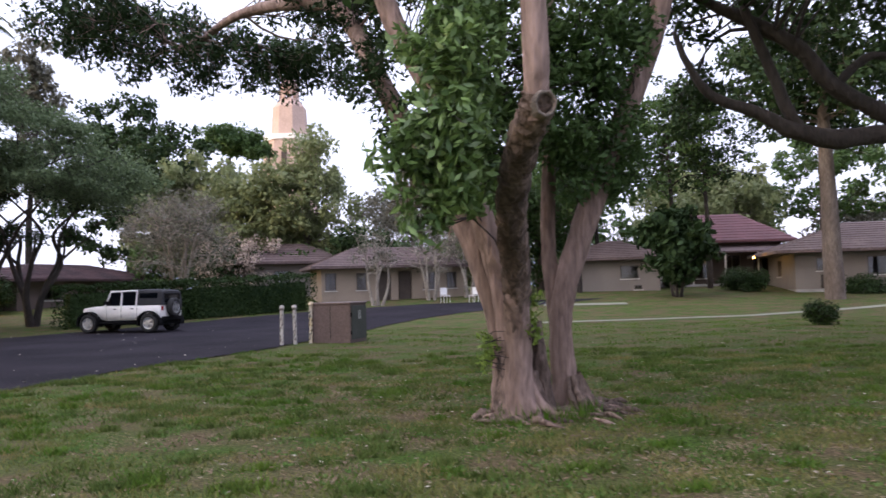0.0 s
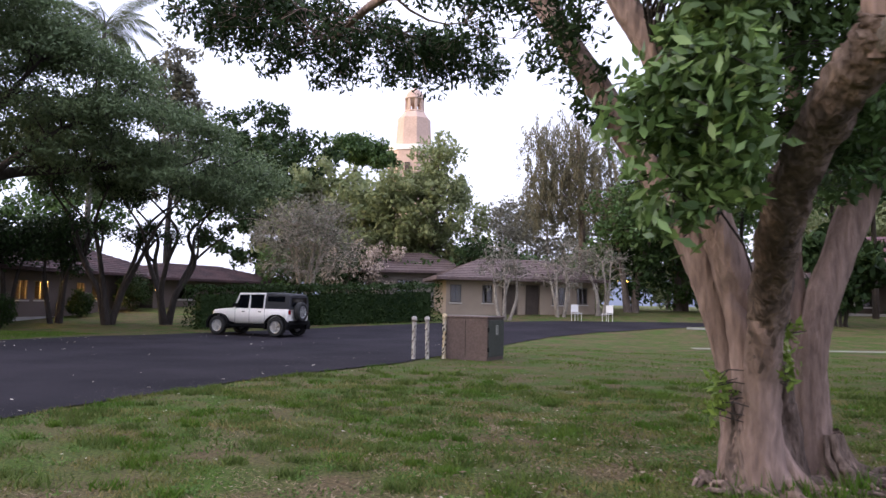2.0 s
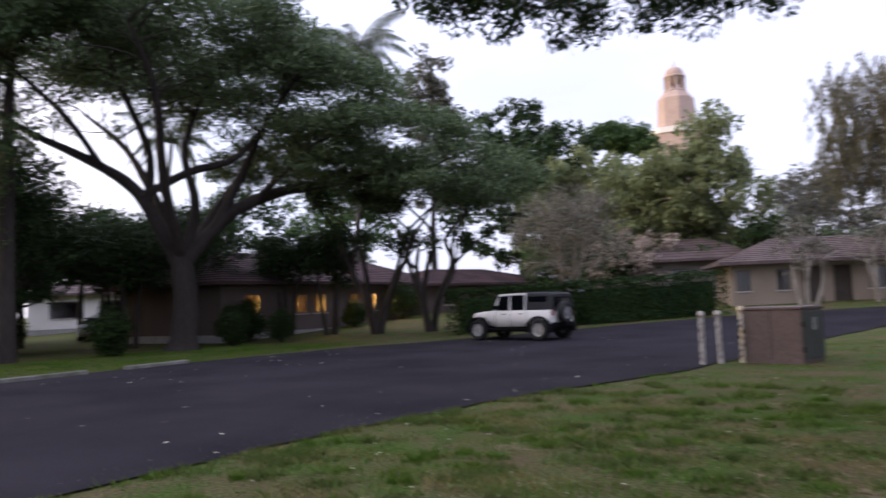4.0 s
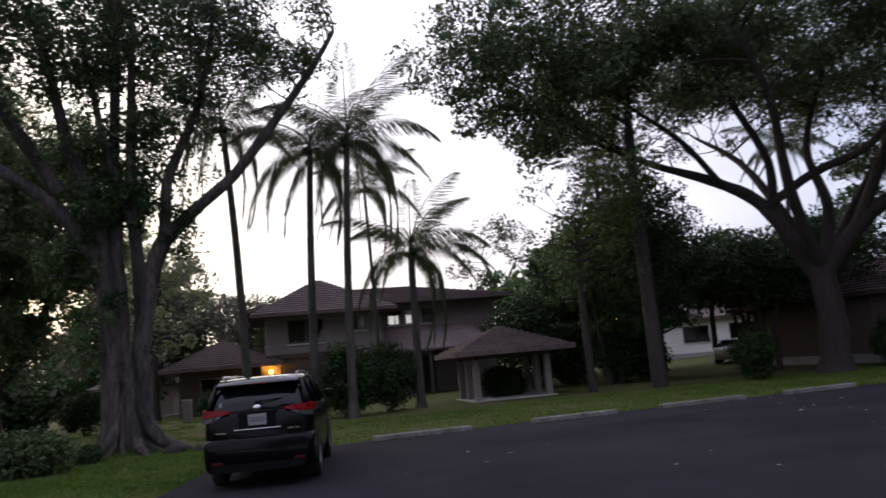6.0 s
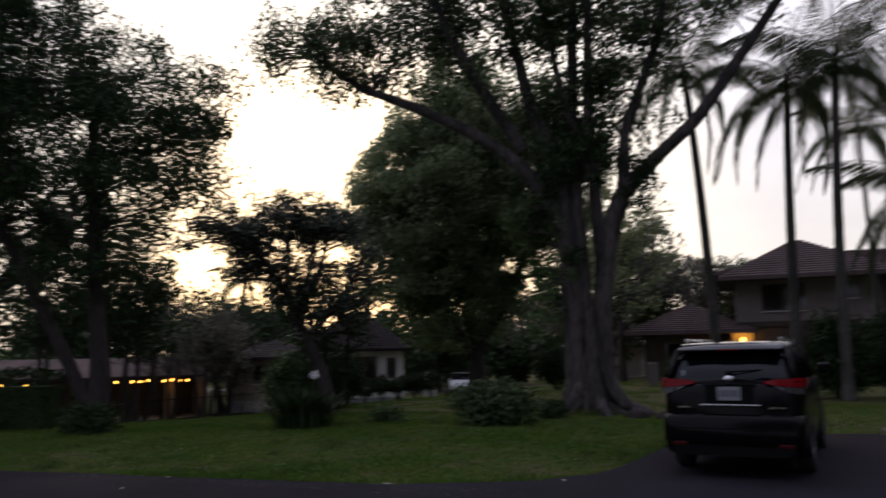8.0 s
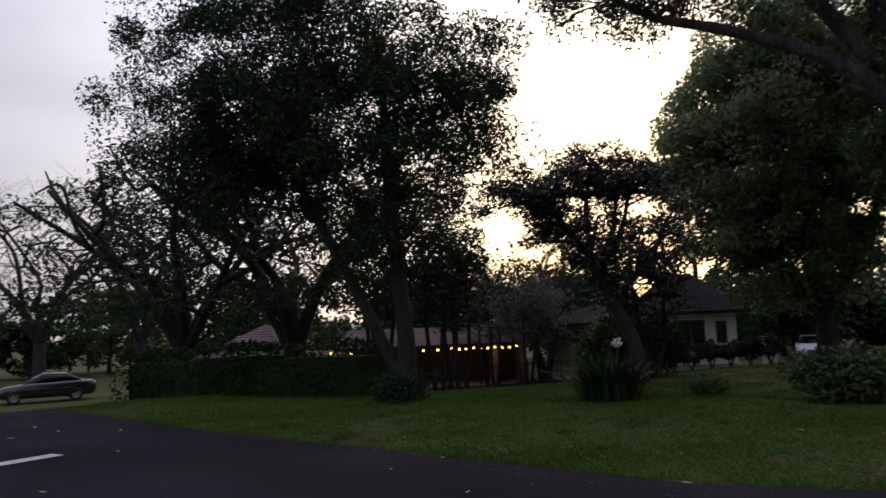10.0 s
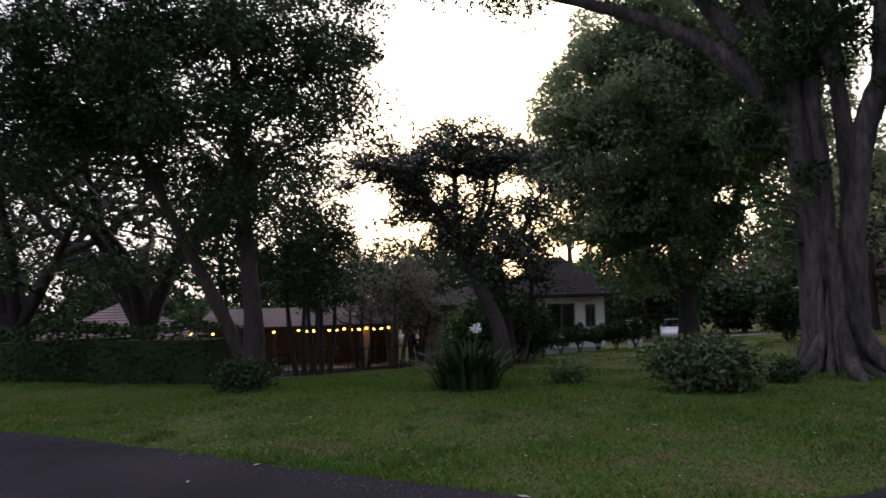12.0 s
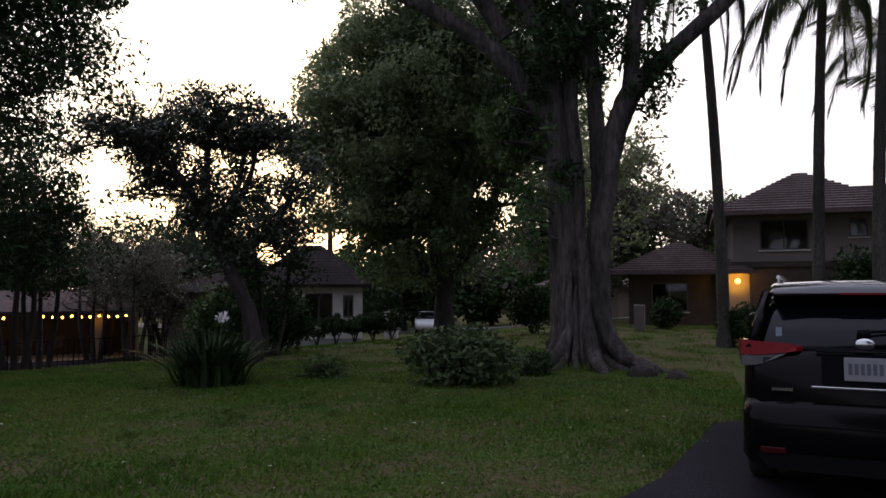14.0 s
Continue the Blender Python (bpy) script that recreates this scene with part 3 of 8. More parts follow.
def roof_mesh(w, d, z0, rise, over, courses=10, lip=0.045):
    """A hipped roof in stepped courses of tile, with a thick eave and a soffit."""
    bm = bmesh.new()
    hw, hd = w / 2 + over, d / 2 + over
    run = min(hw, hd) * 0.999

    def ring(t, z):
        a, b = hw - run * t, hd - run * t
        return [bm.verts.new(p) for p in ((-a, -b, z), (a, -b, z), (a, b, z), (-a, b, z))]

    def skin(p, q):
        for k in range(4):
            bm.faces.new((p[k], p[(k + 1) % 4], q[(k + 1) % 4], q[k]))

    low = ring(0.12, z0 - 0.02)
    bm.faces.new(low[::-1])
    prev = ring(0, z0 - 0.02)
    skin(low, prev)
    for k in range(courses):
        t0, t1 = k / courses, (k + 1) / courses
        a = ring(t0, z0 + rise * t0 + 0.12 + lip)
        skin(prev, a)
        b = ring(min(t1 + 0.0, 0.999), z0 + rise * t1 + 0.12)
        skin(a, b)
        prev = b
    bm.faces.new(prev)
    return bm


def house(name, x, y, rz, w, d, h, label, wall, roof, openings, over=0.7, rise=1.3, courses=10, z=None, lip=0.045):
    """A hip-roofed house; its front looks to local -y. openings: {side: [(x0, x1, z0, z1)]} with side in s, e, n, w."""
    root = empty(name, x, y, gz(x, y) if z is None else z, rz)
    tagged(root, label, "house")
    sides = {"s": (pose(-w / 2, -d / 2, 0), w), "e": (pose(w / 2, -d / 2, 0, 0, 0, 90), d), "n": (pose(w / 2, d / 2, 0, 0, 0, 180), w), "w": (pose(-w / 2, d / 2, 0, 0, 0, 270), d)}
    th = 0.2
    for s, (m, length) in sides.items():
        ops = openings.get(s, [])
        inset = 0.0 if s in "sn" else th
        bm = wall_mesh(length - 2 * inset, h, th, [(a - inset, b - inset, lo, hi) for a, b, lo, hi in ops])
        wl = part("wall", bm, wall, root)
        wl.matrix_local = m @ pose(inset, 0, 0)
        for a, b, lo, hi in ops:
            if lo < 0.05:
                dr = part("door", boxes((a + 0.05, 0.08, 0, b - 0.05, 0.13, hi - 0.04)), M_DARKWOOD, root, "dark wooden door")
                dr.matrix_local = m
                continue
            win = empty("window", 0, 0, 0)
            win.parent = root
            win.matrix_local = m
            mid = (a + b) / 2
            fr = boxes((a, 0.03, lo, a + 0.06, 0.14, hi), (b - 0.06, 0.03, lo, b, 0.14, hi), (a + 0.06, 0.03, lo, b - 0.06, 0.14, lo + 0.06), (a + 0.06, 0.03, hi - 0.06, b - 0.06, 0.14, hi), (mid - 0.025, 0.04, lo + 0.06, mid + 0.025, 0.13, hi - 0.06))
            part("frame", fr, M_FRAME, win)
            part("pane", boxes((a + 0.05, 0.08, lo + 0.05, b - 0.05, 0.095, hi - 0.05)), M_GLASS, win).visible_shadow = False
            part("sill", boxes((a - 0.06, -0.07, lo - 0.07, b + 0.06, -0.003, lo - 0.005), bevel=0.01), M_TRIM, win)
    part("floor_slab", boxes((-w / 2 + 0.02, -d / 2 + 0.02, -0.6, w / 2 - 0.02, d / 2 - 0.02, 0.02)), M_CONC, root)
    part("roof", roof_mesh(w, d, h, rise, over, courses, lip), roof, root)
    return root


def lamp_inside(x, y, z, power, color=(1.0, 0.55, 0.16), size=0.12, name="ceiling_lamp", label="warm glowing ceiling lamp inside a lit room"):
    bm = bmesh.new()
    bmesh.ops.create_uvsphere(bm, u_segments=12, v_segments=8, radius=size)
    cyl(bm, (0, 0, size * 0.9), (0, 0, size + 0.35), 0.012, seg=6)
    ob = part(name, bm, M_BULB, None, "", True)
    ob.location = (x, y, z)
    tagged(ob, label, "lamp")
    l = new("lamp_light", bpy.data.lights.new("lamp_light", "POINT"))
    l.data.energy, l.data.color, l.data.shadow_soft_size = power, color, size * 1.3
    l.parent = ob
    return ob


M_BULB = glow("bulb_glow", (1.0, 0.46, 0.07), 9)


M_ROOF_DARK = mat("roof_shingle_dark", (0.022, 0.017, 0.017), 0.95, 0.3, 9, 0.8, 0.5, tint=(0.034, 0.027, 0.026), dist=0.03, spec=0.15)
# stucco darkened: the shade on these walls is put into its colour
M_WALL_SHADE = mat("stucco_shaded", (0.120, 0.093, 0.082), 0.9, 0.15, 40, 0.7, 0.3)
M_ROOF_PLUM = mat("roof_tile_plum", (0.072, 0.042, 0.044), 0.9, 0.35, 9, 0.8, 0.5, tint=(0.040, 0.027, 0.029), dist=0.03, spec=0.2)
# the beige bungalow at the road's end
house("bungalow", -6.92, 50.67, 20, 9.5, 5.2, 2.15, "beige stucco bungalow with a brown hip roof", M_WALL, M_ROOF,
      {"s": [(0.25, 0.95, 0.75, 1.85), (2.25, 2.9, 0.75, 1.85), (3.5, 4.5, 0.0, 1.95), (5.0, 5.9, 0.0, 1.95), (6.7, 7.6, 0.7, 1.8), (8.3, 9.0, 0.75, 1.8)]}, 0.7, 1.35, 12, z=0.85)
# long bungalow with lit windows behind the rain tree
house("bungalow", -35.5, 40.0, 90, 19, 8, 2.5, "long brown-roofed bungalow with orange lit windows", M_WALL_SHADE, M_ROOF_PLUM,
      {"s": [(1.6, 2.6, 1.0, 2.0), (5.4, 6.3, 0.9, 2.0), (6.8, 7.9, 0.9, 2.0), (10.2, 11.0, 0.9, 2.0), (11.6, 12.8, 0.9, 2.0), (15, 16.4, 0.9, 2.0)]}, 0.9, 1.9, 14)
house("bungalow", -31.5, 53.5, 70, 12, 7, 2.2, "low bungalow with shade-darkened walls and a plum-brown hip roof", M_WALL_SHADE, M_ROOF_PLUM, {"s": [(2, 3.4, 0.9, 2.0), (7, 8.4, 0.9, 2.0)]}, 0.9, 1.2, 12, z=0.55)
# houses across the lawn to the north-east
house("bungalow", 9.0, 53.6, -8, 6, 5, 2.2, "grey stucco bungalow with a brown roof", M_WALL_GREY, M_ROOF, {"s": [(3.4, 4.6, 0.9, 1.8), (4.3, 4.8, 0.15, 0.45)], "w": [(2, 3, 0.9, 1.9)]}, 0.7, 1.3, 10, z=1.0)
house("bungalow", 17.4, 58.6, -3, 9.0, 4.6, 3.1, "dark house with a faded red metal roof", M_DARKWOOD, M_ROOF_RED, {"s": [(0.8, 2.0, 0.0, 2.2), (2.8, 4.0, 0.5, 2.2), (4.9, 6.1, 0.5, 2.2), (7.0, 8.2, 0.5, 2.2)]}, 0.9, 2.2, 10)
house("bungalow", 25.2, 48.9, -10, 12, 8, 2.2, "grey stucco bungalow with a brown hip roof", M_WALL_GREY, M_ROOF, {"s": [(1.2, 2.2, 1.1, 1.9), (1.4, 2.1, 0.0, 0.9), (4.0, 5.6, 0.8, 1.9), (8, 9.4, 0.8, 1.9)], "w": [(3, 4.2, 0.8, 1.9)]}, 1.2, 1.9, 12, z=0.95)


def veranda():
    """A lean-to veranda along the red-roofed house."""
    root = empty("veranda", 17.3, 56.25, gz(17.3, 56.3), -3)
    tagged(root, "shaded veranda with a faded lean-to roof on thin posts", "veranda")
    bm = bmesh.new()
    vs = [bm.verts.new(p) for p in ((-4.8, -1.9, 2.45), (4.8, -1.9, 2.45), (4.8, -0.05, 2.95), (-4.8, -0.05, 2.95), (-4.8, -1.9, 2.33), (4.8, -1.9, 2.33), (4.8, -0.05, 2.83), (-4.8, -0.05, 2.83))]
    for q in ((0, 1, 2, 3), (7, 6, 5, 4), (0, 4, 5, 1), (1, 5, 6, 2), (2, 6, 7, 3), (3, 7, 4, 0)):
        bm.faces.new([vs[k] for k in q])
    part("lean_to_roof", bm, M_ROOF, root)
    for k in range(5):
        part("post", boxes((-4.6 + 2.28 * k, -1.8, 0, -4.5 + 2.28 * k, -1.7, 2.33)), M_TRIM, root)
    part("deck", boxes((-4.7, -1.9, -0.2, 4.7, -0.05, 0.1)), M_CONC, root)
    for a, b in ((-4.5, -2.4), (0.2, 4.5)):
        part("rail", boxes((a, -1.78, 0.8, b, -1.72, 0.86)), M_DARKWOOD, root)


veranda()
# the two-storey house behind the palms
house("villa", -53.0, 12.4, 90, 13.5, 9, 5.3, "two-storey grey stucco villa with a tiled hip roof", M_WALL_GREY, M_ROOF,
      {"s": [(6.95, 7.85, 4.05, 4.95), (8.0, 8.85, 4.05, 4.95), (9.0, 9.8, 4.05, 4.95), (8.0, 9.6, 0.0, 2.2)], "n": [(2.4, 4.0, 4.25, 5.28), (4.15, 5.75, 4.25, 5.28), (5.9, 7.4, 4.25, 5.28)], "w": [(3, 4.5, 3.6, 4.8)]}, 1.0, 1.35, 16, lip=0.075)
house("villa_wing", -48.9, 8.7, 90, 6.2, 6.0, 4.8, "two-storey front wing of a grey villa with a peaked roof", M_WALL_GREY, M_ROOF,
      {"s": [(1.1, 3.05, 3.3, 4.6), (4.6, 5.3, 3.8, 4.6), (2.0, 3.6, 0.0, 2.1)]}, 0.8, 2.1, 16, lip=0.075)
house("carport_wing", -48.8, 3.3, 90, 4.4, 5.0, 2.3, "one-storey dark wing with a tiled hip roof", M_DARKWOOD, M_ROOF, {"s": [(1.0, 2.6, 0.6, 1.9)]}, 0.9, 1.5, 14, lip=0.07)
# the white-walled house on the lower lawn
house("cottage", -41.64, -12.79, 116.8, 4.6, 3.6, 2.25, "white-walled cottage with a dark steep hip roof", M_WALL_WHITE, M_ROOF_DARK,
      {"s": [(0.45, 1.7, 0.65, 1.98), (2.1, 3.3, 0.65, 1.98), (3.75, 4.2, 0.9, 1.9)]}, 0.4, 1.8, 14, -0.52, 0.012)
house("cottage_wing", -40.9, -17.1, 116.8, 4.2, 4.4, 1.95, "low beige wing of a cottage with a dark roof", M_WALL, M_ROOF_DARK, {"s": [(1.2, 2.2, 0.8, 1.7)]}, 0.4, 0.9, 10, -0.55, 0.012)
house("bungalow", -36.0, -40.0, 60, 12, 8, 2.3, "low house with a grey-brown tiled roof beyond the hedge", M_WALL_GREY, M_ROOF, {"s": [(3, 4.6, 0.9, 1.9)]}, 0.9, 2.2, 14, z=-2.4)
lamp_inside(-32.8, 42.0, 1.95, 900)
lamp_inside(-32.8, 36.9, 1.95, 600)
lamp_inside(-32.8, 32.3, 1.95, 400)
house("bungalow", -60.0, 44.0, 60, 12, 8, 2.6, "distant pale bungalow across a yard", M_WALL_WHITE, M_ROOF, {"s": [(1.5, 3.5, 0.8, 2.1), (5, 7, 0.8, 2.1), (8.5, 10, 0.0, 2.1)]}, 0.6, 1.5, 8)
house("garden_house", -66.0, -3.0, 80, 5, 4, 2.4, "distant beige garden house", M_WALL, M_ROOF, {"s": [(1, 2, 0.0, 2.0), (3, 4, 0.8, 1.9)]}, 0.8, 1.4, 8)
house("bungalow", -70.0, 8.0, 85, 12, 6, 2.5, "distant pale bungalow beyond the far street", M_WALL_GREY, M_ROOF, {"s": [(1.5, 3.0, 0.8, 2.0), (5, 6.5, 0.8, 2.0), (8.5, 10, 0.8, 2.0)]}, 0.8, 1.5, 8)
strip("far_street", [(-64, -45), (-63, -20), (-61, 0), (-58, 14)], 6.0, mat("worn_asphalt", (0.16, 0.15, 0.15), 0.85, 0.2, 10, 0.5, 0.2), "pale worn asphalt street beyond the lawn", "street", 0.05)


def villa_porch():
    """The dark ground floor of the villa: timber screens, a lean-to roof over the entry."""
    root = empty("villa_porch", -46.0, 12.0, 0)
    tagged(root, "dark timber entry porch with a lean-to tiled roof", "porch")
    part("screen", boxes((0.0, -6.4, 0, 0.12, -0.25, 2.55)), M_DARKWOOD, root)
    part("beam", boxes((-0.05, -6.5, 2.56, 0.2, -0.2, 2.8)), M_DARKWOOD, root)
    part("lit_wall", boxes((0.125, -6.75, 0, 0.16, -5.75, 2.4)), M_WALL, root, "pale plaster panel lit by the porch lamp")
    bm = bmesh.new()
    vs = [bm.verts.new(p) for p in ((0.4, -0.15, 2.5), (0.4, 7.4, 2.5), (-2.4, 6.2, 3.92), (-2.4, -0.15, 3.92), (0.4, -0.15, 2.38), (0.4, 7.4, 2.38), (-2.4, 6.2, 3.78), (-2.4, -0.15, 3.78))]
    for q in ((0, 1, 2, 3), (7, 6, 5, 4), (0, 4, 5, 1), (1, 5, 6, 2), (2, 6, 7, 3), (3, 7, 4, 0)):
        bm.faces.new([vs[k] for k in q])
    part("lean_to_roof", bm, M_ROOF, root)
    for k in range(4):
        part("post", boxes((0.1, 0.0 + 2.3 * k, 0, 0.28, 0.18 + 2.3 * k, 2.4)), M_DARKWOOD, root)


villa_porch()
house("bungalow", -15.0, 57.0, 20, 7, 5, 2.4, "small brown-roofed house beyond the hedge", M_WALL_GREY, M_ROOF, {"s": [(2, 3.2, 0.9, 1.9)]}, 0.7, 1.5, 8)


# ---- trees ----
def t_dome(name, x, y, label, seed, h, spread_r, leaf, bark, trunk, arms, fork, count, per, size, rim=0.35, inner=0.8, lean=(0, 0), low=0.05, flat=0.4, bare=0.0, limb=0.016, z=None, extra=(), fringe=0, lobes=()):
    """A rain tree: a short trunk that forks into snaking limbs under a wide, layered dome of leaves."""
    t = Tree(name, x, y, label, seed, "tree", bark, leaf, z=z)
    rng = t.rng
    top = np.array([lean[0], lean[1], fork])
    t.stem([(0, 0, -0.1), (0.05, 0, 0.6), top * np.array([0.4, 0.4, 0.55]), top], [trunk * 1.6, trunk * 1.05, trunk * 0.92, trunk * 0.85], 14)
    for k in range(arms):
        a = 2 * math.pi * (k + rng.uniform(-0.3, 0.3)) / arms + seed
        r = spread_r * rng.uniform(0.55, 0.8)
        m = np.array([math.cos(a), math.sin(a), 0])
        sd = np.array([-math.sin(a), math.cos(a), 0])
        zt = h * (0.72 + 0.12 * rng.uniform())
        t.stem([top * np.array([0.8, 0.8, 0.9]), top * np.array([1, 1, 0]) + m * r * 0.25 + np.array([0, 0, fork + (zt - fork) * rng.uniform(0.2, 0.45)]), top * np.array([1, 1, 0]) + m * r * 0.6 + sd * rng.normal() * 1.0 + np.array([0, 0, fork + (zt - fork) * rng.uniform(0.5, 0.75)]), m * r + sd * rng.normal() * 0.8 + np.array([0, 0, zt])], [trunk * 0.62, trunk * 0.42, trunk * 0.27, trunk * 0.14], 9)
        for j in range(2):
            p = t.nodes[-6 - 4 * j]
            e = p + m * rng.uniform(1.0, 2.2) + sd * rng.uniform(1.0, 2.6) * (-1) ** (j + k) + np.array([0, 0, rng.uniform(1.0, 2.6)])
            t.stem([p, p + (e - p) * 0.35 + rng.normal(size=3) * 0.35, p + (e - p) * 0.7 + rng.normal(size=3) * 0.4, e], [trunk * 0.24, trunk * 0.2, trunk * 0.15, trunk * 0.07], 7)
    cz = h * rim
    t.crown([(0, 0, cz, spread_r, spread_r, h - cz), *extra], count, per, size, (0.9, 1.7), 0.0, flat, 0.42, low, 0.1, 3, limb, 0.08, bare=bare, inner=inner)
    if lobes:
        t.crown(lobes, 150, per - 20, size, (0.7, 1.2), 0.0, 0.5, 0.42, -0.7, 0.1, 3, limb, name="low_crown", inner=0.5)
    if fringe:
        t.crown([(-1.5, -1, cz - 0.3, spread_r * 0.95, spread_r * 0.95, h * 0.3)], fringe, 55, size, (0.5, 1.0), 0.2, 0.6, 0.42, -0.3, 0.1, 5, limb, name="low_spray", inner=0.8)
    return t.done()


def t_round(name, x, y, label, seed, h, w, leaf, bark=None, base=0.35, count=90, per=130, size=0.2, trunk=0.2, r=(0.6, 1.1), ells=None, bare=0.0, twigs=3, droop=0.2, stems=1, aspect=0.5, z=None):
    """A broadleaf tree with one or more stems and a full, uneven crown; far ones have fewer, larger leaves."""
    if math.hypot(x + 6, y - 3) > 40:
        per, size = int(per * 0.5), size * 1.36
    t = Tree(name, x, y, label, seed, "tree", bark, leaf, z=z)
    rng = t.rng
    for k in range(stems):
        a = 2 * math.pi * k / max(1, stems) + seed
        o = 0.0 if stems == 1 else 1.0
        t.stem([(0.25 * o * math.cos(a), 0.25 * o * math.sin(a), -0.1), (0.5 * o * math.cos(a) + rng.normal() * 0.1, 0.5 * o * math.sin(a), h * base), (o * w * 0.22 * math.cos(a) + rng.normal() * 0.3, o * w * 0.22 * math.sin(a) + rng.normal() * 0.3, h * 0.72)], [trunk * 1.3, trunk * 0.85, trunk * 0.3], 9)
    ells = ells or [(0, 0, h * (0.5 + base / 2), w / 2, w / 2, h * (1 - base) / 2), (rng.normal() * w * 0.15, rng.normal() * w * 0.15, h * 0.8, w * 0.33, w * 0.33, h * 0.2)]
    t.crown(ells, count, per, size, r, droop, 0.8, aspect, -0.85, 0.3, twigs, bare=bare)
    return t.done()


def near_tree():
    """The many-stemmed tree on the lawn: fused pinkish stems, gnarled roots, a sawn-off limb and a long arching bough."""
    t = Tree("fig_tree", -0.1, 8.9, "many-stemmed tree with pinkish bark, gnarled roots and bright leaves", 52, "tree", M_BARK_PINK, M_LEAF_BRIGHT)
    rng = t.rng
    # front stems, fused at the foot
    t.stem([(-0.10, -0.42, -0.12), (-0.12, -0.40, 0.45), (-0.10, -0.44, 1.0), (-0.13, -0.75, 1.55)], [0.25, 0.185, 0.165, 0.13], 18, 0.09)
    t.stem([(-0.24, -0.2, -0.12), (-0.26, -0.18, 0.5), (-0.30, -0.12, 1.1), (-0.46, -0.08, 1.75), (-0.72, 0.0, 2.4), (-1.1, 0.15, 3.1), (-1.8, 0.7, 4.4), (-2.7, 2.5, 6.2), (-4.1, 4.7, 7.2), (-6.0, 7.2, 7.9), (-7.9, 9.6, 8.0)], [0.24, 0.16, 0.15, 0.165, 0.15, 0.14, 0.14, 0.14, 0.13, 0.1, 0.05], 16, 0.09)
    t.stem([(-0.08, -0.1, -0.1), (-0.12, -0.12, 0.8), (-0.22, -0.22, 1.5), (-0.42, -0.4, 2.2), (-0.72, -0.5, 3.1), (-1.05, -0.5, 4.0), (-1.62, -0.45, 5.2), (-2.1, -0.5, 7.5)], [0.24, 0.17, 0.16, 0.155, 0.145, 0.14, 0.13, 0.08], 16, 0.09)
    t.stem([(-0.20, -0.30, 0.2), (-0.24, -0.34, 0.9), (-0.30, -0.36, 1.5), (-0.44, -0.30, 2.1), (-0.52, -0.2, 2.9)], [0.12, 0.10, 0.10, 0.09, 0.05], 12, 0.12)
    t.stem([(-0.02, -0.32, 0.1), (-0.02, -0.36, 0.9), (-0.06, -0.42, 1.5), (-0.10, -0.52, 2.0)], [0.10, 0.085, 0.08, 0.05], 12, 0.12)
    # the separate stem behind, leaning out
    t.stem([(0.55, 0.32, -0.12), (0.52, 0.30, 0.4), (0.49, 0.30, 0.95), (0.56, 0.30, 1.5), (0.78, 0.32, 2.2), (1.18, 0.34, 3.2), (1.55, 0.36, 4.1), (1.95, 0.38, 5.2), (2.4, 0.4, 7.0), (3.0, 0.5, 9.0)], [0.25, 0.165, 0.145, 0.15, 0.16, 0.15, 0.145, 0.14, 0.12, 0.06], 16, 0.09)
    t.stem([(0.50, 0.40, 0.9), (0.42, 0.5, 1.6), (0.40, 0.6, 2.4), (0.5, 0.8, 4.0), (0.55, 0.9, 6.0)], [0.12, 0.11, 0.1, 0.09, 0.06], 12, 0.08)
    # the bough with the sawn limb: rough below the cut, smooth above it
    low = [(-0.11, -0.46, 1.0), (-0.12, -0.85, 1.7), (-0.2, -1.8, 2.4), (-0.12, -2.7, 2.9), (-0.02, -3.1, 3.12), (-0.02, -3.2, 3.26)]
    high = [(-0.02, -3.12, 3.02), (-0.02, -3.2, 3.3), (-0.02, -3.25, 3.6), (-0.05, -3.3, 5.0), (-0.1, -3.3, 8.5)]
    # twigs and limbs of the shoots are darker than the stems
    twigs = Tubes()
    stub = Tubes()
    for dx, dy, hh, r in ((0.17, -0.05, 1.15, 0.12), (0.22, -0.12, 0.75, 0.10), (0.12, -0.2, 0.55, 0.09)):
        stub.add(curve_pts((dx, dy, -0.1), (dx - 0.02, dy, hh), (0.03, 0, 0), 8), np.linspace(r * 1.3, r * 0.5, 8), 10, 0.3)
    stub.make("dead_stub", M_BARK_ROUGH, t.root, "dark rotten dead stub between the stems")
    # the shoots with big bright leaves
    big = dict(flat=0.9, aspect=0.40, low=-0.9, shell=0.15, twigs=1, limb=0.004, wood=twigs)
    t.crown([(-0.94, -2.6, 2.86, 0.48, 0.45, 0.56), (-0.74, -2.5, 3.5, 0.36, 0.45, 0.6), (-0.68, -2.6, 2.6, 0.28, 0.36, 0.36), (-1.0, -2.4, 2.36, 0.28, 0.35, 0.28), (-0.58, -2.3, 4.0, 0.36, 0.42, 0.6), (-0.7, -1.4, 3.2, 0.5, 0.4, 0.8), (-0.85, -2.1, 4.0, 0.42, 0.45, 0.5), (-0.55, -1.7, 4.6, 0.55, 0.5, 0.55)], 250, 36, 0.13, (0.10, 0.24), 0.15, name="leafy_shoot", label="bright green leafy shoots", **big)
    # inner shoots: their shade is put into a darker leaf colour
    t.crown([(1.0, 0.0, 3.45, 0.62, 0.6, 0.75), (0.52, -0.4, 3.05, 0.38, 0.4, 0.6), (1.4, 0.5, 3.2, 0.5, 0.5, 0.5), (0.85, -0.3, 4.6, 0.8, 0.7, 0.8), (0.1, -0.6, 4.0, 0.6, 0.4, 0.9), (-0.4, -0.2, 3.4, 0.5, 0.4, 0.8)], 210, 60, 0.115, (0.18, 0.36), 0.15, name="shaded_shoot", material=M_LEAF, label="leafy shoots with shade put into a darker green", **big)
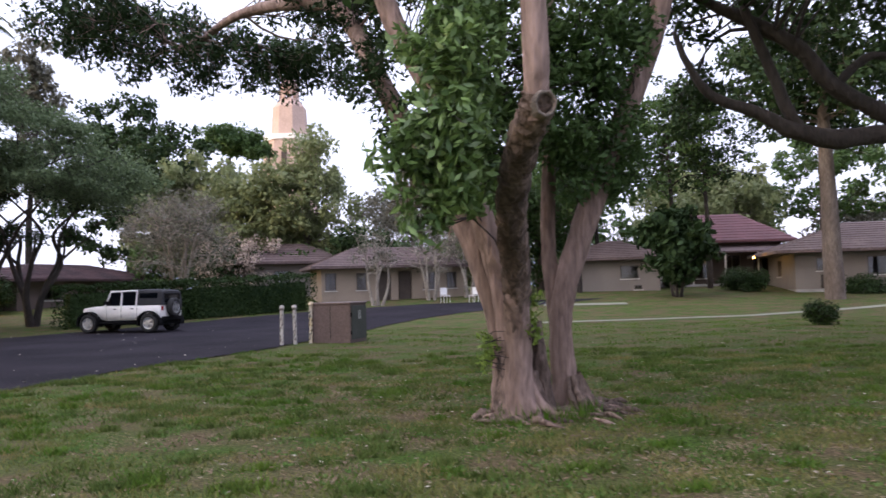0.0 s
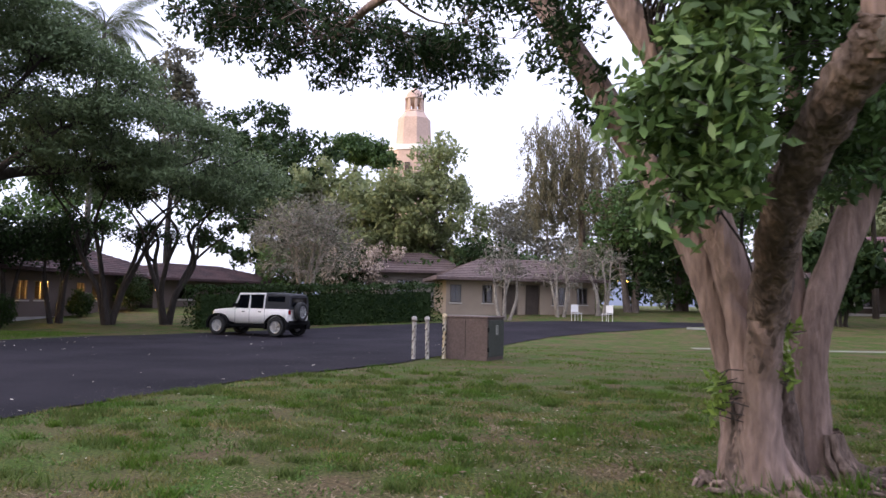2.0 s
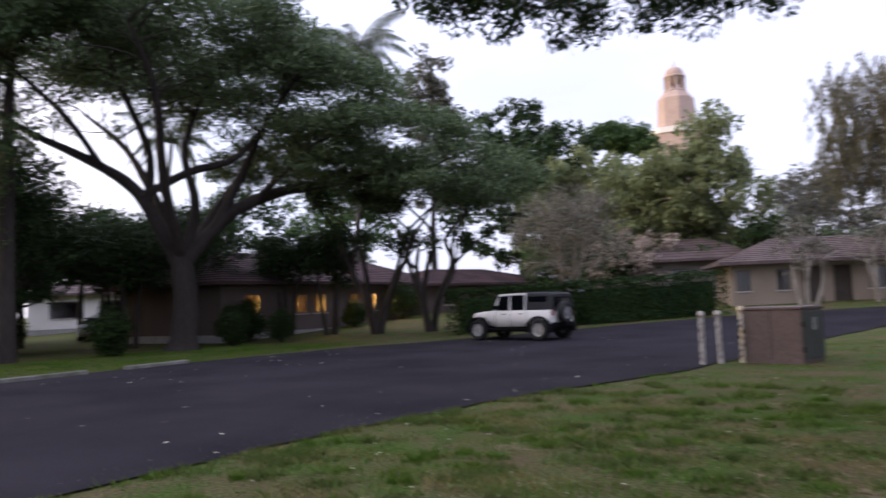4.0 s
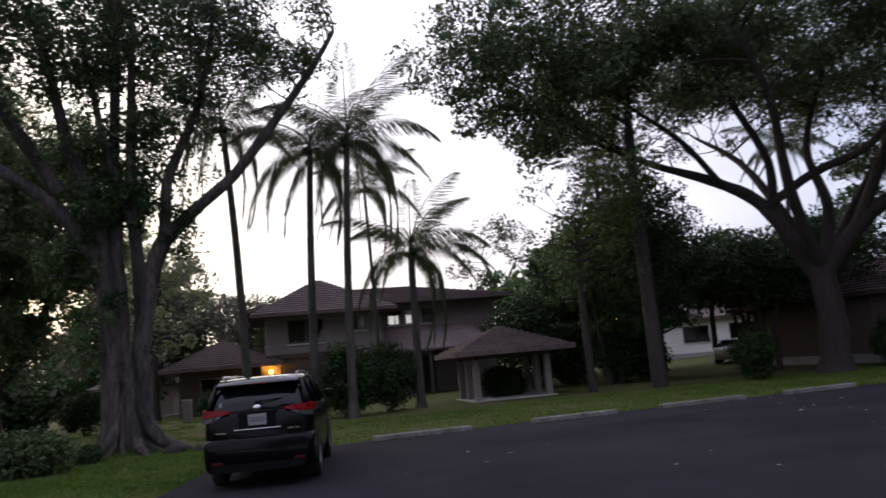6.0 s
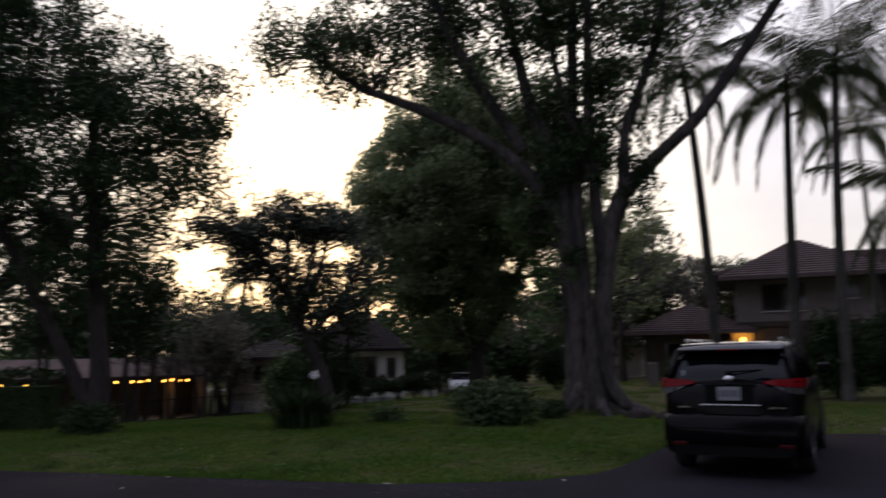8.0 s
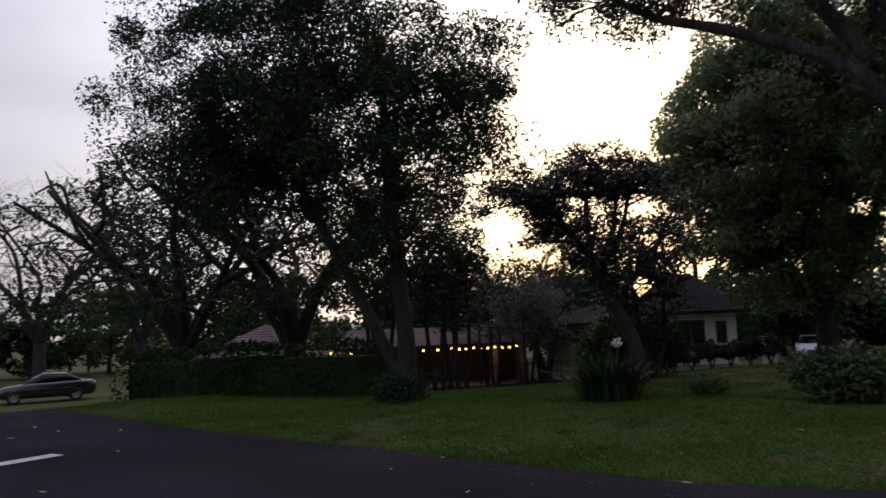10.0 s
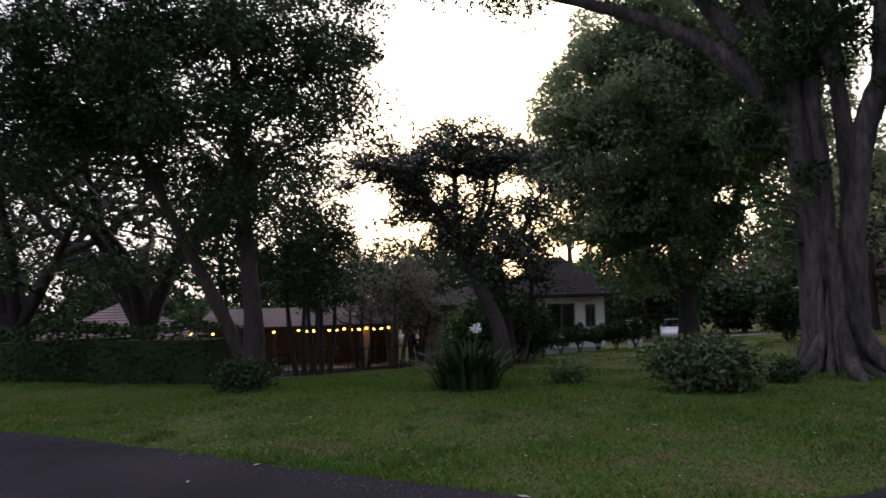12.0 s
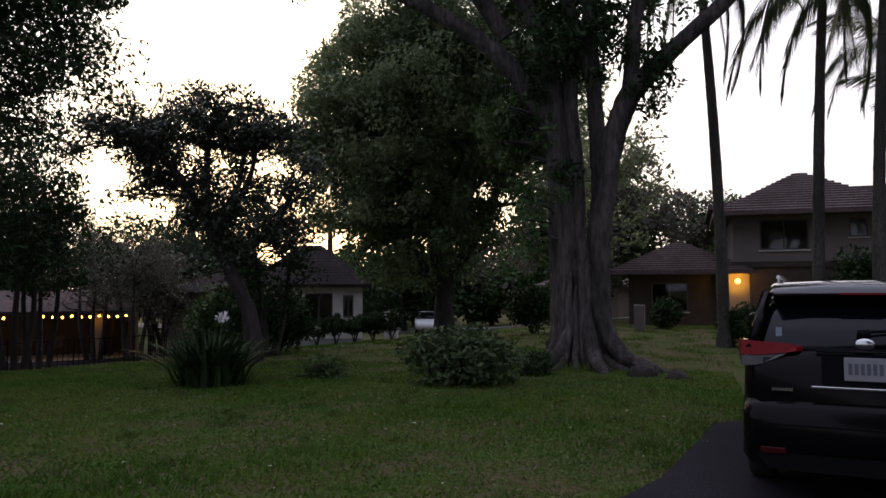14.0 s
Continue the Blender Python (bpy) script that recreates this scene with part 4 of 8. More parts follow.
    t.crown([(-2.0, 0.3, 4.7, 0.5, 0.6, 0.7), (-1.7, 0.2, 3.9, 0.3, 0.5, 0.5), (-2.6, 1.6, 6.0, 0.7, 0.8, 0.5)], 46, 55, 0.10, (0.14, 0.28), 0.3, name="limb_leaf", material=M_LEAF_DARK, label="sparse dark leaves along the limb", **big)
    bough = Tubes()
    keep, t.t = t.t, bough
    t.stem(low, [0.12, 0.165, 0.16, 0.15, 0.145, 0.115], 20, 0.16, 12)
    t.t = keep
    t.stem(high, [0.09, 0.112, 0.115, 0.112, 0.09], 14, 0.03)
    bough.make("rough_bough", M_BARK_ROUGH, t.root, "rough dark brown bough bark")
    # suckers low on the stems
    for cx, cy, cz, hh in ((-0.48, -0.45, 0.9, 0.28), (0.10, -0.52, 1.2, 0.28)):
        t.nodes.append(np.array([cx * 0.6, cy * 0.8, cz - 0.2]))
        t.rad.append(0.03)
        t.crown([(cx, cy, cz, 0.09, 0.09, hh)], 9, 16, 0.1, (0.08, 0.15), 0.3, 0.9, 0.4, -0.9, 0.1, 1, 0.004, name="sucker", material=M_LEAF_SUCKER, label="yellow-green sucker leaves", wood=twigs)
    # hanging sprays along the arching bough and overhead
    t.crown([(-7.6, 10.0, 8.0, 2.6, 2.6, 0.7), (-5.4, 11.4, 7.9, 1.6, 2.0, 0.6), (-9.6, 9.6, 8.6, 2.2, 2.4, 0.7), (-3.6, 7.8, 8.2, 1.6, 1.8, 0.7), (-3.0, 3.5, 7.6, 1.4, 1.4, 0.8), (-1.0, 6.5, 8.8, 2.5, 2.0, 0.8)], 230, 110, 0.18, (0.3, 0.65), 0.45, 0.9, 0.36, -0.9, 0.1, 5, 0.01, 0.02, name="hanging_spray", material=M_LEAF_DARK)
    t.crown([(0.3, 0.5, 6.6, 2.6, 2.2, 1.0), (2.6, 1.0, 7.4, 2.4, 2.2, 1.2), (-1.8, -0.6, 6.4, 1.4, 1.4, 0.9), (2.0, -1.5, 9.0, 5.0, 4.0, 1.2), (-2.5, -1.0, 9.4, 3.5, 3.5, 1.0), (5.0, 1.5, 8.8, 3.0, 3.0, 1.0)], 260, 80, 0.2, (0.4, 0.8), 0.3, 0.9, 0.46, -0.9, 0.1, 3, 0.012, name="upper_crown", material=M_LEAF)
    root = t.done("pinkish-grey fluted bark")
    twigs.make("twig", M_BARK_DARK, root)
    # gnarled surface roots, long on the east, braided against the stems on the west
    for k in range(58):
        a = 2 * math.pi * k / 58 + rng.uniform(-0.12, 0.12)
        east = math.cos(a) > 0.1
        cx, cy = (0.5, 0.2) if east and k % 2 else (-0.12, -0.28)
        ln = rng.uniform(0.34, 0.64) * (1.8 if east else 0.95)
        r0 = rng.uniform(0.024, 0.062)
        m = np.array([math.cos(a), math.sin(a) * 0.9, 0])
        sd = np.array([-math.sin(a), math.cos(a), 0])
        c = np.array([cx, cy, 0])
        q = Tubes()
        pts, rad, n = [], [], 14
        for j in range(n):
            s = j / (n - 1)
            wav = 0.05 * math.sin(s * 7 + k * 1.7) + 0.035 * math.sin(s * 15 + k)
            zz = rng.uniform(0.25, 0.5) * max(0, 1 - s * 3.2) ** 1.3 + 0.03 * math.sin(s * 11 + k) + 0.03 - 0.06 * max(0, s - 0.8) * 5
            pts.append(c + m * (0.17 + (ln - 0.1) * s) + sd * wav * (0.5 + s) + np.array([0, 0, zz if j else 0.45]))
            rad.append(r0 * (1.15 - 0.75 * s) * rng.uniform(0.75, 1.3))
        q.add(np.array(pts), rad, 7, 0.25)
        q.make("root", M_BARK_ROUGH if k % 3 else M_BARK_PINK, root)
    for k in range(22):
        a = rng.uniform(2.3, 4.5)
        q = Tubes()
        hh = rng.uniform(0.35, 0.85)
        pts = [np.array([-0.14 + (0.235 + 0.10 * (1 - s) ** 2) * math.cos(a + 0.3 * math.sin(5 * s + k)), -0.26 + (0.23 + 0.1 * (1 - s) ** 2) * math.sin(a + 0.3 * math.sin(5 * s + k)), hh * s - 0.05]) for s in np.linspace(0, 1, 9)]
        q.add(np.array(pts), np.linspace(rng.uniform(0.03, 0.05), 0.012, 9) * rng.uniform(0.8, 1.2, 9), 7, 0.25)
        q.make("aerial_root", M_BARK_ROUGH if k % 2 else M_BARK_PINK, root)
    # sawn limb: a hollow collar facing the lawn
    bm = lathe_y(bmesh.new(), [(0.128, -0.18), (0.122, 0.0), (0.112, 0.06), (0.105, 0.082), (0.094, 0.086), (0.080, 0.07), (0.072, 0.0), (0.06, -0.09), (0.004, -0.12)], 22)
    for v in bm.verts:
        v.co *= 1 + 0.05 * math.sin(v.co.x * 60 + v.co.z * 47)
    ob = part("sawn_limb", bm, M_SAWN, root, "sawn-off limb with a hollow heart", True)
    ob.matrix_local = pose(0.03, -3.24, 3.12, -4, 0, 192) @ Matrix.Diagonal((0.9, 1, 1.05, 1))
    return root


def lathe_y(bm, prof, seg=28):
    """Turns a profile of (radius, y) round the y axis."""
    rings = []
    for r, y in prof:
        rings.append([bm.verts.new((r * math.cos(2 * math.pi * k / seg), y, r * math.sin(2 * math.pi * k / seg))) for k in range(seg)])
    for a, b in zip(rings[:-1], rings[1:]):
        for k in range(seg):
            bm.faces.new((a[k], a[(k + 1) % seg], b[(k + 1) % seg], b[k]))
    return bm


near_tree()

# west side of the road
def great_rain_tree():
    """The wide rain tree across the road: snaking limbs under a layered crown that sweeps low to the north-east."""
    t = Tree("rain_tree", -28.9, 26.0, "wide domed rain tree with dark snaking limbs", 11, "tree", M_BARK_DARK, M_LEAF_RAIN)

    def at(a, f, z):
        """a: along the road to the north-east; f: towards the road."""
        return (a * 0.641 + f * 0.767, a * 0.767 - f * 0.641, z)

    t.stem([at(0, 0, -0.1), at(0.05, 0, 0.5), at(0.15, 0, 2.2), at(0, 0, 4.2)], [0.85, 0.56, 0.48, 0.45], 16, 0.08)
    for pts, r in (
            ([(-0.1, 0, 3.6), (-0.9, 0, 5.3), (-1.9, 0.2, 6.9), (-3.6, 0.5, 8.0), (-5.5, 0.8, 8.9), (-8.0, 1.0, 10.4)], (0.34, 0.3, 0.25, 0.19, 0.14, 0.07)),
            ([(-1.4, 0.1, 6.0), (-1.2, 0.5, 8.2), (-2.2, 1.0, 10.8), (-2.8, 1.5, 12.6)], (0.2, 0.17, 0.12, 0.06)),
            ([(-1.6, 0.2, 6.5), (0.3, 0.6, 7.5), (2.4, 1.2, 8.2), (4.2, 1.5, 10.6)], (0.2, 0.17, 0.13, 0.06)),
            ([(0.2, 0, 3.8), (2.0, 0, 5.8), (4.2, 0.2, 6.8), (6.6, 0.5, 7.2), (9.2, 0.8, 7.6), (12.4, 1.0, 7.4)], (0.34, 0.29, 0.24, 0.19, 0.13, 0.06)),
            ([(1.4, 0, 5.2), (2.5, 0.3, 7.4), (3.4, 0.6, 9.4), (4.8, 1.0, 11.6)], (0.24, 0.2, 0.14, 0.06)),
            ([(0.1, 0, 4.0), (0.6, 0.3, 6.2), (0.2, 0.8, 8.6), (1.4, 1.0, 11.8)], (0.26, 0.2, 0.14, 0.06)),
            ([(0, -0.2, 3.8), (-1.0, -2.0, 6.5), (-2.5, -4.5, 9.5), (-4.5, -6.0, 11.5)], (0.28, 0.22, 0.15, 0.06)),
            ([(0.2, -0.2, 4.0), (2.0, -3.0, 7.0), (4.0, -5.5, 9.6), (6.5, -6.5, 10.8)], (0.26, 0.2, 0.14, 0.06)),
            ([(0, 0.2, 4.0), (-0.6, 2.4, 6.8), (-0.8, 4.6, 9.8), (-1.6, 6.2, 11.8)], (0.26, 0.2, 0.14, 0.06)),
            ([(3.0, 0.1, 6.2), (4.6, 2.0, 7.8), (6.6, 3.6, 9.2)], (0.17, 0.13, 0.06)),
            ([(-3.0, 0.4, 7.6), (-4.2, 2.0, 9.4), (-6.0, 3.4, 11.0)], (0.15, 0.11, 0.05))):
        t.stem([at(*p) for p in pts], r, 9, 0.08)

    def lobes(rows):
        return [(*at(a, f, z), r, q, h) for a, f, z, r, q, h in rows]

    t.crown(lobes([(0, 0, 12.4, 7, 7, 3.0), (-5, 0, 12.4, 4.5, 5, 2.4), (1, 0, 11.7, 6, 6, 1.5), (5, 0, 10.6, 5.2, 6, 2.3), (8.8, 0.5, 8.9, 4.3, 5, 1.6), (12.2, 1, 7.6, 3.4, 4, 1.2), (14.6, 1, 7.0, 2.0, 2.4, 0.8)]), 720, 150, 0.21, (0.8, 1.6), 0.0, 0.36, 0.42, 0.0, 0.1, 3, 0.016, 0.08, inner=0.8)
    t.crown(lobes([(7.5, 1, 7.6, 3.4, 3.8, 0.9), (11, 1.5, 7.0, 3.2, 3.4, 0.8), (13.6, 1, 6.6, 2.4, 2.6, 0.6), (-8.5, 1, 10.8, 2.8, 3, 1.2), (6.0, 1.5, 9.2, 3.2, 4, 1.1), (4.5, -4, 8.8, 3.5, 3.5, 1.2), (8.5, -3, 7.6, 3.4, 3.0, 1.2)]), 260, 150, 0.2, (0.6, 1.2), 0.1, 0.45, 0.42, -0.7, 0.1, 4, 0.014, name="low_crown", inner=0.4)
    t.crown(lobes([(-3, 0, 10.6, 7, 6, 1.2), (2, 0, 10.2, 4, 5, 0.9)]), 90, 60, 0.2, (0.5, 0.9), 0.2, 0.6, 0.42, -0.6, 0.1, 5, 0.014, name="low_spray", inner=0.5)
    return t.done()


great_rain_tree()
t_round("tall_tree", -30.6, 19.6, "tall slim tree with a dark ivy-clad trunk", 12, 18, 10, M_LEAF_MID, M_BARK_DARK, 0.5, 400, 85, 0.2, 0.24, (0.45, 0.9), [(0.5, -1, 14.5, 5.2, 5.2, 3.2), (1, -5, 11.5, 2.2, 3.0, 2.0), (0.6, -6.4, 13.2, 2.4, 2.6, 2.4), (0.9, -5.4, 10.4, 1.8, 1.9, 1.6), (1.5, -3.6, 9.2, 1.6, 1.6, 1.3), (1.2, -2.2, 11.6, 2.4, 2.2, 1.8), (1.8, -1.6, 7.6, 1.3, 1.3, 1.1)])
t_round("leaning_tree", -32.2, 17.6, "leaning tree with a crooked brown trunk and small crown", 53, 9, 6, M_LEAF, M_BARK_DARK, 0.4, 60, 50, 0.18, 0.14, (0.5, 0.9), stems=2)
t_round("shrub_tree", -19.5, 46.5, "round greyish shrub tree with many bare twigs", 14, 7.2, 7.6, M_LEAF_GREY, M_BARK_PALE, 0.25, 150, 60, 0.17, 0.13, stems=7, twigs=9)
t_round("tree", -23.5, 62, "light green leafy tree with olive tones", 15, 12, 13, M_LEAF_OLIVE, M_BARK, 0.1, 200, 130, 0.36, 0.3)
t_round("tree", -19.0, 59, "light green leafy tree with olive tones", 55, 10.5, 8, M_LEAF_OLIVE, M_BARK, 0.15, 100, 120, 0.32, 0.25)
t_round("tree", -14.2, 59.5, "tall pointed green tree by the bungalow", 16, 14.5, 9.0, M_LEAF_OLIVE, M_BARK, 0.2, 190, 120, 0.3, 0.28, (0.6, 1.1), [(0, 0, 7, 4.6, 4.6, 4), (0.5, 0, 11, 2.6, 2.6, 3.2), (-2, 0, 5, 3, 3, 2.5)])
t_round("tree", -6.0, 72, "thin greyish tree beyond the bungalow", 17, 10.5, 11, M_LEAF_GREY, M_BARK, 0.3, 130, 60, 0.28, 0.2, twigs=8)
t_round("tree", -11.0, 80, "thin greyish tree beyond the bungalow", 56, 11.0, 11, M_LEAF_GREY, M_BARK, 0.3, 110, 60, 0.3, 0.2, twigs=8)
t_round("tree", 0.8, 53, "slender green tree by the bungalow", 19, 8.5, 6.5, M_LEAF, M_BARK, 0.3, 100, 120, 0.26, 0.22, stems=2)
t_round("tree", 4.4, 57, "slender green tree with pale trunks", 57, 10, 7.5, M_LEAF, M_BARK, 0.3, 110, 120, 0.28, 0.25, stems=2)
t_round("umbrella_pine", -40, 118, "distant flat-topped pine tree", 20, 27.5, 13, M_LEAF, M_BARK_DARK, 0.75, 120, 130, 0.5, 0.4, (0.8, 1.5), [(0, 0, 25, 6.0, 6, 1.7), (4, 0, 23, 4, 4, 1.2)])
t_round("tree", -31, 64, "dark dense tree beyond the bungalows", 21, 15, 14, M_LEAF_DARK, M_BARK_DARK, 0.15, 180, 130, 0.36, 0.35)
t_round("tree", -35, 73.5, "tall dark conifer-like tree", 58, 21, 9, M_LEAF_DARK, M_BARK_DARK, 0.3, 120, 120, 0.36, 0.35)
t_round("conifer", -40.5, 65, "pointed feathery grey conifer tree", 59, 25, 6, M_LEAF_GREY, M_BARK_DARK, 0.3, 100, 100, 0.36, 0.3)


def crooked_tree(x, y, h, reach, seed):
    """A low tree whose bent stems lean apart from one foot and carry loose dark tufts."""
    t = Tree("crooked_tree", x, y, "small dark tree with several crooked leaning trunks", seed, "tree", M_BARK_DARK, M_LEAF_DARK)
    rng = t.rng
    ells = []
    for k in range(5):
        a = 2 * math.pi * k / 5 + rng.uniform(-0.3, 0.3)
        m, sd = np.array([math.cos(a), math.sin(a), 0]), np.array([-math.sin(a), math.cos(a), 0])
        r = reach * rng.uniform(0.7, 1.1)
        pts = [m * 0.12 + [0, 0, -0.1], m * r * 0.18 + sd * rng.normal() * 0.15 + [0, 0, h * 0.22], m * r * 0.45 + sd * rng.normal() * 0.4 + [0, 0, h * 0.45], m * r * 0.6 + sd * rng.normal() * 0.5 + [0, 0, h * 0.66], m * r + sd * rng.normal() * 0.6 + [0, 0, h * 0.86]]
        t.stem(pts, [0.2, 0.14, 0.11, 0.08, 0.04], 9, 0.1)
        ells.append((*(pts[-1] + np.array([0, 0, 0.1 * h])), reach * 0.42, reach * 0.42, h * 0.12))
        b = pts[2] + m * 0.6 + sd * rng.normal() * 1.0 + [0, 0, h * 0.2]
        t.stem([pts[2], (pts[2] + b) / 2 + rng.normal(size=3) * 0.15, b], [0.08, 0.06, 0.03], 7, 0.08)
        ells.append((*b, reach * 0.25, reach * 0.25, h * 0.07))
    t.crown(ells, 70, 75, 0.18, (0.35, 0.7), 0.2, 0.8, 0.45, -0.8, 0.2, 5, 0.014)
    return t.done()


crooked_tree(-25.6, 35.4, 7.6, 3.2, 13)
crooked_tree(-23.0, 36.4, 7.0, 2.6, 54)


def weeping(x, y, h, seed):
    t = Tree("weeping_tree", x, y, "tall grey-brown tree with weeping foliage", seed, "tree", M_BARK, M_LEAF_GREY)
    t.stem([(0, 0, -0.1), (0.1, 0, h * 0.4), (-0.2, 0.1, h * 0.92)], [0.34, 0.24, 0.07], 10)
    t.crown([(-1.5, 0, h * 0.78, 2.6, 2.4, h * 0.2), (0.5, 0, h * 0.62, 3.0, 2.6, h * 0.2), (-1.5, 0, h * 0.55, 1.8, 2, h * 0.15)], 75, 5, 0.1, (0.3, 0.5), 0.4, 0.8, 0.3, -0.9, 0.2, 2)
    rng = t.rng
    c, _ = blob_clumps([(-1.5, 0, h * 0.78, 3.4, 3.0, h * 0.2), (1.0, 0, h * 0.64, 3.8, 3.0, h * 0.22), (-2.2, 0, h * 0.56, 2.4, 2, h * 0.15), (2.8, 0, h * 0.5, 2.2, 2, h * 0.16)], 620, rng)
    cs, rs = [], []
    for p in c:
        n = rng.integers(5, 11)
        d = rng.normal(size=2) * 0.06
        for k in range(n):
            cs.append(p + np.array([d[0] * k, d[1] * k, -0.22 * k]))
            rs.append(0.2)
    v, f = leaves(cs, rs, 9, 0.26, 1.8, 1.0, 0.22, rng, 0.1)
    raw("weeping_foliage", v, f, M_LEAF_WEEP, t.root)
    return t.done()


weeping(-2.6, 56.5, 14.8, 18)

for x, y, k in ((-6.6, 44.0, 1), (-3.6, 47.2, 2), (-1.2, 48.6, 3)):
    t_round("crape_tree", x, y, "small half-bare tree with pale crooked stems", 200 + k, 4.6, 3.6, M_LEAF_GREY, M_BARK_PALE, 0.3, 50, 22, 0.14, 0.09, (0.35, 0.6), stems=4, twigs=7)
# north-east lawn
t_round("grey_tree", 18.6, 41.0, "tall tree with a stout grey trunk", 22, 17, 11, M_LEAF_DARK, M_BARK, 0.5, 230, 120, 0.28, 0.42)


def limb_tree():
    t = Tree("spreading_tree", 10.6, 14.6, "dark tree with long snaking low limbs", 61, "tree", M_BARK_DARK, M_LEAF_DARK)
    t.stem([(0, 0, -0.1), (0.1, 0, 1.5), (0.1, 0, 3.2)], [0.75, 0.55, 0.5], 12)
    t.stem([(0.1, 0, 2.8), (-1.4, 0.4, 4.3), (-2.74, 0.6, 4.53), (-3.75, 0.6, 4.47), (-4.66, 0.6, 4.7), (-5.33, 0.6, 5.08), (-6.25, 0.6, 5.47), (-6.74, 0.6, 6.2), (-6.95, 0.7, 6.9)], [0.34, 0.25, 0.2, 0.2, 0.17, 0.13, 0.1, 0.075, 0.05], 12, 0.09)
    t.stem([(-4.4, 0.6, 4.62), (-4.7, 0.6, 5.1), (-4.9, 0.6, 5.66), (-5.21, 0.6, 6.5), (-5.57, 0.6, 7.5), (-5.8, 0.8, 8.6)], [0.12, 0.13, 0.12, 0.11, 0.09, 0.05], 10, 0.09)
    t.stem([(-1.6, 0.5, 4.4), (-2.72, 0.6, 4.95), (-3.8, 0.6, 5.62), (-4.34, 0.6, 6.35), (-5.24, 0.7, 6.99), (-6.16, 0.8, 7.52), (-7.2, 1.0, 8.3)], [0.2, 0.18, 0.17, 0.16, 0.14, 0.11, 0.05], 10, 0.09)
    t.stem([(-3.7, 0.6, 5.5), (-3.45, 0.6, 5.84), (-2.97, 0.6, 6.18), (-2.4, 0.7, 6.3), (-1.5, 0.9, 7.4)], [0.1, 0.1, 0.09, 0.08, 0.05], 9, 0.09)
    t.stem([(0.1, 0, 3), (1, 1, 6), (2, 2, 9)], [0.4, 0.25, 0.1], 9)
    t.crown([(-5, 0.8, 7.9, 2.8, 2.5, 1.0), (-1.5, 0.6, 8.2, 3, 3, 1.2), (2, 2, 9, 4, 4, 1.6), (-3.2, 1.4, 6.9, 1.4, 1.6, 0.5), (-5.5, 3.6, 6.2, 1.6, 1.6, 0.8), (-2.5, -3.5, 9.2, 4.5, 4.0, 1.2), (0, 7, 12.5, 8, 6, 1.2), (1, -7, 9.8, 7, 4, 1.2)], 420, 75, 0.19, (0.35, 0.7), 0.2, 0.8, 0.45, -0.9, 0.1, 5, 0.016)
    # unseen dense crown overhead, added to shade the lawn on the right
    t.crown([(-4, -2, 12.0, 6, 5, 1.2), (2, 4, 12.6, 7, 6, 1.3), (-1, 10, 14.5, 8, 6, 1.2), (3, -5, 11.4, 6, 5, 1.2)], 520, 70, 0.4, (0.8, 1.5), 0.2, 0.6, 0.5, -0.6, 0.1, 2, 0.012, name="high_crown")
    return t.done()


limb_tree()
t_round("ti_shrub", 11.3, 45.0, "dense dark big-leaved shrub tree", 23, 5.4, 4.4, M_LEAF_DARK, M_BARK_DARK, 0.12, 110, 70, 0.4, 0.1, (0.4, 0.7), stems=4)
for k, (x, y, h, w, m) in enumerate(((8, 68, 14, 9, M_LEAF), (22, 80, 12, 14, M_LEAF_OLIVE), (31, 70, 16, 13, M_LEAF), (43, 68, 15, 13, M_LEAF_DARK), (50, 58, 15, 12, M_LEAF), (3, 92, 13, 13, M_LEAF_GREY), (27, 94, 17, 14, M_LEAF_DARK), (22.5, 68, 11, 9, M_LEAF_OLIVE), (38, 58, 15, 9, M_LEAF_DARK))):
    t_round("tree", x, y, "leafy tree among the houses across the lawn", 30 + k, h, w, m, M_BARK, 0.2, 130, 100, 0.38, 0.28)

for k, (x, y) in enumerate(((6, 84), (12, 78), (19, 86), (25, 76), (30, 84), (36, 74), (42, 80), (48, 70), (55, 66), (60, 58), (-2, 84), (-20, 74))):
    t_round("garden_tree", x, y, "low light green tree beyond the houses", 270 + k, 8.2 + 1.2 * math.sin(k * 2.2), 9, (M_LEAF_OLIVE, M_LEAF, M_LEAF_GREY)[k % 3], M_BARK, 0.03, 70, 80, 0.42, 0.2)
for k, (x, y, h, w) in enumerate(((12.4, 50.2, 14, 7), (15.2, 51.6, 15, 8), (8.8, 58.5, 13, 7), (24, 37, 15, 9), (6.2, 50.5, 12, 6))):
    t_round("slender_tree", x, y, "slender tall tree with a high open crown", 180 + k, h, w, (M_LEAF, M_LEAF_DARK)[k % 2], M_BARK_DARK, 0.42, 120, 80, 0.24, 0.16, (0.5, 0.95))
for k, (x, y, w, h) in enumerate(((-37.4, 22.6, 3, 3.0), (-36.5, 21.0, 2.4, 2.4), (-41, 19.2, 3.2, 3.4), (-38.6, 19.6, 2.8, 2.6))):
    bush("shrub", x, y, w, w, h, "dark rambling shrub among the trees", M_LEAF_DARK, 0.18, 80, 70, 190 + k)

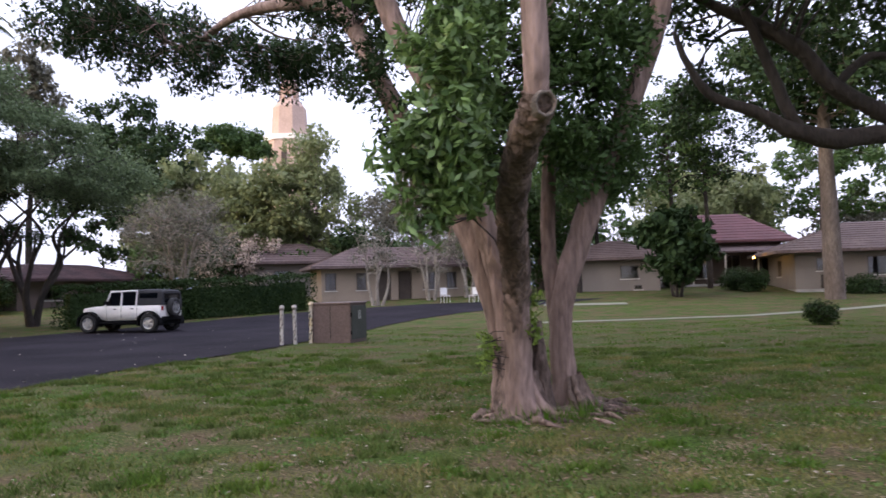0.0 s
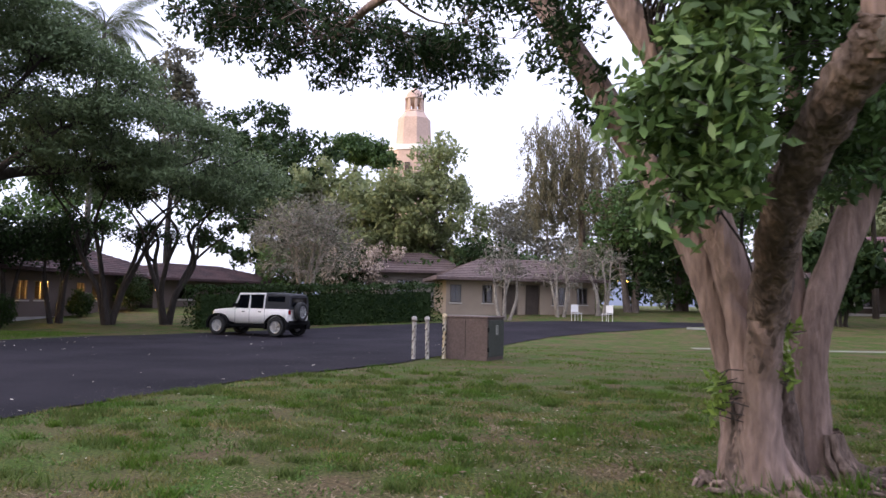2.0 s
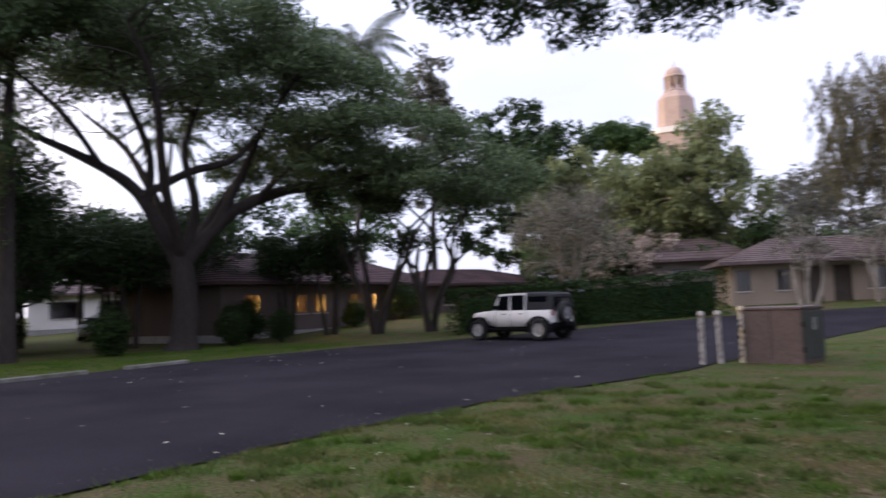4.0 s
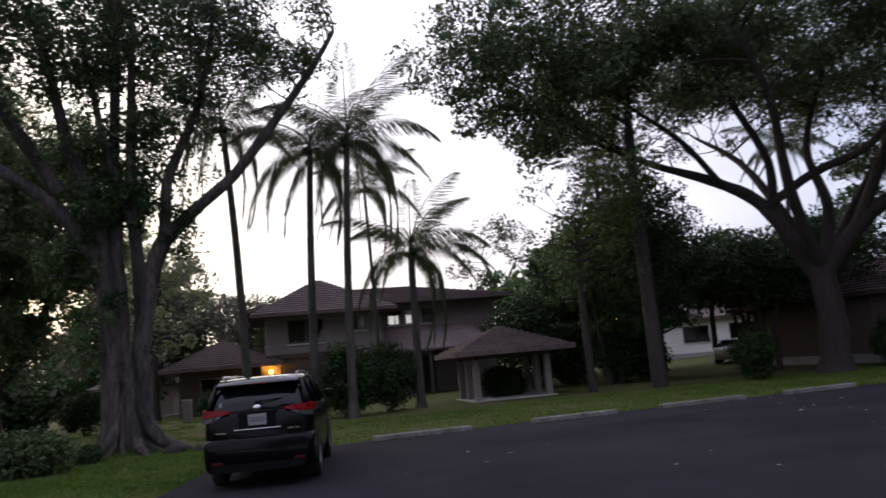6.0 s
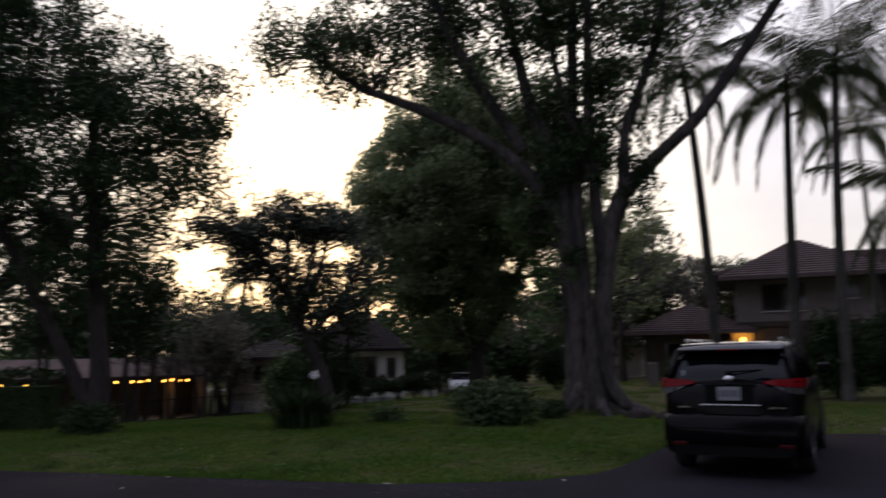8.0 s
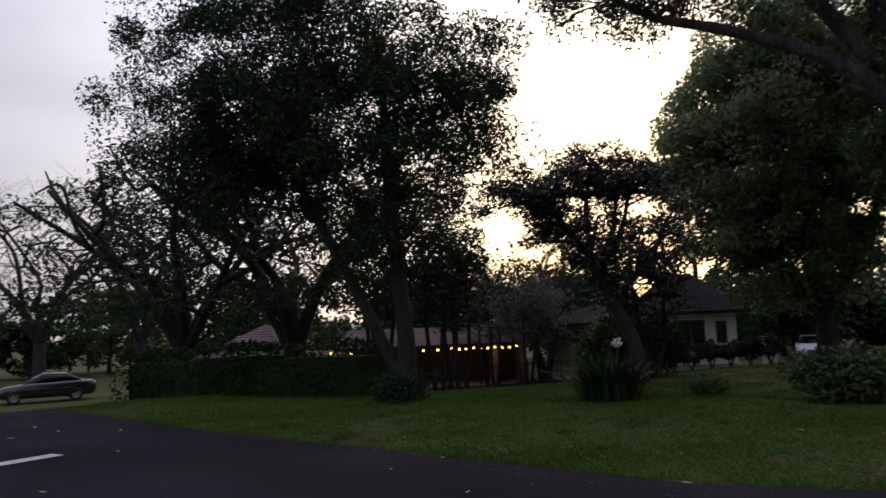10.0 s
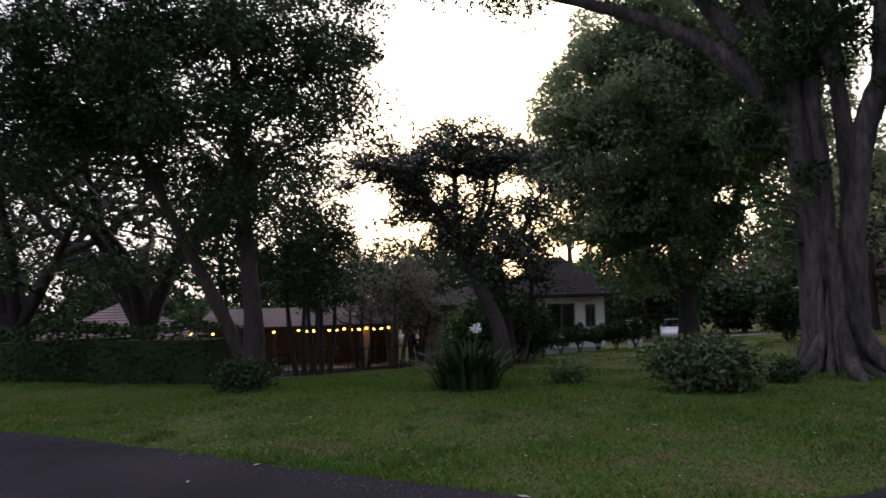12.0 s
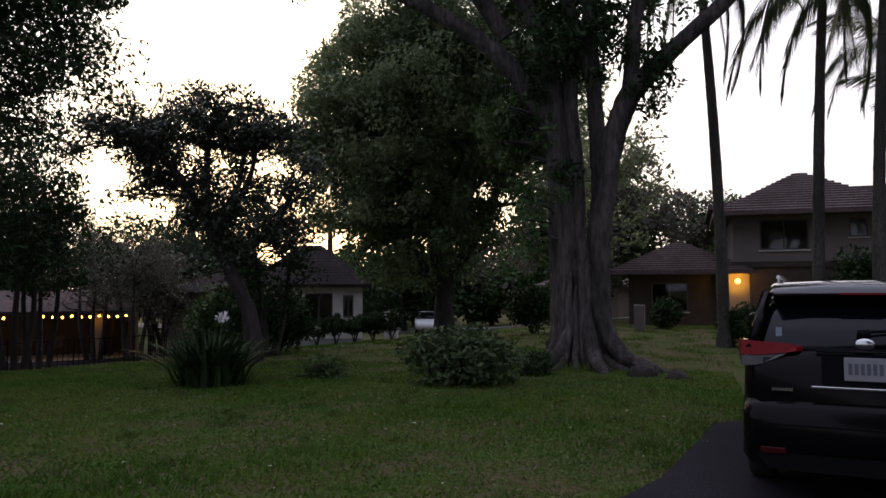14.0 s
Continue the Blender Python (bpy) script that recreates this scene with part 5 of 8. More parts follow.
# the south-west lawns
def mango_tree():
    t = Tree("mango_tree", -36.2, -4.6, "dense dark mango tree with a thick trunk", 41, "tree", M_BARK_DARK, M_LEAF_MANGO)
    t.stem([(0, 0, -0.1), (0.05, 0, 1.4), (0.2, -0.2, 4.0), (0.3, 0, 10)], [0.46, 0.3, 0.28, 0.1], 12, 0.1)
    t.stem([(0.05, 0, 1.6), (0.6, -1.4, 3.6), (1.0, -2.6, 6.5)], [0.26, 0.2, 0.08], 9)
    t.stem([(0.05, 0, 1.8), (-0.1, 1.4, 4.0), (-0.2, 2.6, 7.0)], [0.26, 0.2, 0.08], 9)
    t.crown([(0.3, -0.5, 7.4, 4.3, 3.9, 4.0), (-0.2, 2.4, 7.4, 3.2, 2.8, 3.6), (0.4, -0.4, 3.3, 3.0, 2.8, 1.4), (0.9, -2.3, 4.8, 2.5, 2.2, 1.9), (0.6, 0.4, 10.4, 3.2, 3.2, 2.6), (1.1, -3.3, 7.0, 2.3, 2.2, 1.8), (0.8, -2.0, 8.9, 2.3, 2.1, 1.8)], 500, 170, 0.215, (0.5, 0.95), 0.3, 0.8, 0.4, -0.9, 0.2, 3)
    # outer shell of clumps, coloured lighter where the sky lights the crown
    t.crown([(0.5, -0.6, 7.6, 4.6, 4.2, 4.2), (0.4, 0.2, 11.0, 3.5, 3.5, 3.0), (-0.1, 2.6, 8.4, 3.3, 2.9, 3.4), (0.9, -1.8, 4.9, 3.2, 3.0, 1.8), (1.2, -3.4, 7.2, 2.5, 2.4, 1.9), (0.9, -2.1, 9.1, 2.5, 2.3, 1.9)], 480, 150, 0.19, (0.45, 0.8), 0.3, 0.8, 0.4, -0.35, 0.2, 2, name="new_growth", material=M_LEAF_MANGO_LIT, label="outer leaf clumps with sky light put into a lighter green", inner=0.93)
    return t.done()


mango_tree()
def frangipani_tree():
    t = Tree("frangipani_tree", -25.35, -5.5, "dark tree with a leaning trunk and open glossy crown", 42, "tree", M_BARK_DARK, M_LEAF_GLOSS)
    t.stem([(0, 0, -0.1), (0.05, -0.1, 1.0), (0.28, -0.45, 2.0), (0.48, -0.78, 2.7), (0.55, -0.9, 3.3)], [0.26, 0.17, 0.15, 0.14, 0.12], 10, 0.12)
    for pts in ([(0.5, -0.8, 2.9), (0.9, -1.35, 4.1), (1.5, -2.1, 5.1)], [(0.5, -0.8, 2.7), (0.1, -0.2, 4.0), (0, 0, 5.1)], [(0.3, -0.5, 2.1), (-0.3, 0.3, 3.2), (-0.5, 0.8, 4.2)], [(0.55, -0.9, 3.2), (0.2, -1.2, 4.6), (0.5, -0.8, 5.8)], [(0.5, -0.85, 3.1), (1.5, -1.0, 4.0), (2.2, -1.2, 4.8)], [(0.4, -0.7, 2.8), (-0.8, -1.0, 4.2), (-1.3, -1.2, 5.2)]):
        t.stem(pts, [0.1, 0.07, 0.035], 7, 0.08)
    t.crown([(1.5, -2.2, 5.1, 1.1, 1.1, 0.75), (0.5, -0.9, 5.5, 1.2, 1.2, 0.8), (-0.1, 0.1, 5.2, 1.0, 1.0, 0.75), (0.9, -1.4, 4.3, 1.2, 1.3, 0.45), (0.1, -0.25, 3.9, 0.9, 0.8, 0.45), (2.1, -2.8, 5.0, 0.6, 0.7, 0.5), (-0.5, 0.9, 4.1, 0.7, 0.7, 0.8), (1.8, -1.1, 5.0, 0.9, 0.9, 0.6), (-1.1, -1.2, 5.2, 0.9, 0.9, 0.7), (0.5, -0.9, 3.5, 0.8, 0.8, 0.6), (0.2, 0.3, 3.3, 0.7, 0.7, 0.6), (1.2, -1.9, 3.9, 0.8, 0.8, 0.5), (0.3, -0.3, 2.6, 0.5, 0.5, 0.5), (-0.5, 0.6, 3.0, 0.7, 0.7, 0.6), (0.9, -1.2, 3.1, 0.6, 0.6, 0.4)], 480, 36, 0.125, (0.2, 0.42), 0.2, 0.8, 0.45, -0.9, 0.2, 4, 0.02)
    return t.done()


frangipani_tree()


t_round("leafy_tree", -55.0, -1.2, "wide greyish leafy tree behind the villa", 213, 10.5, 11.0, M_LEAF_GREY, M_BARK_DARK, 0.1, 170, 90, 0.24, 0.22, (0.5, 0.9), twigs=5)
t_round("leafy_tree", -46.2, 0.0, "light leafy tree beside the villa", 212, 10.2, 5.8, M_LEAF_OLIVE, M_BARK_DARK, 0.3, 85, 60, 0.2, 0.18, (0.45, 0.8))
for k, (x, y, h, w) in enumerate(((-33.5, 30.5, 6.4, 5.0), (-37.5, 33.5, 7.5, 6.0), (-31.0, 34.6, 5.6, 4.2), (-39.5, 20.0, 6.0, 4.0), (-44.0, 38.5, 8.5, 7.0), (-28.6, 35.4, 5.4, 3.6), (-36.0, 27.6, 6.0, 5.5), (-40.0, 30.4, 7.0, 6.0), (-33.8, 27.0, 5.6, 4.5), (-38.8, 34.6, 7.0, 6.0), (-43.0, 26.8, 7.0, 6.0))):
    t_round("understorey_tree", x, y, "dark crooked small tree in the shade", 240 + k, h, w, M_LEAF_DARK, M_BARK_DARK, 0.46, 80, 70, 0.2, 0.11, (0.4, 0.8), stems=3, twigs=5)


for k, (x, y, h, w) in enumerate(((-50.5, 23.8, 6.5, 7), (-49.4, 27.0, 8.0, 8), (-48.4, 30.1, 7.2, 7), (-47.3, 33.3, 8.5, 8), (-46.2, 36.5, 7.0, 7))):
    t_round("yard_tree", x, y, "dark dense tree beyond the shelter", 320 + k, h, w, M_LEAF_DARK, M_BARK_DARK, 0.4, 110, 80, 0.28, 0.18)


for k, (x, y, h, w) in enumerate(((-39.2, 18.0, 4.4, 4.5), (-36.2, 20.6, 8.4, 5.5), (-34.2, 21.6, 8.8, 5.5), (-42.2, 20.8, 5.6, 5.0), (-38.0, 23.6, 9.4, 6.5))):
    t_round("garden_tree", x, y, "dense dark garden tree behind the shelter", 340 + k, h, w, (M_LEAF_DARK, M_LEAF)[k % 2], M_BARK_DARK, 0.22, 130, 90, 0.2, 0.14, (0.4, 0.8), stems=2, twigs=4)
t_round("open_tree", -62.0, 24.2, "thin open tree with flat pale leaf tiers", 351, 13.5, 9.0, M_LEAF_GREY, M_BARK_DARK, 0.5, 90, 60, 0.16, 0.14, (0.35, 0.7), [(0, 0, 11.2, 3.2, 3.2, 1.6), (0, -3.0, 8.8, 2.0, 2.2, 1.2), (0, 2.5, 9.6, 1.6, 1.8, 1.0)], stems=3, twigs=6)
t_round("leafy_tree", -56.5, 3.0, "greyish leafy tree behind the villa wing", 352, 7.6, 9.0, M_LEAF_GREY, M_BARK_DARK, 0.15, 130, 90, 0.22, 0.18, (0.45, 0.8), twigs=5)
t_round("leafy_tree", -60.5, 7.0, "dusky leafy tree behind the villa wing", 353, 7.4, 8.0, M_LEAF, M_BARK_DARK, 0.15, 110, 90, 0.24, 0.18, (0.45, 0.8), twigs=4)


def tier_pine(x, y, h, seed):
    """A slim pine with level whorls of upturned, needled boughs."""
    t = Tree("pine_tree", x, y, "slim dark pine with level tiers of boughs", seed, "tree", M_BARK_DARK, M_LEAF_DARK)
    rng = t.rng
    t.t.add(np.array([[0, 0, -0.1], [0, 0, h * 0.5], [0.1, 0, h]]), [0.24, 0.16, 0.03], 9)
    cs, rs = [], []
    z = h * 0.22
    while z < h * 0.97:
        ln = 0.35 + 2.3 * (1 - z / h) ** 0.7
        off = rng.uniform(0, 6.28)
        for k in range(6):
            a = off + 6.28 * k / 6 + rng.uniform(-0.15, 0.15)
            m = np.array([math.cos(a), math.sin(a), 0])
            pts = np.array([m * ln * q + [0, 0, z - 0.18 * ln * math.sin(q * 2.6) + 0.22 * ln * q * q] for q in np.linspace(0, 1, 6)])
            t.t.add(pts, np.linspace(0.035, 0.01, 6), 4, 0.0, False)
            for q in np.linspace(0.2, 1.0, int(7 + ln * 4)):
                cs.append(np.array([np.interp(q, np.linspace(0, 1, 6), pts[:, c]) for c in range(3)]))
                rs.append(0.13 + 0.05 * (1 - q))
        z += rng.uniform(0.42, 0.6)
    v, f = leaves(cs, rs, 12, 0.17, -0.3, 0.7, 0.16, rng, 0.1)
    raw("needles", v, f, M_LEAF_DARK, t.root)
    return t.done()


tier_pine(-43.4, 24.4, 15.5, 355)


def banana_plant(x, y, h, seed):
    """A tall stem that fans out into a few broad paddle leaves."""
    root = empty("banana_plant", x, y, gz(x, y))
    tagged(root, "tall banana plant with broad torn paddle leaves", "plant")
    rng = np.random.default_rng(seed)
    st = Tubes()
    st.add([(0, 0, -0.1), (0.05, 0, h * 0.5), (0, 0.05, h)], [0.16, 0.13, 0.09], 10, 0.04)
    st.make("stem", M_BARK, root)
    for k in range(10):
        a = 6.28 * k / 10 + rng.uniform(-0.3, 0.3)
        up = rng.uniform(0.3, 1.25)
        ln, wd = rng.uniform(1.5, 2.2), rng.uniform(0.26, 0.36)
        m, sd = np.array([math.cos(a), math.sin(a), 0]), np.array([-math.sin(a), math.cos(a), 0])
        v, f = [], []
        n = 12
        for j in range(n + 1):
            q = j / n
            p = m * ln * math.cos(up) * q + np.array([0, 0, h - 0.05 + ln * math.sin(up) * q - 0.55 * ln * q * q * math.cos(up)])
            w = wd * max(0.06, math.sin(math.pi * min(1, max(0, (q - 0.2) / 0.8)) ** 0.8)) * rng.uniform(0.8, 1.1)
            v += [p - sd * w + [0, 0, 0.14 * w], p, p + sd * w + [0, 0, 0.14 * w]]
        for j in range(n):
            b = 3 * j
            f += [(b, b + 1, b + 4, b + 3), (b + 1, b + 2, b + 5, b + 4)]
        raw("paddle_leaf", v, f, M_LEAF, root)
    return root


banana_plant(-47.4, 21.3, 6.0, 356)


def tall_hedge_tree():
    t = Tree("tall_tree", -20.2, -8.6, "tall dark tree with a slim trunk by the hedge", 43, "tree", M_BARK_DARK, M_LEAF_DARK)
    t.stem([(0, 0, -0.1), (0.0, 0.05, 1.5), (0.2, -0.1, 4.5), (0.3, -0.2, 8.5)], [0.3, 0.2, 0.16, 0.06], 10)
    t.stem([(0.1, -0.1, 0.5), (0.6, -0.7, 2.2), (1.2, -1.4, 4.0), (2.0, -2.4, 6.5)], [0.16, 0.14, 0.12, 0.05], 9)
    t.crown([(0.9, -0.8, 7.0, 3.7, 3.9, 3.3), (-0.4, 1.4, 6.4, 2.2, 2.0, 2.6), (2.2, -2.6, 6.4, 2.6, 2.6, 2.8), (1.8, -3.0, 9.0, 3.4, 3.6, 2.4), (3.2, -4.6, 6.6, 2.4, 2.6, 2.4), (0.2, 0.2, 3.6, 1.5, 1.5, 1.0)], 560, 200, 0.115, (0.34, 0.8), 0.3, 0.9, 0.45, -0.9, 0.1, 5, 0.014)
    return t.done()


tall_hedge_tree()
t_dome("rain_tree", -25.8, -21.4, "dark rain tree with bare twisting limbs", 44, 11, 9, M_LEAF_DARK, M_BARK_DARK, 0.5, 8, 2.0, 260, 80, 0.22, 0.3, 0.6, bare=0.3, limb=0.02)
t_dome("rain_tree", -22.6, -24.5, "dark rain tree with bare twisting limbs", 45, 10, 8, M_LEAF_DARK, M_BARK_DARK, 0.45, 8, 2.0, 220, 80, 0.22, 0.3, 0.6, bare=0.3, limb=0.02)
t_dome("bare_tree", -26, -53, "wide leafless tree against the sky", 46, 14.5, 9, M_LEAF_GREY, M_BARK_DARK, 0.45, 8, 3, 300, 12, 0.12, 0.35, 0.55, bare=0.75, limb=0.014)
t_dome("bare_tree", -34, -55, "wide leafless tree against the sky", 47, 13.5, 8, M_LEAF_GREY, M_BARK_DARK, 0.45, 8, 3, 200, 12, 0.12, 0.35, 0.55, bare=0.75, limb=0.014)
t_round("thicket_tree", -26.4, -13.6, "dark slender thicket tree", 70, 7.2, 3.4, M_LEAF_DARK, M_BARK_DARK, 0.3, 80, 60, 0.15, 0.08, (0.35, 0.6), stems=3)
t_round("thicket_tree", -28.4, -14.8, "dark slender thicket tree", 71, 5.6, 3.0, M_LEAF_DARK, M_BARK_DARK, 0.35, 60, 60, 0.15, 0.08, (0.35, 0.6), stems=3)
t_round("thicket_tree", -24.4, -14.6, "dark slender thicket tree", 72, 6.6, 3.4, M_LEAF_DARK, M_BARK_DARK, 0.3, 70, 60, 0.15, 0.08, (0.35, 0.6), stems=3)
t_round("garden_tree", -28.0, -6.9, "small dark loose garden tree", 210, 4.4, 2.7, M_LEAF_DARK, M_BARK_DARK, 0.2, 80, 60, 0.13, 0.1, (0.3, 0.55), stems=3)
for k, (x, y, h, w) in enumerate(((-38.6, -21.6, 6.4, 4.0), (-36.2, -20.0, 5.6, 3.6), (-40.6, -19.2, 6.0, 4.0), (-35.0, -17.0, 5.0, 3.0), (-43.8, -20.4, 6.8, 4.6))):
    t_round("feathery_tree", x, y, "slim feathery dusky tree in the yard", 360 + k, h, w, (M_LEAF_DARK, M_LEAF_GREY)[k % 2], M_BARK_DARK, 0.3, 80, 45, 0.16, 0.09, (0.35, 0.65), stems=3, twigs=6, droop=0.6, aspect=0.25)
t_round("yard_tree", -41.5, -20.5, "greyish green yard tree", 73, 6.5, 5.5, M_LEAF_DARK, M_BARK_DARK, 0.15, 90, 70, 0.2, 0.12, stems=3)
t_round("yard_tree", -46.0, -22.5, "greyish green yard tree", 74, 6.0, 5.5, M_LEAF_DARK, M_BARK_DARK, 0.15, 80, 90, 0.24, 0.12, stems=3)
t_round("yard_tree", -37.2, -17.6, "greyish green yard tree", 75, 4.4, 3.6, M_LEAF_GREY, M_BARK_DARK, 0.3, 60, 45, 0.2, 0.08, (0.3, 0.6), stems=4, twigs=6)
t_round("forked_tree", -63.2, -22.6, "thin leafless tree with a forked top", 76, 11.5, 5, M_LEAF_GREY, M_BARK_DARK, 0.55, 40, 14, 0.2, 0.25, stems=1, bare=0.6, twigs=7)
for k in range(11):
    t_round("street_tree", -71 - 2 * math.sin(k * 1.9), -32 + 4.6 * k, "dark dense tree along the far street", 220 + k, 5.6 + math.sin(k * 2.7), 6.5, (M_LEAF_DARK, M_LEAF)[k % 2], M_BARK_DARK, 0.03, 90, 80, 0.34, 0.18)
FAR = [(-57, -2, 10, 9, M_LEAF), (-62, -16, 6, 10, M_LEAF_DARK), (-56, -30, 7, 12, M_LEAF_DARK), (-50, -38, 8, 12, M_LEAF_DARK), (-44, -52, 8, 14, M_LEAF_DARK), (-36, -66, 8, 14, M_LEAF), (-8, -70, 8, 14, M_LEAF_DARK), (-16, -76, 8, 14, M_LEAF), (-24, -70, 7, 12, M_LEAF_DARK), (-60, 24, 8, 11, M_LEAF), (-51, 25, 9, 8, M_LEAF), (-78, 10, 8, 12, M_LEAF), (-66, 36, 9, 12, M_LEAF_OLIVE), (-56, 54, 12, 12, M_LEAF_DARK), (-46, 58, 12, 12, M_LEAF), (-74, -10, 8, 12, M_LEAF_GREY), (-76, -26, 8, 14, M_LEAF_DARK), (-66, -36, 7, 14, M_LEAF), (-42.5, 21.4, 7, 5, M_LEAF_DARK), (-76, 24, 5, 10, M_LEAF)]
for k, (x, y, h, w, m) in enumerate(FAR):
    t_round("tree", x, y, "dusky leafy tree beyond the lawns", 80 + k, h, w, m, M_BARK_DARK, 0.1, 130, 95, 0.34, 0.25)


def big_fig():
    """The huge tree on the west lawn: fluted, buttressed stems and a high, wide crown."""
    t = Tree("banyan_tree", -26.4, 1.3, "huge dark tree with fluted buttressed stems", 51, "tree", M_BARK_BIG, M_LEAF_MID)
    rng = t.rng
    t.stem([(0, -0.1, -0.1), (0, -0.05, 0.8), (0.0, -0.1, 3.0), (0.1, -0.2, 5.0), (0.15, -0.4, 6.9), (0.2, -0.95, 8.1), (0.2, -1.8, 12)], [0.50, 0.30, 0.25, 0.23, 0.2, 0.17, 0.10], 16, 0.14)
    t.stem([(0.05, 0.62, -0.1), (0, 0.64, 1.2), (0, 0.66, 2.4), (0, 0.79, 3.5), (0, 1.0, 4.7), (0, 1.25, 5.4), (0, 1.5, 5.8), (0, 2.35, 6.6), (0, 3.3, 7.45), (0, 4.2, 8.6), (0, 5.5, 10.4), (0.2, 6.4, 11.8)], [0.44, 0.27, 0.25, 0.24, 0.23, 0.23, 0.22, 0.17, 0.155, 0.14, 0.11, 0.06], 16, 0.10)
    t.stem([(0, 1.3, 5.4), (0, 1.42, 6.4), (0.05, 1.5, 7.3), (0.1, 1.9, 8.3), (0.2, 2.5, 9.8), (0.2, 2.9, 12)], [0.17, 0.165, 0.15, 0.13, 0.11, 0.07], 12, 0.06)
    t.stem([(0, 0.72, 3.5), (0.05, 0.68, 5.0), (0.1, 0.6, 6.2), (0.1, 0.56, 7.8), (0.2, 0.7, 12)], [0.18, 0.17, 0.16, 0.15, 0.09], 12, 0.1)
    t.stem([(0.1, 0.6, 5.9), (0.2, 0.2, 7.2), (0.3, -0.2, 9.0), (0.4, -0.6, 11.5)], [0.13, 0.12, 0.1, 0.06], 10, 0.08)
    t.stem([(-0.1, 0.15, 1.0), (-0.1, 0.2, 4.0), (0, 0.1, 6.5), (0.1, 0.3, 13)], [0.26, 0.17, 0.17, 0.10], 12, 0.14)
    t.stem([(0.1, -0.2, 4.7), (0.3, -1.0, 6.2), (0.4, -2.3, 7.4), (0.5, -4.4, 8.6), (0.4, -6.0, 9.4), (0.3, -7.6, 10.6)], [0.22, 0.2, 0.17, 0.14, 0.10, 0.05], 9)
    t.stem([(0.3, -1.2, 7.0), (1.2, -2.6, 9.5), (2.0, -3.5, 12)], [0.2, 0.16, 0.07], 8)
    for dx, dy, ln, hh, r in ((0.35, 0.9, 1.0, 1.9, 0.13), (0.75, 0.35, 0.7, 1.5, 0.11), (0.6, -0.6, 0.6, 1.3, 0.10)):
        c, m = np.array([0.1, 0.35, 0]), np.array([dx, dy, 0])
        t.t.add(np.array([c + m * 0.2 + [0, 0, hh], c + m * 0.38 + [0, 0, hh * 0.6], c + m * 0.62 + [0, 0, hh * 0.3], c + m * 0.95 + [0, 0, hh * 0.12], c + m * (1.2 + ln * 0.3) + [0, 0, 0.05], c + m * (1.5 + ln * 0.5) + [0, 0, -0.1]]), [r * 0.7, r * 1.2, r * 1.4, r * 1.3, r, r * 0.4], 10, 0.12)
    for k in range(17):
        a = 2 * math.pi * k / 17 + rng.uniform(-0.12, 0.12)
        m = np.array([math.cos(a), 1.1 * math.sin(a), 0])
        c = np.array([0, 0.2, 0])
        ln = rng.uniform(0.6, 1.0)
        hh = rng.uniform(1.2, 3.0)
        r = rng.uniform(0.06, 0.11)
        t.t.add(np.array([c + m * 0.24 + [0, 0, hh], c + m * 0.34 + [0, 0, hh * 0.75], c + m * 0.37 + [0, 0, hh * 0.4], c + m * 0.42 + [0, 0, 0.5], c + m * 0.54 + [0, 0, 0.22], c + m * ln + [0, 0, 0.04], c + m * (ln + 0.5) + [0, 0, -0.08]]), [r * 0.4, r * 0.9, r, r * 1.1, r * 1.2, r, r * 0.4], 9, 0.16)
    t.crown([(-0.6, -0.3, 9.2, 1.8, 2.2, 1.8), (-0.5, 0.4, 6.8, 0.9, 0.9, 1.4), (-0.4, 0.6, 8.2, 1.5, 2.6, 1.4), (0.2, -2.6, 9.6, 1.6, 2.4, 1.3), (0.2, -1.5, 12.8, 4, 4.5, 2.8), (0, 3.4, 12.6, 3.6, 3.4, 2.4), (1.5, -4, 13, 3.5, 3.5, 2), (-3, 1, 13.5, 3.5, 4, 2), (0.2, -1.0, 10.9, 2.2, 3.2, 1.4)], 500, 100, 0.155, (0.4, 0.85), 0.15, 0.8, 0.48, -0.85, 0.2, 5, 0.014)
    t.crown([(0.1, 2.2, 9.8, 1.6, 1.6, 1.2), (0.1, 4.6, 11.0, 1.8, 1.8, 1.1), (0.1, 1.2, 8.4, 0.9, 0.9, 1.0)], 70, 75, 0.15, (0.3, 0.65), 0.25, 0.9, 0.45, -0.85, 0.1, 5, 0.012, name="limb_foliage")
    t.crown([(0.3, -6.4, 10.4, 2.4, 3.0, 1.4), (0.4, -4.4, 11.4, 2.2, 2.4, 1.2), (0.3, -8.0, 11.4, 1.8, 2.0, 1.2)], 130, 85, 0.15, (0.35, 0.75), 0.25, 0.9, 0.45, -0.85, 0.1, 6, 0.012, name="spray")
    t.crown([(0.5, -0.6, 3.2, 0.5, 0.8, 0.9), (0.3, -1.0, 5.0, 0.7, 0.8, 0.8)], 26, 50, 0.2, (0.25, 0.4), 0.4, 0.9, 0.3, -0.9, 0.2, 2, name="climbing_fern", material=M_LEAF)
    t.crown([(-0.2, -0.7, 5.6, 0.8, 0.9, 1.4), (0.4, 0.3, 6.8, 0.9, 1.2, 1.3), (0.1, 1.7, 6.0, 0.5, 0.6, 0.9), (0.5, -0.2, 4.2, 0.5, 0.6, 0.7)], 70, 70, 0.15, (0.25, 0.5), 0.3, 0.9, 0.42, -0.9, 0.2, 3, 0.01, name="stem_foliage", material=M_LEAF_DARK)
    return t.done("grey fluted bark")


big_fig()


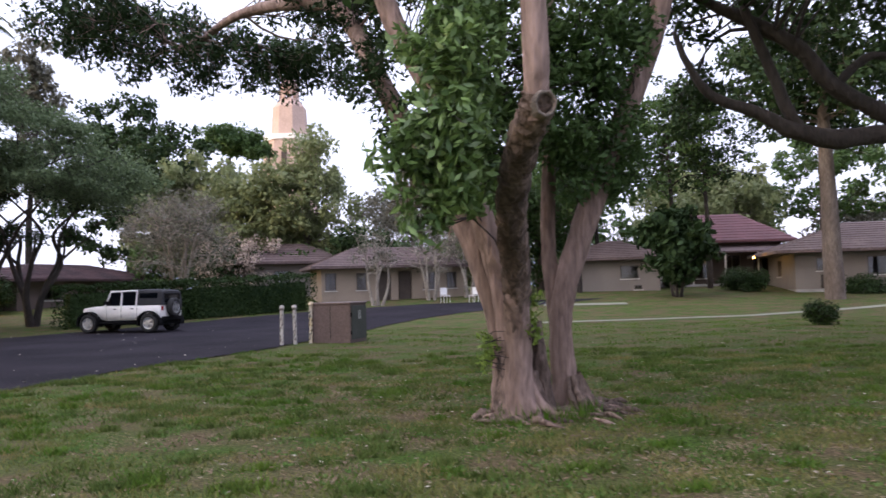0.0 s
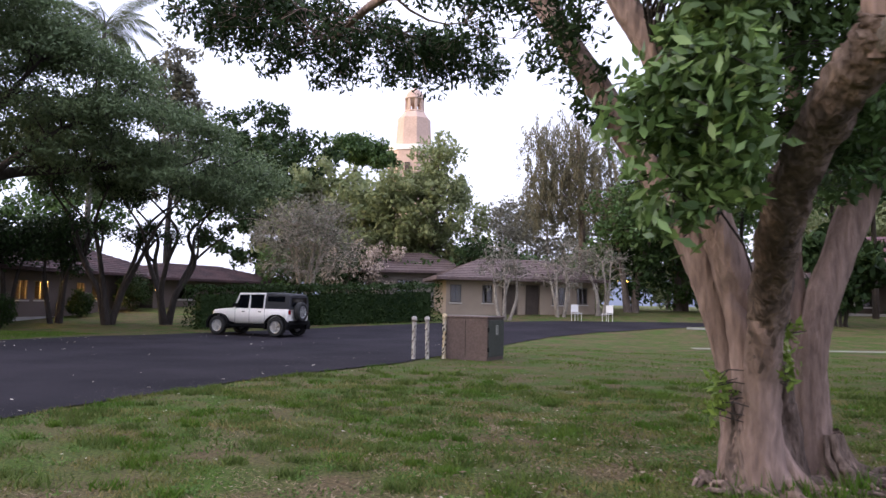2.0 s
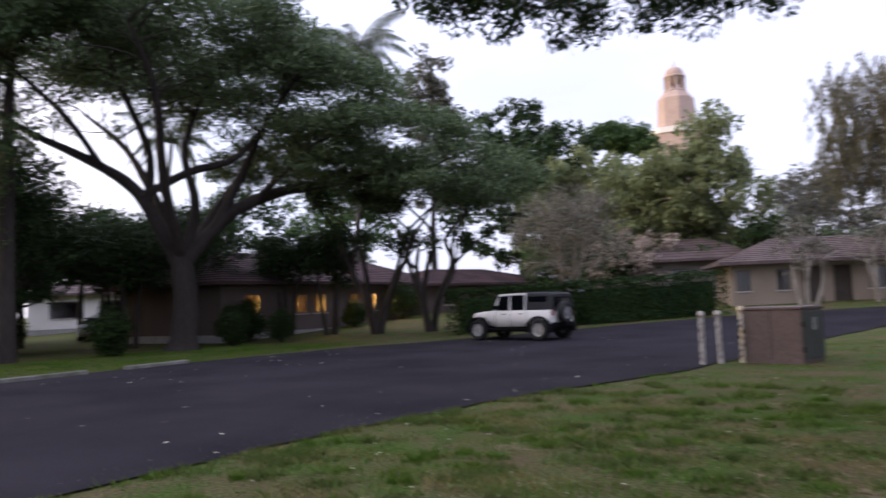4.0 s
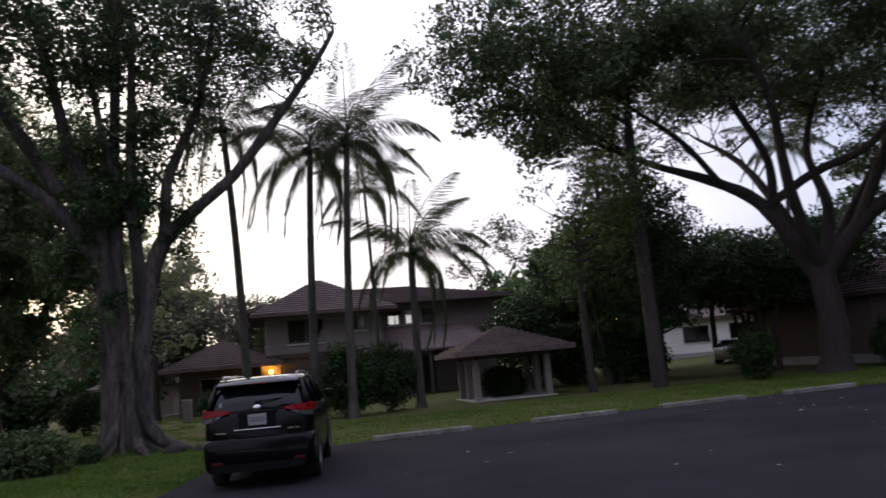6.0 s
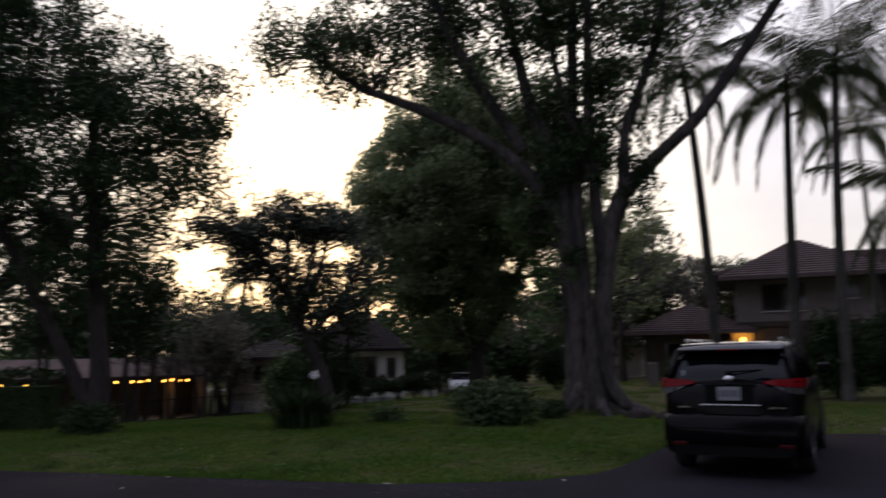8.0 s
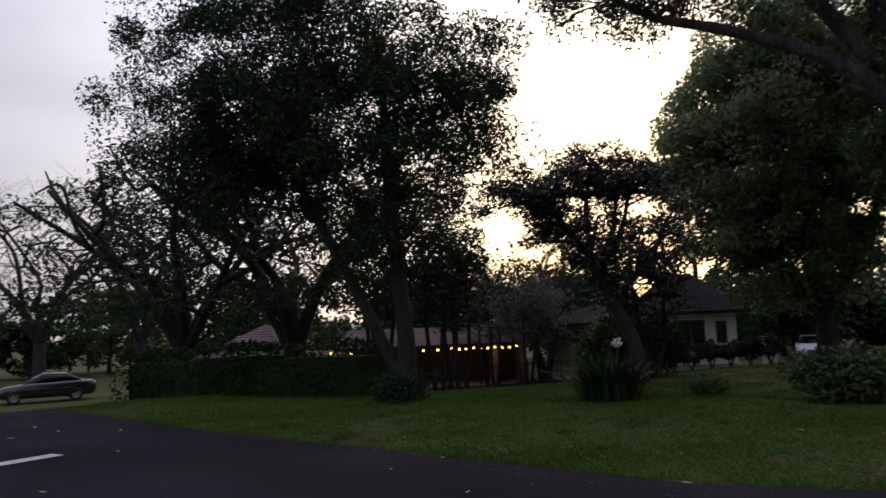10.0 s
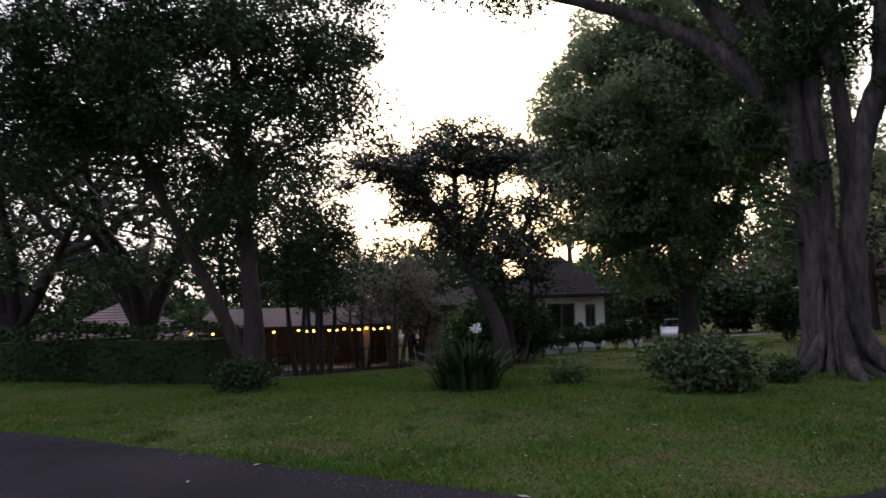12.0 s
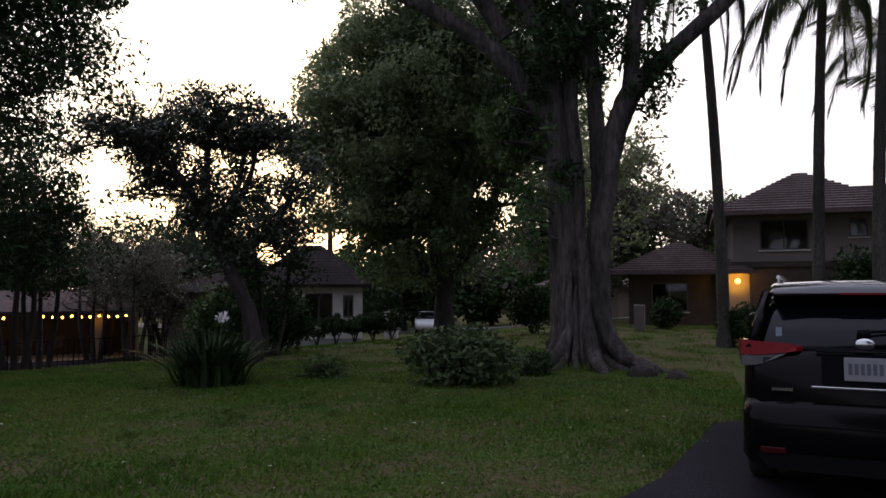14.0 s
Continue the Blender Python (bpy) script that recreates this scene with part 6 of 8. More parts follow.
for k in range(26):
    a = radians(95 + 100 * (k / 25) + 1.5 * math.sin(k * 7.1))
    d = 78 + 9 * math.sin(k * 3.7)
    t_round("tree", -15 - d * math.sin(a), d * math.cos(a) * 0.95, "low dusky tree along the far gardens", 130 + k, 5.5 + 1.6 * math.sin(k * 2.3), 9, (M_LEAF_DARK, M_LEAF, M_LEAF_GREY)[k % 3], M_BARK_DARK, 0.05, 60, 80, 0.42, 0.2)
for k in range(10):
    x = -26 + 3.4 * k
    t_round("garden_tree", x, 57 + 3 * math.sin(k * 2.1), "leafy garden tree beyond the hedge", 160 + k, 4.4 + 0.8 * math.sin(k * 1.7), 5, (M_LEAF, M_LEAF_OLIVE, M_LEAF_DARK)[k % 3], M_BARK, 0.05, 60, 80, 0.28, 0.15)
t_round("blossom_shrub", -18.2, 53.5, "pale dry blossoming shrub beyond the hedge", 172, 4.6, 6.0, M_BLOSSOM, M_BARK, 0.1, 80, 90, 0.16, 0.1, (0.4, 0.7), stems=4)


# ---- palms ----
def frond_mesh(length, droop, seed):
    rng = np.random.default_rng(seed)
    n = 26
    hang = rng.uniform(0.8, 1.25)
    s = np.linspace(0, 1, n)
    x = length * (s - 0.16 * droop * s ** 2)
    z = length * (0.28 * s - (0.25 + 0.55 * droop) * s ** 2.2)
    pts = np.stack([x, np.zeros(n), z], 1)
    v, f, k = [], [], 0
    for i in range(2, n):
        for j in range(3):
            u = min(n - 1.001, i + j / 3 - 0.5)
            i0 = int(u)
            p = pts[i0] + (pts[min(n - 1, i0 + 1)] - pts[i0]) * (u - i0)
            ln = length * 0.29 * math.sin(math.pi * min(1, 0.12 + 0.88 * u / n)) ** 0.6 + 0.12
            for sd in (-1, 1):
                fall = min(1.52, rng.uniform(0.6, 1.2) * (0.6 + droop) * hang)
                tip = p + np.array([0.42 * ln, sd * ln * 0.75 * math.cos(fall), -ln * math.sin(fall)])
                mid = p + (tip - p) * 0.5 + np.array([0, 0, 0.05 * ln])
                w = np.array([0.0095, 0, 0.003])
                v += [p - w, mid - w * 1.2, tip, mid + w * 1.2]
                f.append((k, k + 1, k + 2, k + 3))
                k += 4
    for i in range(n - 1):
        r = 0.03 * (1 - i / n) + 0.006
        a, b = pts[i], pts[i + 1]
        v += [a + [0, r, 0], a - [0, r, 0], b - [0, r, 0], b + [0, r, 0], a + [0, 0, r * 1.2], b + [0, 0, r * 1.2]]
        f += [(k, k + 1, k + 2, k + 3), (k, k + 3, k + 5, k + 4), (k + 1, k + 4, k + 5, k + 2)]
        k += 6
    me = bpy.data.meshes.new("frond")
    me.from_pydata([tuple(q) for q in v], [], f)
    me.materials.append(M_PALM)
    return me


FRONDS = [frond_mesh(3.5, d, 90 + k) for k, d in enumerate((0.4, 0.6, 0.8, 1.05, 1.35, 1.6))]


def palm(x, y, h, lean, seed, label, size=1.0, count=17, r=0.15):
    rng = random.Random(seed)
    root = empty("coconut_palm", x, y, gz(x, y))
    tagged(root, label, "palm tree", "coconut palms")
    t = Tubes()
    n = 34
    s = np.linspace(0, 1, n)[:, None]
    pts = np.array([[0, 0, -0.1]]) * (1 - s) + np.array([[lean[0], lean[1], h]]) * s + np.array([[lean[0], lean[1], 0]]) * (s ** 2 - s) * 0.9
    rad = np.interp(s[:, 0], [0, 0.06, 0.3, 1], [r * 1.7, r * 1.15, r, r * 0.75]) * (1 + 0.05 * (np.arange(n) % 2))
    t.add(pts, rad, 9, 0.03)
    t.make("trunk", M_BARK_PALM, root)
    for k in range(count):
        a = 360 * k / count * 2.4 + rng.uniform(-14, 14)
        tilt = -66 + 112 * (k / count) ** 1.15 + rng.uniform(-9, 9)
        fr = link("frond", FRONDS[min(5, int(6 * k / count))], None, root)
        fr.matrix_local = pose(lean[0], lean[1], h - 0.05 + rng.uniform(-0.1, 0.1), 0, 0, a) @ pose(0, 0, 0, 0, tilt * 0.8, 0) @ Matrix.Diagonal((size * rng.uniform(0.85, 1.08), size, size, 1))
    bm = bmesh.new()
    for k in range(7):
        a = rng.uniform(0, 6.28)
        bmesh.ops.create_icosphere(bm, subdivisions=2, radius=0.13, matrix=Matrix.Translation((lean[0] + 0.22 * math.cos(a), lean[1] + 0.22 * math.sin(a), h - 0.25 - rng.uniform(0, 0.2))))
    part("coconuts", bm, M_LEAF_DARK, root, "", True)
    return root


palm(-33.0, 4.65, 11.3, (0.0, -0.5), 1, "tall leaning coconut palm on the lawn")
palm(-32.6, 7.0, 10.3, (0.0, 0.35), 2, "tall straight coconut palm on the lawn")
palm(-31.6, 8.2, 10.3, (0.0, 0.45), 3, "tall straight coconut palm by round shrubs", 1.1)
palm(-33.6, 11.05, 6.4, (0.0, 0.1), 4, "short coconut palm with a full crown", 1.0, 20, 0.16)
palm(-40.0, 10.6, 10.5, (0.3, -0.2), 5, "slim coconut palm near the villa", 0.9, 15, 0.1)
palm(-37.0, 48.6, 20.4, (0.3, 0.6), 6, "very tall coconut palm over the rain tree", 1.2, 20, 0.2)
palm(-55.0, -29.0, 9.0, (0.4, 0.3), 7, "distant palm against the glow", 0.9, 14)
palm(-43.0, 24.0, 11.5, (0.2, 1.0), 8, "slim palm among dark trees", 0.9, 14, 0.12)
palm(-39, 33, 12.0, (0.3, 0.5), 9, "palm beyond the rain tree", 0.9, 14, 0.13)

# ---- hedges and bushes ----
hedge_mesh("hedge", [(-20.4, 34.9), (-16.3, 38.6), (-10.8, 42.6)], 1.6, 1.95, 75, 0.17, M_HEDGE, "clipped dark green hedge beside the parked car")
hedge_mesh("hedge", [(-20.6, -10.4), (-19.6, -14.0), (-18.3, -18.6)], 1.3, 1.3, 90, 0.13, M_HEDGE, "clipped dark hedge along the lawn")


def leggy_hedge(a, b, count):
    """Clipped leaf pads on bare stems, with the wall showing between the stems."""
    x0, y0 = a
    t = Tree("hedge", x0, y0, "clipped leggy hedge on bare stems beside the cottage", 66, "hedge", M_BARK_DARK, M_HEDGE)
    ells = []
    for k in range(count):
        q = k / (count - 1)
        x, y = (b[0] - a[0]) * q, (b[1] - a[1]) * q
        g = gz(x0 + x, y0 + y) - gz(x0, y0)
        for j in range(3):
            w = 6.28 * (j + 0.3 * k) / 3
            t.stem([(x, y, g - 0.05), (x + 0.12 * math.cos(w), y + 0.12 * math.sin(w), g + 0.3), (x + 0.3 * math.cos(w), y + 0.3 * math.sin(w), g + 0.65)], [0.035, 0.025, 0.015], 6, 0.05, 3)
        ells.append((x, y, g + 0.76 + 0.05 * math.sin(2.3 * k), 0.62, 0.62, 0.42))
    t.crown(ells, 40 * count, 70, 0.085, (0.12, 0.22), 0.0, 0.8, 0.5, -0.8, 0.2, 2, 0.01, 0.0)
    return t.done()


leggy_hedge((-37.3, -11.9), (-39.7, -8.0), 7)
bush("shrub", -32.8, 8.1, 2.3, 2.1, 2.55, "big round dark shrub among the palms", M_LEAF_DARK, 0.15, 120, 90, 3)
bush("shrub", -33.3, 9.75, 2.1, 2.1, 2.5, "big round dark shrub among the palms", M_LEAF_DARK, 0.15, 120, 90, 4)
bush("shrub", -35.0, 14.95, 1.6, 2.0, 1.25, "clipped dark shrub inside the open shelter", M_HEDGE, 0.14, 110, 80, 5)
for k, (x, y, w, h) in enumerate(((-30.4, 31.2, 1.8, 2.0), (-30.3, 39.5, 1.4, 1.5), (-30.2, 44.3, 2.2, 2.3), (-29.6, 29.4, 1.4, 1.9))):
    bush("shrub", x, y, w, w, h, "dark shrub against the bungalow wall", M_HEDGE, 0.15, 70, 70, 310 + k)
bush("shrub", -29.0, 22.6, 1.7, 1.7, 1.9, "clipped dark bush on the grass by the road", M_HEDGE, 0.14, 70, 80, 6)
bush("shrub", -28.5, 28.5, 1.1, 1.1, 1.5, "upright dark bush near the rain tree", M_HEDGE, 0.13, 50, 70, 7)
bush("shrub", -28.0, 31.0, 1.3, 1.2, 1.5, "upright dark bush near the rain tree", M_HEDGE, 0.13, 50, 70, 8)
bush("shrub", -22.9, 0.0, 1.7, 2.4, 0.95, "low dark green shrub on the lawn", M_LEAF_MID, 0.13, 70, 60, 9)
bush("shrub", -24.6, 1.0, 0.7, 0.7, 0.4, "small dark reddish shrub by the big tree", M_LEAF_DARK, 0.1, 26, 40, 10)
bush("shrub", -38.4, -1.8, 2.0, 2.0, 1.5, "round clipped bush on a short stem", M_HEDGE, 0.13, 80, 80, 11, lift=0.15)
bush("shrub", -29.2, -9.2, 2.0, 2.0, 2.0, "yellow-green bush by the fence", M_LEAF, 0.14, 80, 80, 12)
bush("shrub", -30.6, -8.0, 2.2, 2.0, 2.0, "dark flowering bush beside the cottage", M_LEAF_DARK, 0.14, 90, 80, 13)
bush("shrub", -28.4, -7.4, 1.6, 1.5, 1.5, "dark flowering bush beside the cottage", M_LEAF_DARK, 0.14, 60, 70, 14)
bush("shrub", -19.6, -8.1, 1.4, 1.4, 0.55, "low ivy at the foot of a tree", M_LEAF_DARK, 0.1, 40, 50, 15)
bush("shrub", -23.1, -2.7, 1.2, 1.2, 0.25, "low sprawling weeds on the lawn", M_LEAF, 0.1, 30, 30, 16)
bush("shrub", 11.1, 25.9, 1.2, 1.2, 0.8, "small round dark bush on the lawn", M_HEDGE, 0.11, 50, 60, 17)
bush("shrub", -22.4, -10.5, 0.5, 0.5, 0.35, "small dark plant on the lawn", M_LEAF_DARK, 0.1, 16, 30, 18)
bush("shrub", -33.2, 5.3, 1.6, 1.6, 1.1, "dark bush at the foot of a palm", M_LEAF_DARK, 0.15, 50, 60, 19)
bush("shrub", 16.0, 49.0, 2.2, 1.8, 1.4, "dark garden bush beside the bungalow", M_LEAF_DARK, 0.16, 60, 60, 20)
bush("shrub", 22.0, 44.2, 3.0, 1.6, 0.8, "low garden bush beside the bungalow", M_LEAF_DARK, 0.16, 60, 60, 21)
for k, (x, y, w, h) in enumerate(((13.4, 53.4, 1.6, 1.0), (20.9, 53.2, 1.8, 1.2), (22.6, 54.9, 2.0, 1.6), (25.5, 43.4, 2.0, 1.2), (28.0, 42.9, 2.4, 1.3), (16.6, 47.4, 1.8, 1.3))):
    bush("shrub", x, y, w, w, h, "dark garden shrub before the veranda", M_LEAF_DARK, 0.2, 60, 60, 250 + k)
bush("shrub", -42.5, 2.8, 1.4, 1.4, 1.2, "dark bush near the carport wing", M_LEAF_DARK, 0.15, 50, 60, 22)


def strap_plant(x, y, w, h, seed):
    """A clump of arching strap leaves with a white flower head."""
    root = empty("strap_leaf_plant", x, y, gz(x, y))
    tagged(root, "clump of strappy dark leaves with a white flower", "plant")
    rng = np.random.default_rng(seed)
    v, f, k = [], [], 0
    for _ in range(330):
        a = rng.uniform(0, 6.28)
        c = np.array([math.cos(a), math.sin(a), 0])
        o = c * rng.uniform(0, w * 0.22) + np.array([rng.normal() * 0.1, rng.normal() * 0.1, 0])
        ln, out = h * rng.uniform(0.7, 1.2), rng.uniform(0.15, 1.05)
        sd = np.array([-c[1], c[0], 0]) * rng.uniform(0.018, 0.034)
        pts = [o + c * ln * out * s ** 1.6 + np.array([0, 0, ln * (s - 0.42 * out * s ** 2.5)]) for s in (0, 0.35, 0.7, 1.0)]
        for p, q, wa, wb in zip(pts[:-1], pts[1:], (1, 1, 0.8), (1, 0.8, 0.1)):
            v += [p - sd * wa, p + sd * wa, q + sd * wb, q - sd * wb]
            f.append((k, k + 1, k + 2, k + 3))
            k += 4
    raw("strap_leaves", v, f, M_LEAF_DARK, root)
    st = Tubes()
    st.add([(0.25, 0.3, 0), (0.3, 0.38, 0.6), (0.36, 0.46, 1.12)], [0.014, 0.012, 0.01], 6)
    stalk = st.make("flower_stalk", M_LEAF, root)
    fl = leaves(np.array([[0.36, 0.46, 1.16]]), np.array([0.1]), 60, 0.09, 0.0, 1.0, 0.35, rng, 0.2)
    raw("flower_head", fl[0], fl[1], mat("white_petal", (0.75, 0.72, 0.70), 0.7, 0.05, 60, 9, 0), stalk, "white flower head")


strap_plant(-21.4, -3.9, 2.2, 0.95, 5)


# ---- grass, litter ----
def on_road(x, y):
    return np.interp(y, ROAD_Y, ROAD_W) - 0.02 < x < np.interp(y, ROAD_Y, ROAD_E) + 0.02


def grass(name, x0, x1, y0, y1, count, h, label, seed, taper=None, material=None, worn=0.8):
    rng = np.random.default_rng(seed)
    x, y = rng.uniform(x0, x1, count), rng.uniform(y0, y1, count)
    w, e = np.interp(y, ROAD_Y, ROAD_W), np.interp(y, ROAD_Y, ROAD_E)
    edge = np.minimum(np.abs(x - w), np.abs(x - e))
    keep = ~((x > w + 0.03) & (x < e - 0.03))
    f = np.random.default_rng(77)
    tuft = sum(np.sin(x * a * np.cos(b) + y * a * np.sin(b) + c) for a, b, c in zip(f.uniform(1.5, 7, 9), f.uniform(0, 6.28, 9), f.uniform(0, 6.28, 9))) / 3
    keep &= rng.uniform(size=count) < np.clip(1.05 - worn + worn * tuft, 0.06, 1)
    if taper is not None:
        cx, cy, rr = taper
        keep &= rng.uniform(size=count) < np.exp(-((x - cx) ** 2 + (y - cy) ** 2) / rr ** 2) + 0.08
    x, y, edge = x[keep], y[keep], edge[keep]
    n = len(x)
    z = np.array([gz(a, b) for a, b in zip(x, y)])
    patch = 0.75 + 0.35 * np.sin(x * 0.9 + 1.3 * np.sin(y * 0.7)) * np.sin(y * 0.8 + np.sin(x * 0.5))
    hh = h * rng.uniform(0.45, 1.25, n) * patch * np.where(edge < 0.3, 1.5, 1.0)
    a = rng.uniform(0, 6.28, n)
    wd = rng.uniform(0.006, 0.014, n)
    lean = rng.normal(size=(n, 2)) * 0.6 * hh[:, None]
    p = np.stack([x, y, z - 0.003], 1)
    s = np.stack([np.cos(a) * wd, np.sin(a) * wd, np.zeros(n)], 1)
    tip = p + np.stack([lean[:, 0], lean[:, 1], hh], 1)
    v = np.stack([p - s, p + s, tip], 1).reshape(-1, 3)
    ob = raw(name, v, None, material or M_BLADE, None, "", False, np.arange(3 * n).reshape(-1, 3))
    return tagged(ob, label, "grass", "", "stuff")


grass("grass_blades", -9.5, 7.0, -3.0, 16.0, 310000, 0.055, "short green grass blades of the near lawn", 1)
grass("grass_blades", -26.0, -14.5, -10.0, 4.5, 190000, 0.055, "short green grass blades of the west lawn", 2, None, M_BLADE_LUSH, 0.2)
grass("grass_blades", -21.0, -14.4, -26.0, -10.0, 60000, 0.06, "short green grass blades by the hedge", 14, None, M_BLADE_LUSH, 0.2)
grass("grass_blades", -30.0, -22.0, 5.0, 30.0, 60000, 0.07, "short green grass blades of the verge", 15, None, M_BLADE_LUSH, 0.2)
grass("grass_blades", -46.0, -26.0, -12.0, 6.0, 80000, 0.10, "dark green grass blades of the far west lawn", 16, None, M_BLADE_LUSH)
# the far lawn's shade is put into the colour: darker blades than nearby
grass("grass_blades", -9.5, 16.0, 16.0, 30.0, 70000, 0.07, "short grass blades of the far lawn, darkened for its shade", 3, None, M_BLADE_LUSH)


def litter(name, x0, x1, y0, y1, count, size, material, label, seed, road=None, lift=0.02):
    rng = np.random.default_rng(seed)
    x, y = rng.uniform(x0, x1, count), rng.uniform(y0, y1, count)
    w, e = np.interp(y, ROAD_Y, ROAD_W), np.interp(y, ROAD_Y, ROAD_E)
    on = (x > w + 0.05) & (x < e - 0.05)
    keep = on if road else ~on
    if road:
        edge = np.minimum(np.abs(x - w), np.abs(x - e))
        keep &= rng.uniform(size=count) < 0.25 + 0.75 * np.exp(-edge / 1.2)
    x, y = x[keep], y[keep]
    c = np.stack([x, y, np.array([gz(a, b) for a, b in zip(x, y)]) + lift], 1)
    v, f = leaves(c, np.full(len(c), 0.001), 1, size, 0.0, 0.1, 0.5, rng)
    v = v.reshape(-1, 4, 3)
    v[:, :, 2] = c[:, None, 2] + (v[:, :, 2] - c[:, None, 2]) * 0.2 + 0.012
    ob = raw(name, v.reshape(-1, 3), f, material, None, "", False)
    return tagged(ob, label, "fallen leaves", "", "stuff")


def clover(name, x0, x1, y0, y1, count, label, seed):
    """Rounder, darker weed tufts that break up the mown grass."""
    rng = np.random.default_rng(seed)
    x, y = rng.uniform(x0, x1, count), rng.uniform(y0, y1, count)
    keep = np.array([not on_road(a, b) for a, b in zip(x, y)])
    x, y = x[keep], y[keep]
    c = np.stack([x, y, np.array([gz(a, b) for a, b in zip(x, y)]) + 0.02], 1)
    v, f = leaves(c, rng.uniform(0.08, 0.22, len(c)), 26, 0.035, -0.6, 0.16, 0.6, rng, 0.0)
    ob = raw(name, v, f, M_CLOVER, None, "", False)
    return tagged(ob, label, "weeds", "", "stuff")


def turf(name, x0, x1, y0, y1, patches, per, size, h, material, label, seed):
    """Loose patches of taller tufts or of dry straw in the mown grass."""
    rng = np.random.default_rng(seed)
    cx, cy = rng.uniform(x0, x1, patches), rng.uniform(y0, y1, patches)
    r = rng.uniform(size[0], size[1], patches)
    x = np.repeat(cx, per) + rng.normal(size=patches * per) * np.repeat(r, per)
    y = np.repeat(cy, per) + rng.normal(size=patches * per) * np.repeat(r, per) * 0.7
    w, e = np.interp(y, ROAD_Y, ROAD_W), np.interp(y, ROAD_Y, ROAD_E)
    keep = ~((x > w - 0.02) & (x < e + 0.02))
    x, y = x[keep], y[keep]
    n = len(x)
    p = np.stack([x, y, np.array([gz(a, b) for a, b in zip(x, y)]) - 0.003], 1)
    a = rng.uniform(0, 6.28, n)
    wd = rng.uniform(0.006, 0.013, n)
    sd = np.stack([np.cos(a) * wd, np.sin(a) * wd, np.zeros(n)], 1)
    hh = h * rng.uniform(0.4, 1.3, n)
    tip = p + np.stack([rng.normal(size=n) * 0.05, rng.normal(size=n) * 0.05, hh], 1)
    ob = raw(name, np.stack([p - sd, p + sd, tip], 1).reshape(-1, 3), None, material, None, "", False, np.arange(3 * n).reshape(-1, 3))
    return tagged(ob, label, "grass", "", "stuff")


M_STRAW = leaf_mat("dry_straw", (0.135, 0.100, 0.060), (0.290, 0.225, 0.150), 0.1, 0.9)
M_TUFT = leaf_mat("dark_tuft", (0.036, 0.070, 0.012), (0.110, 0.140, 0.034), 0.2, 0.8)
turf("grass_tufts", -9.4, 9, 2.6, 18, 420, 130, (0.06, 0.2), 0.085, M_TUFT, "darker taller grass tufts in the near lawn", 31)
turf("grass_tufts", -9.4, 9, 2.6, 18, 260, 110, (0.05, 0.16), 0.08, M_BLADE_LUSH, "yellow-green grass tufts in the near lawn", 32)
turf("dry_thatch", -6.5, 8, 2.6, 14, 170, 190, (0.12, 0.38), 0.02, M_STRAW, "dry brown straw patches in the near lawn", 33)
turf("grass_tufts", -26, -14.6, -10, 4.4, 150, 90, (0.06, 0.2), 0.085, M_TUFT, "darker taller grass tufts in the west lawn", 34)
turf("dry_thatch", -24, -14.7, -9, 3, 60, 120, (0.12, 0.4), 0.02, M_STRAW, "dry brown straw patches in the west lawn", 35)
M_CLOVER = leaf_mat("clover_leaf", (0.045, 0.105, 0.018), (0.115, 0.175, 0.045), 0.2, 0.7)
clover("clover_tufts", -9.3, 7, 2.8, 15, 1000, "small clover tufts in the near lawn", 21)
clover("clover_tufts", -24, -14.5, -9, 4, 700, "small clover tufts in the west lawn", 22)
M_LITTER = leaf_mat("dry_leaf", (0.22, 0.19, 0.14), (0.62, 0.58, 0.50), 0.1, 0.8)
M_LITTER_TAN = leaf_mat("tan_leaf", (0.13, 0.105, 0.075), (0.30, 0.26, 0.20), 0.1, 0.85)
M_GRIT = leaf_mat("road_grit", (0.10, 0.09, 0.075), (0.24, 0.22, 0.19), 0.1, 0.9)
M_LITTER_BROWN = leaf_mat("brown_leaf", (0.10, 0.065, 0.045), (0.22, 0.15, 0.10), 0.1, 0.8)
litter("fallen_leaves", -9.0, 10, 2.5, 24, 900, 0.06, M_LITTER, "pale dry leaves scattered over the lawn", 4)
litter("fallen_leaves", -4.5, 7, 2.8, 14, 2600, 0.065, M_LITTER_BROWN, "brown leaf litter over the near lawn", 15)
litter("fallen_leaves", -3, 4, 5.5, 12, 1000, 0.08, M_LITTER_BROWN, "brown leaf litter round the tree's foot", 5)
litter("fallen_leaves", -3.2, 5.5, 4.6, 11, 520, 0.075, M_LITTER_TAN, "tan dry leaves round the tree's foot", 25)
litter("fallen_leaves", -24, -4, -12, 32, 800, 0.11, M_LITTER, "pale leaves scattered on the asphalt", 6, True, 0.03)
litter("road_edge_debris", -15.0, -14.45, -14, 3.0, 2400, 0.022, M_GRIT, "pale grit and leaf bits along the road edge", 26, True, 0.028)
litter("road_edge_debris", -9.75, -8.2, 2, 22, 1500, 0.024, M_GRIT, "pale grit and leaf bits along the near road edge", 27, True, 0.028)
litter("fallen_leaves", -26, -14, -10, 4, 260, 0.055, M_LITTER, "pale leaves scattered over the west lawn", 7)


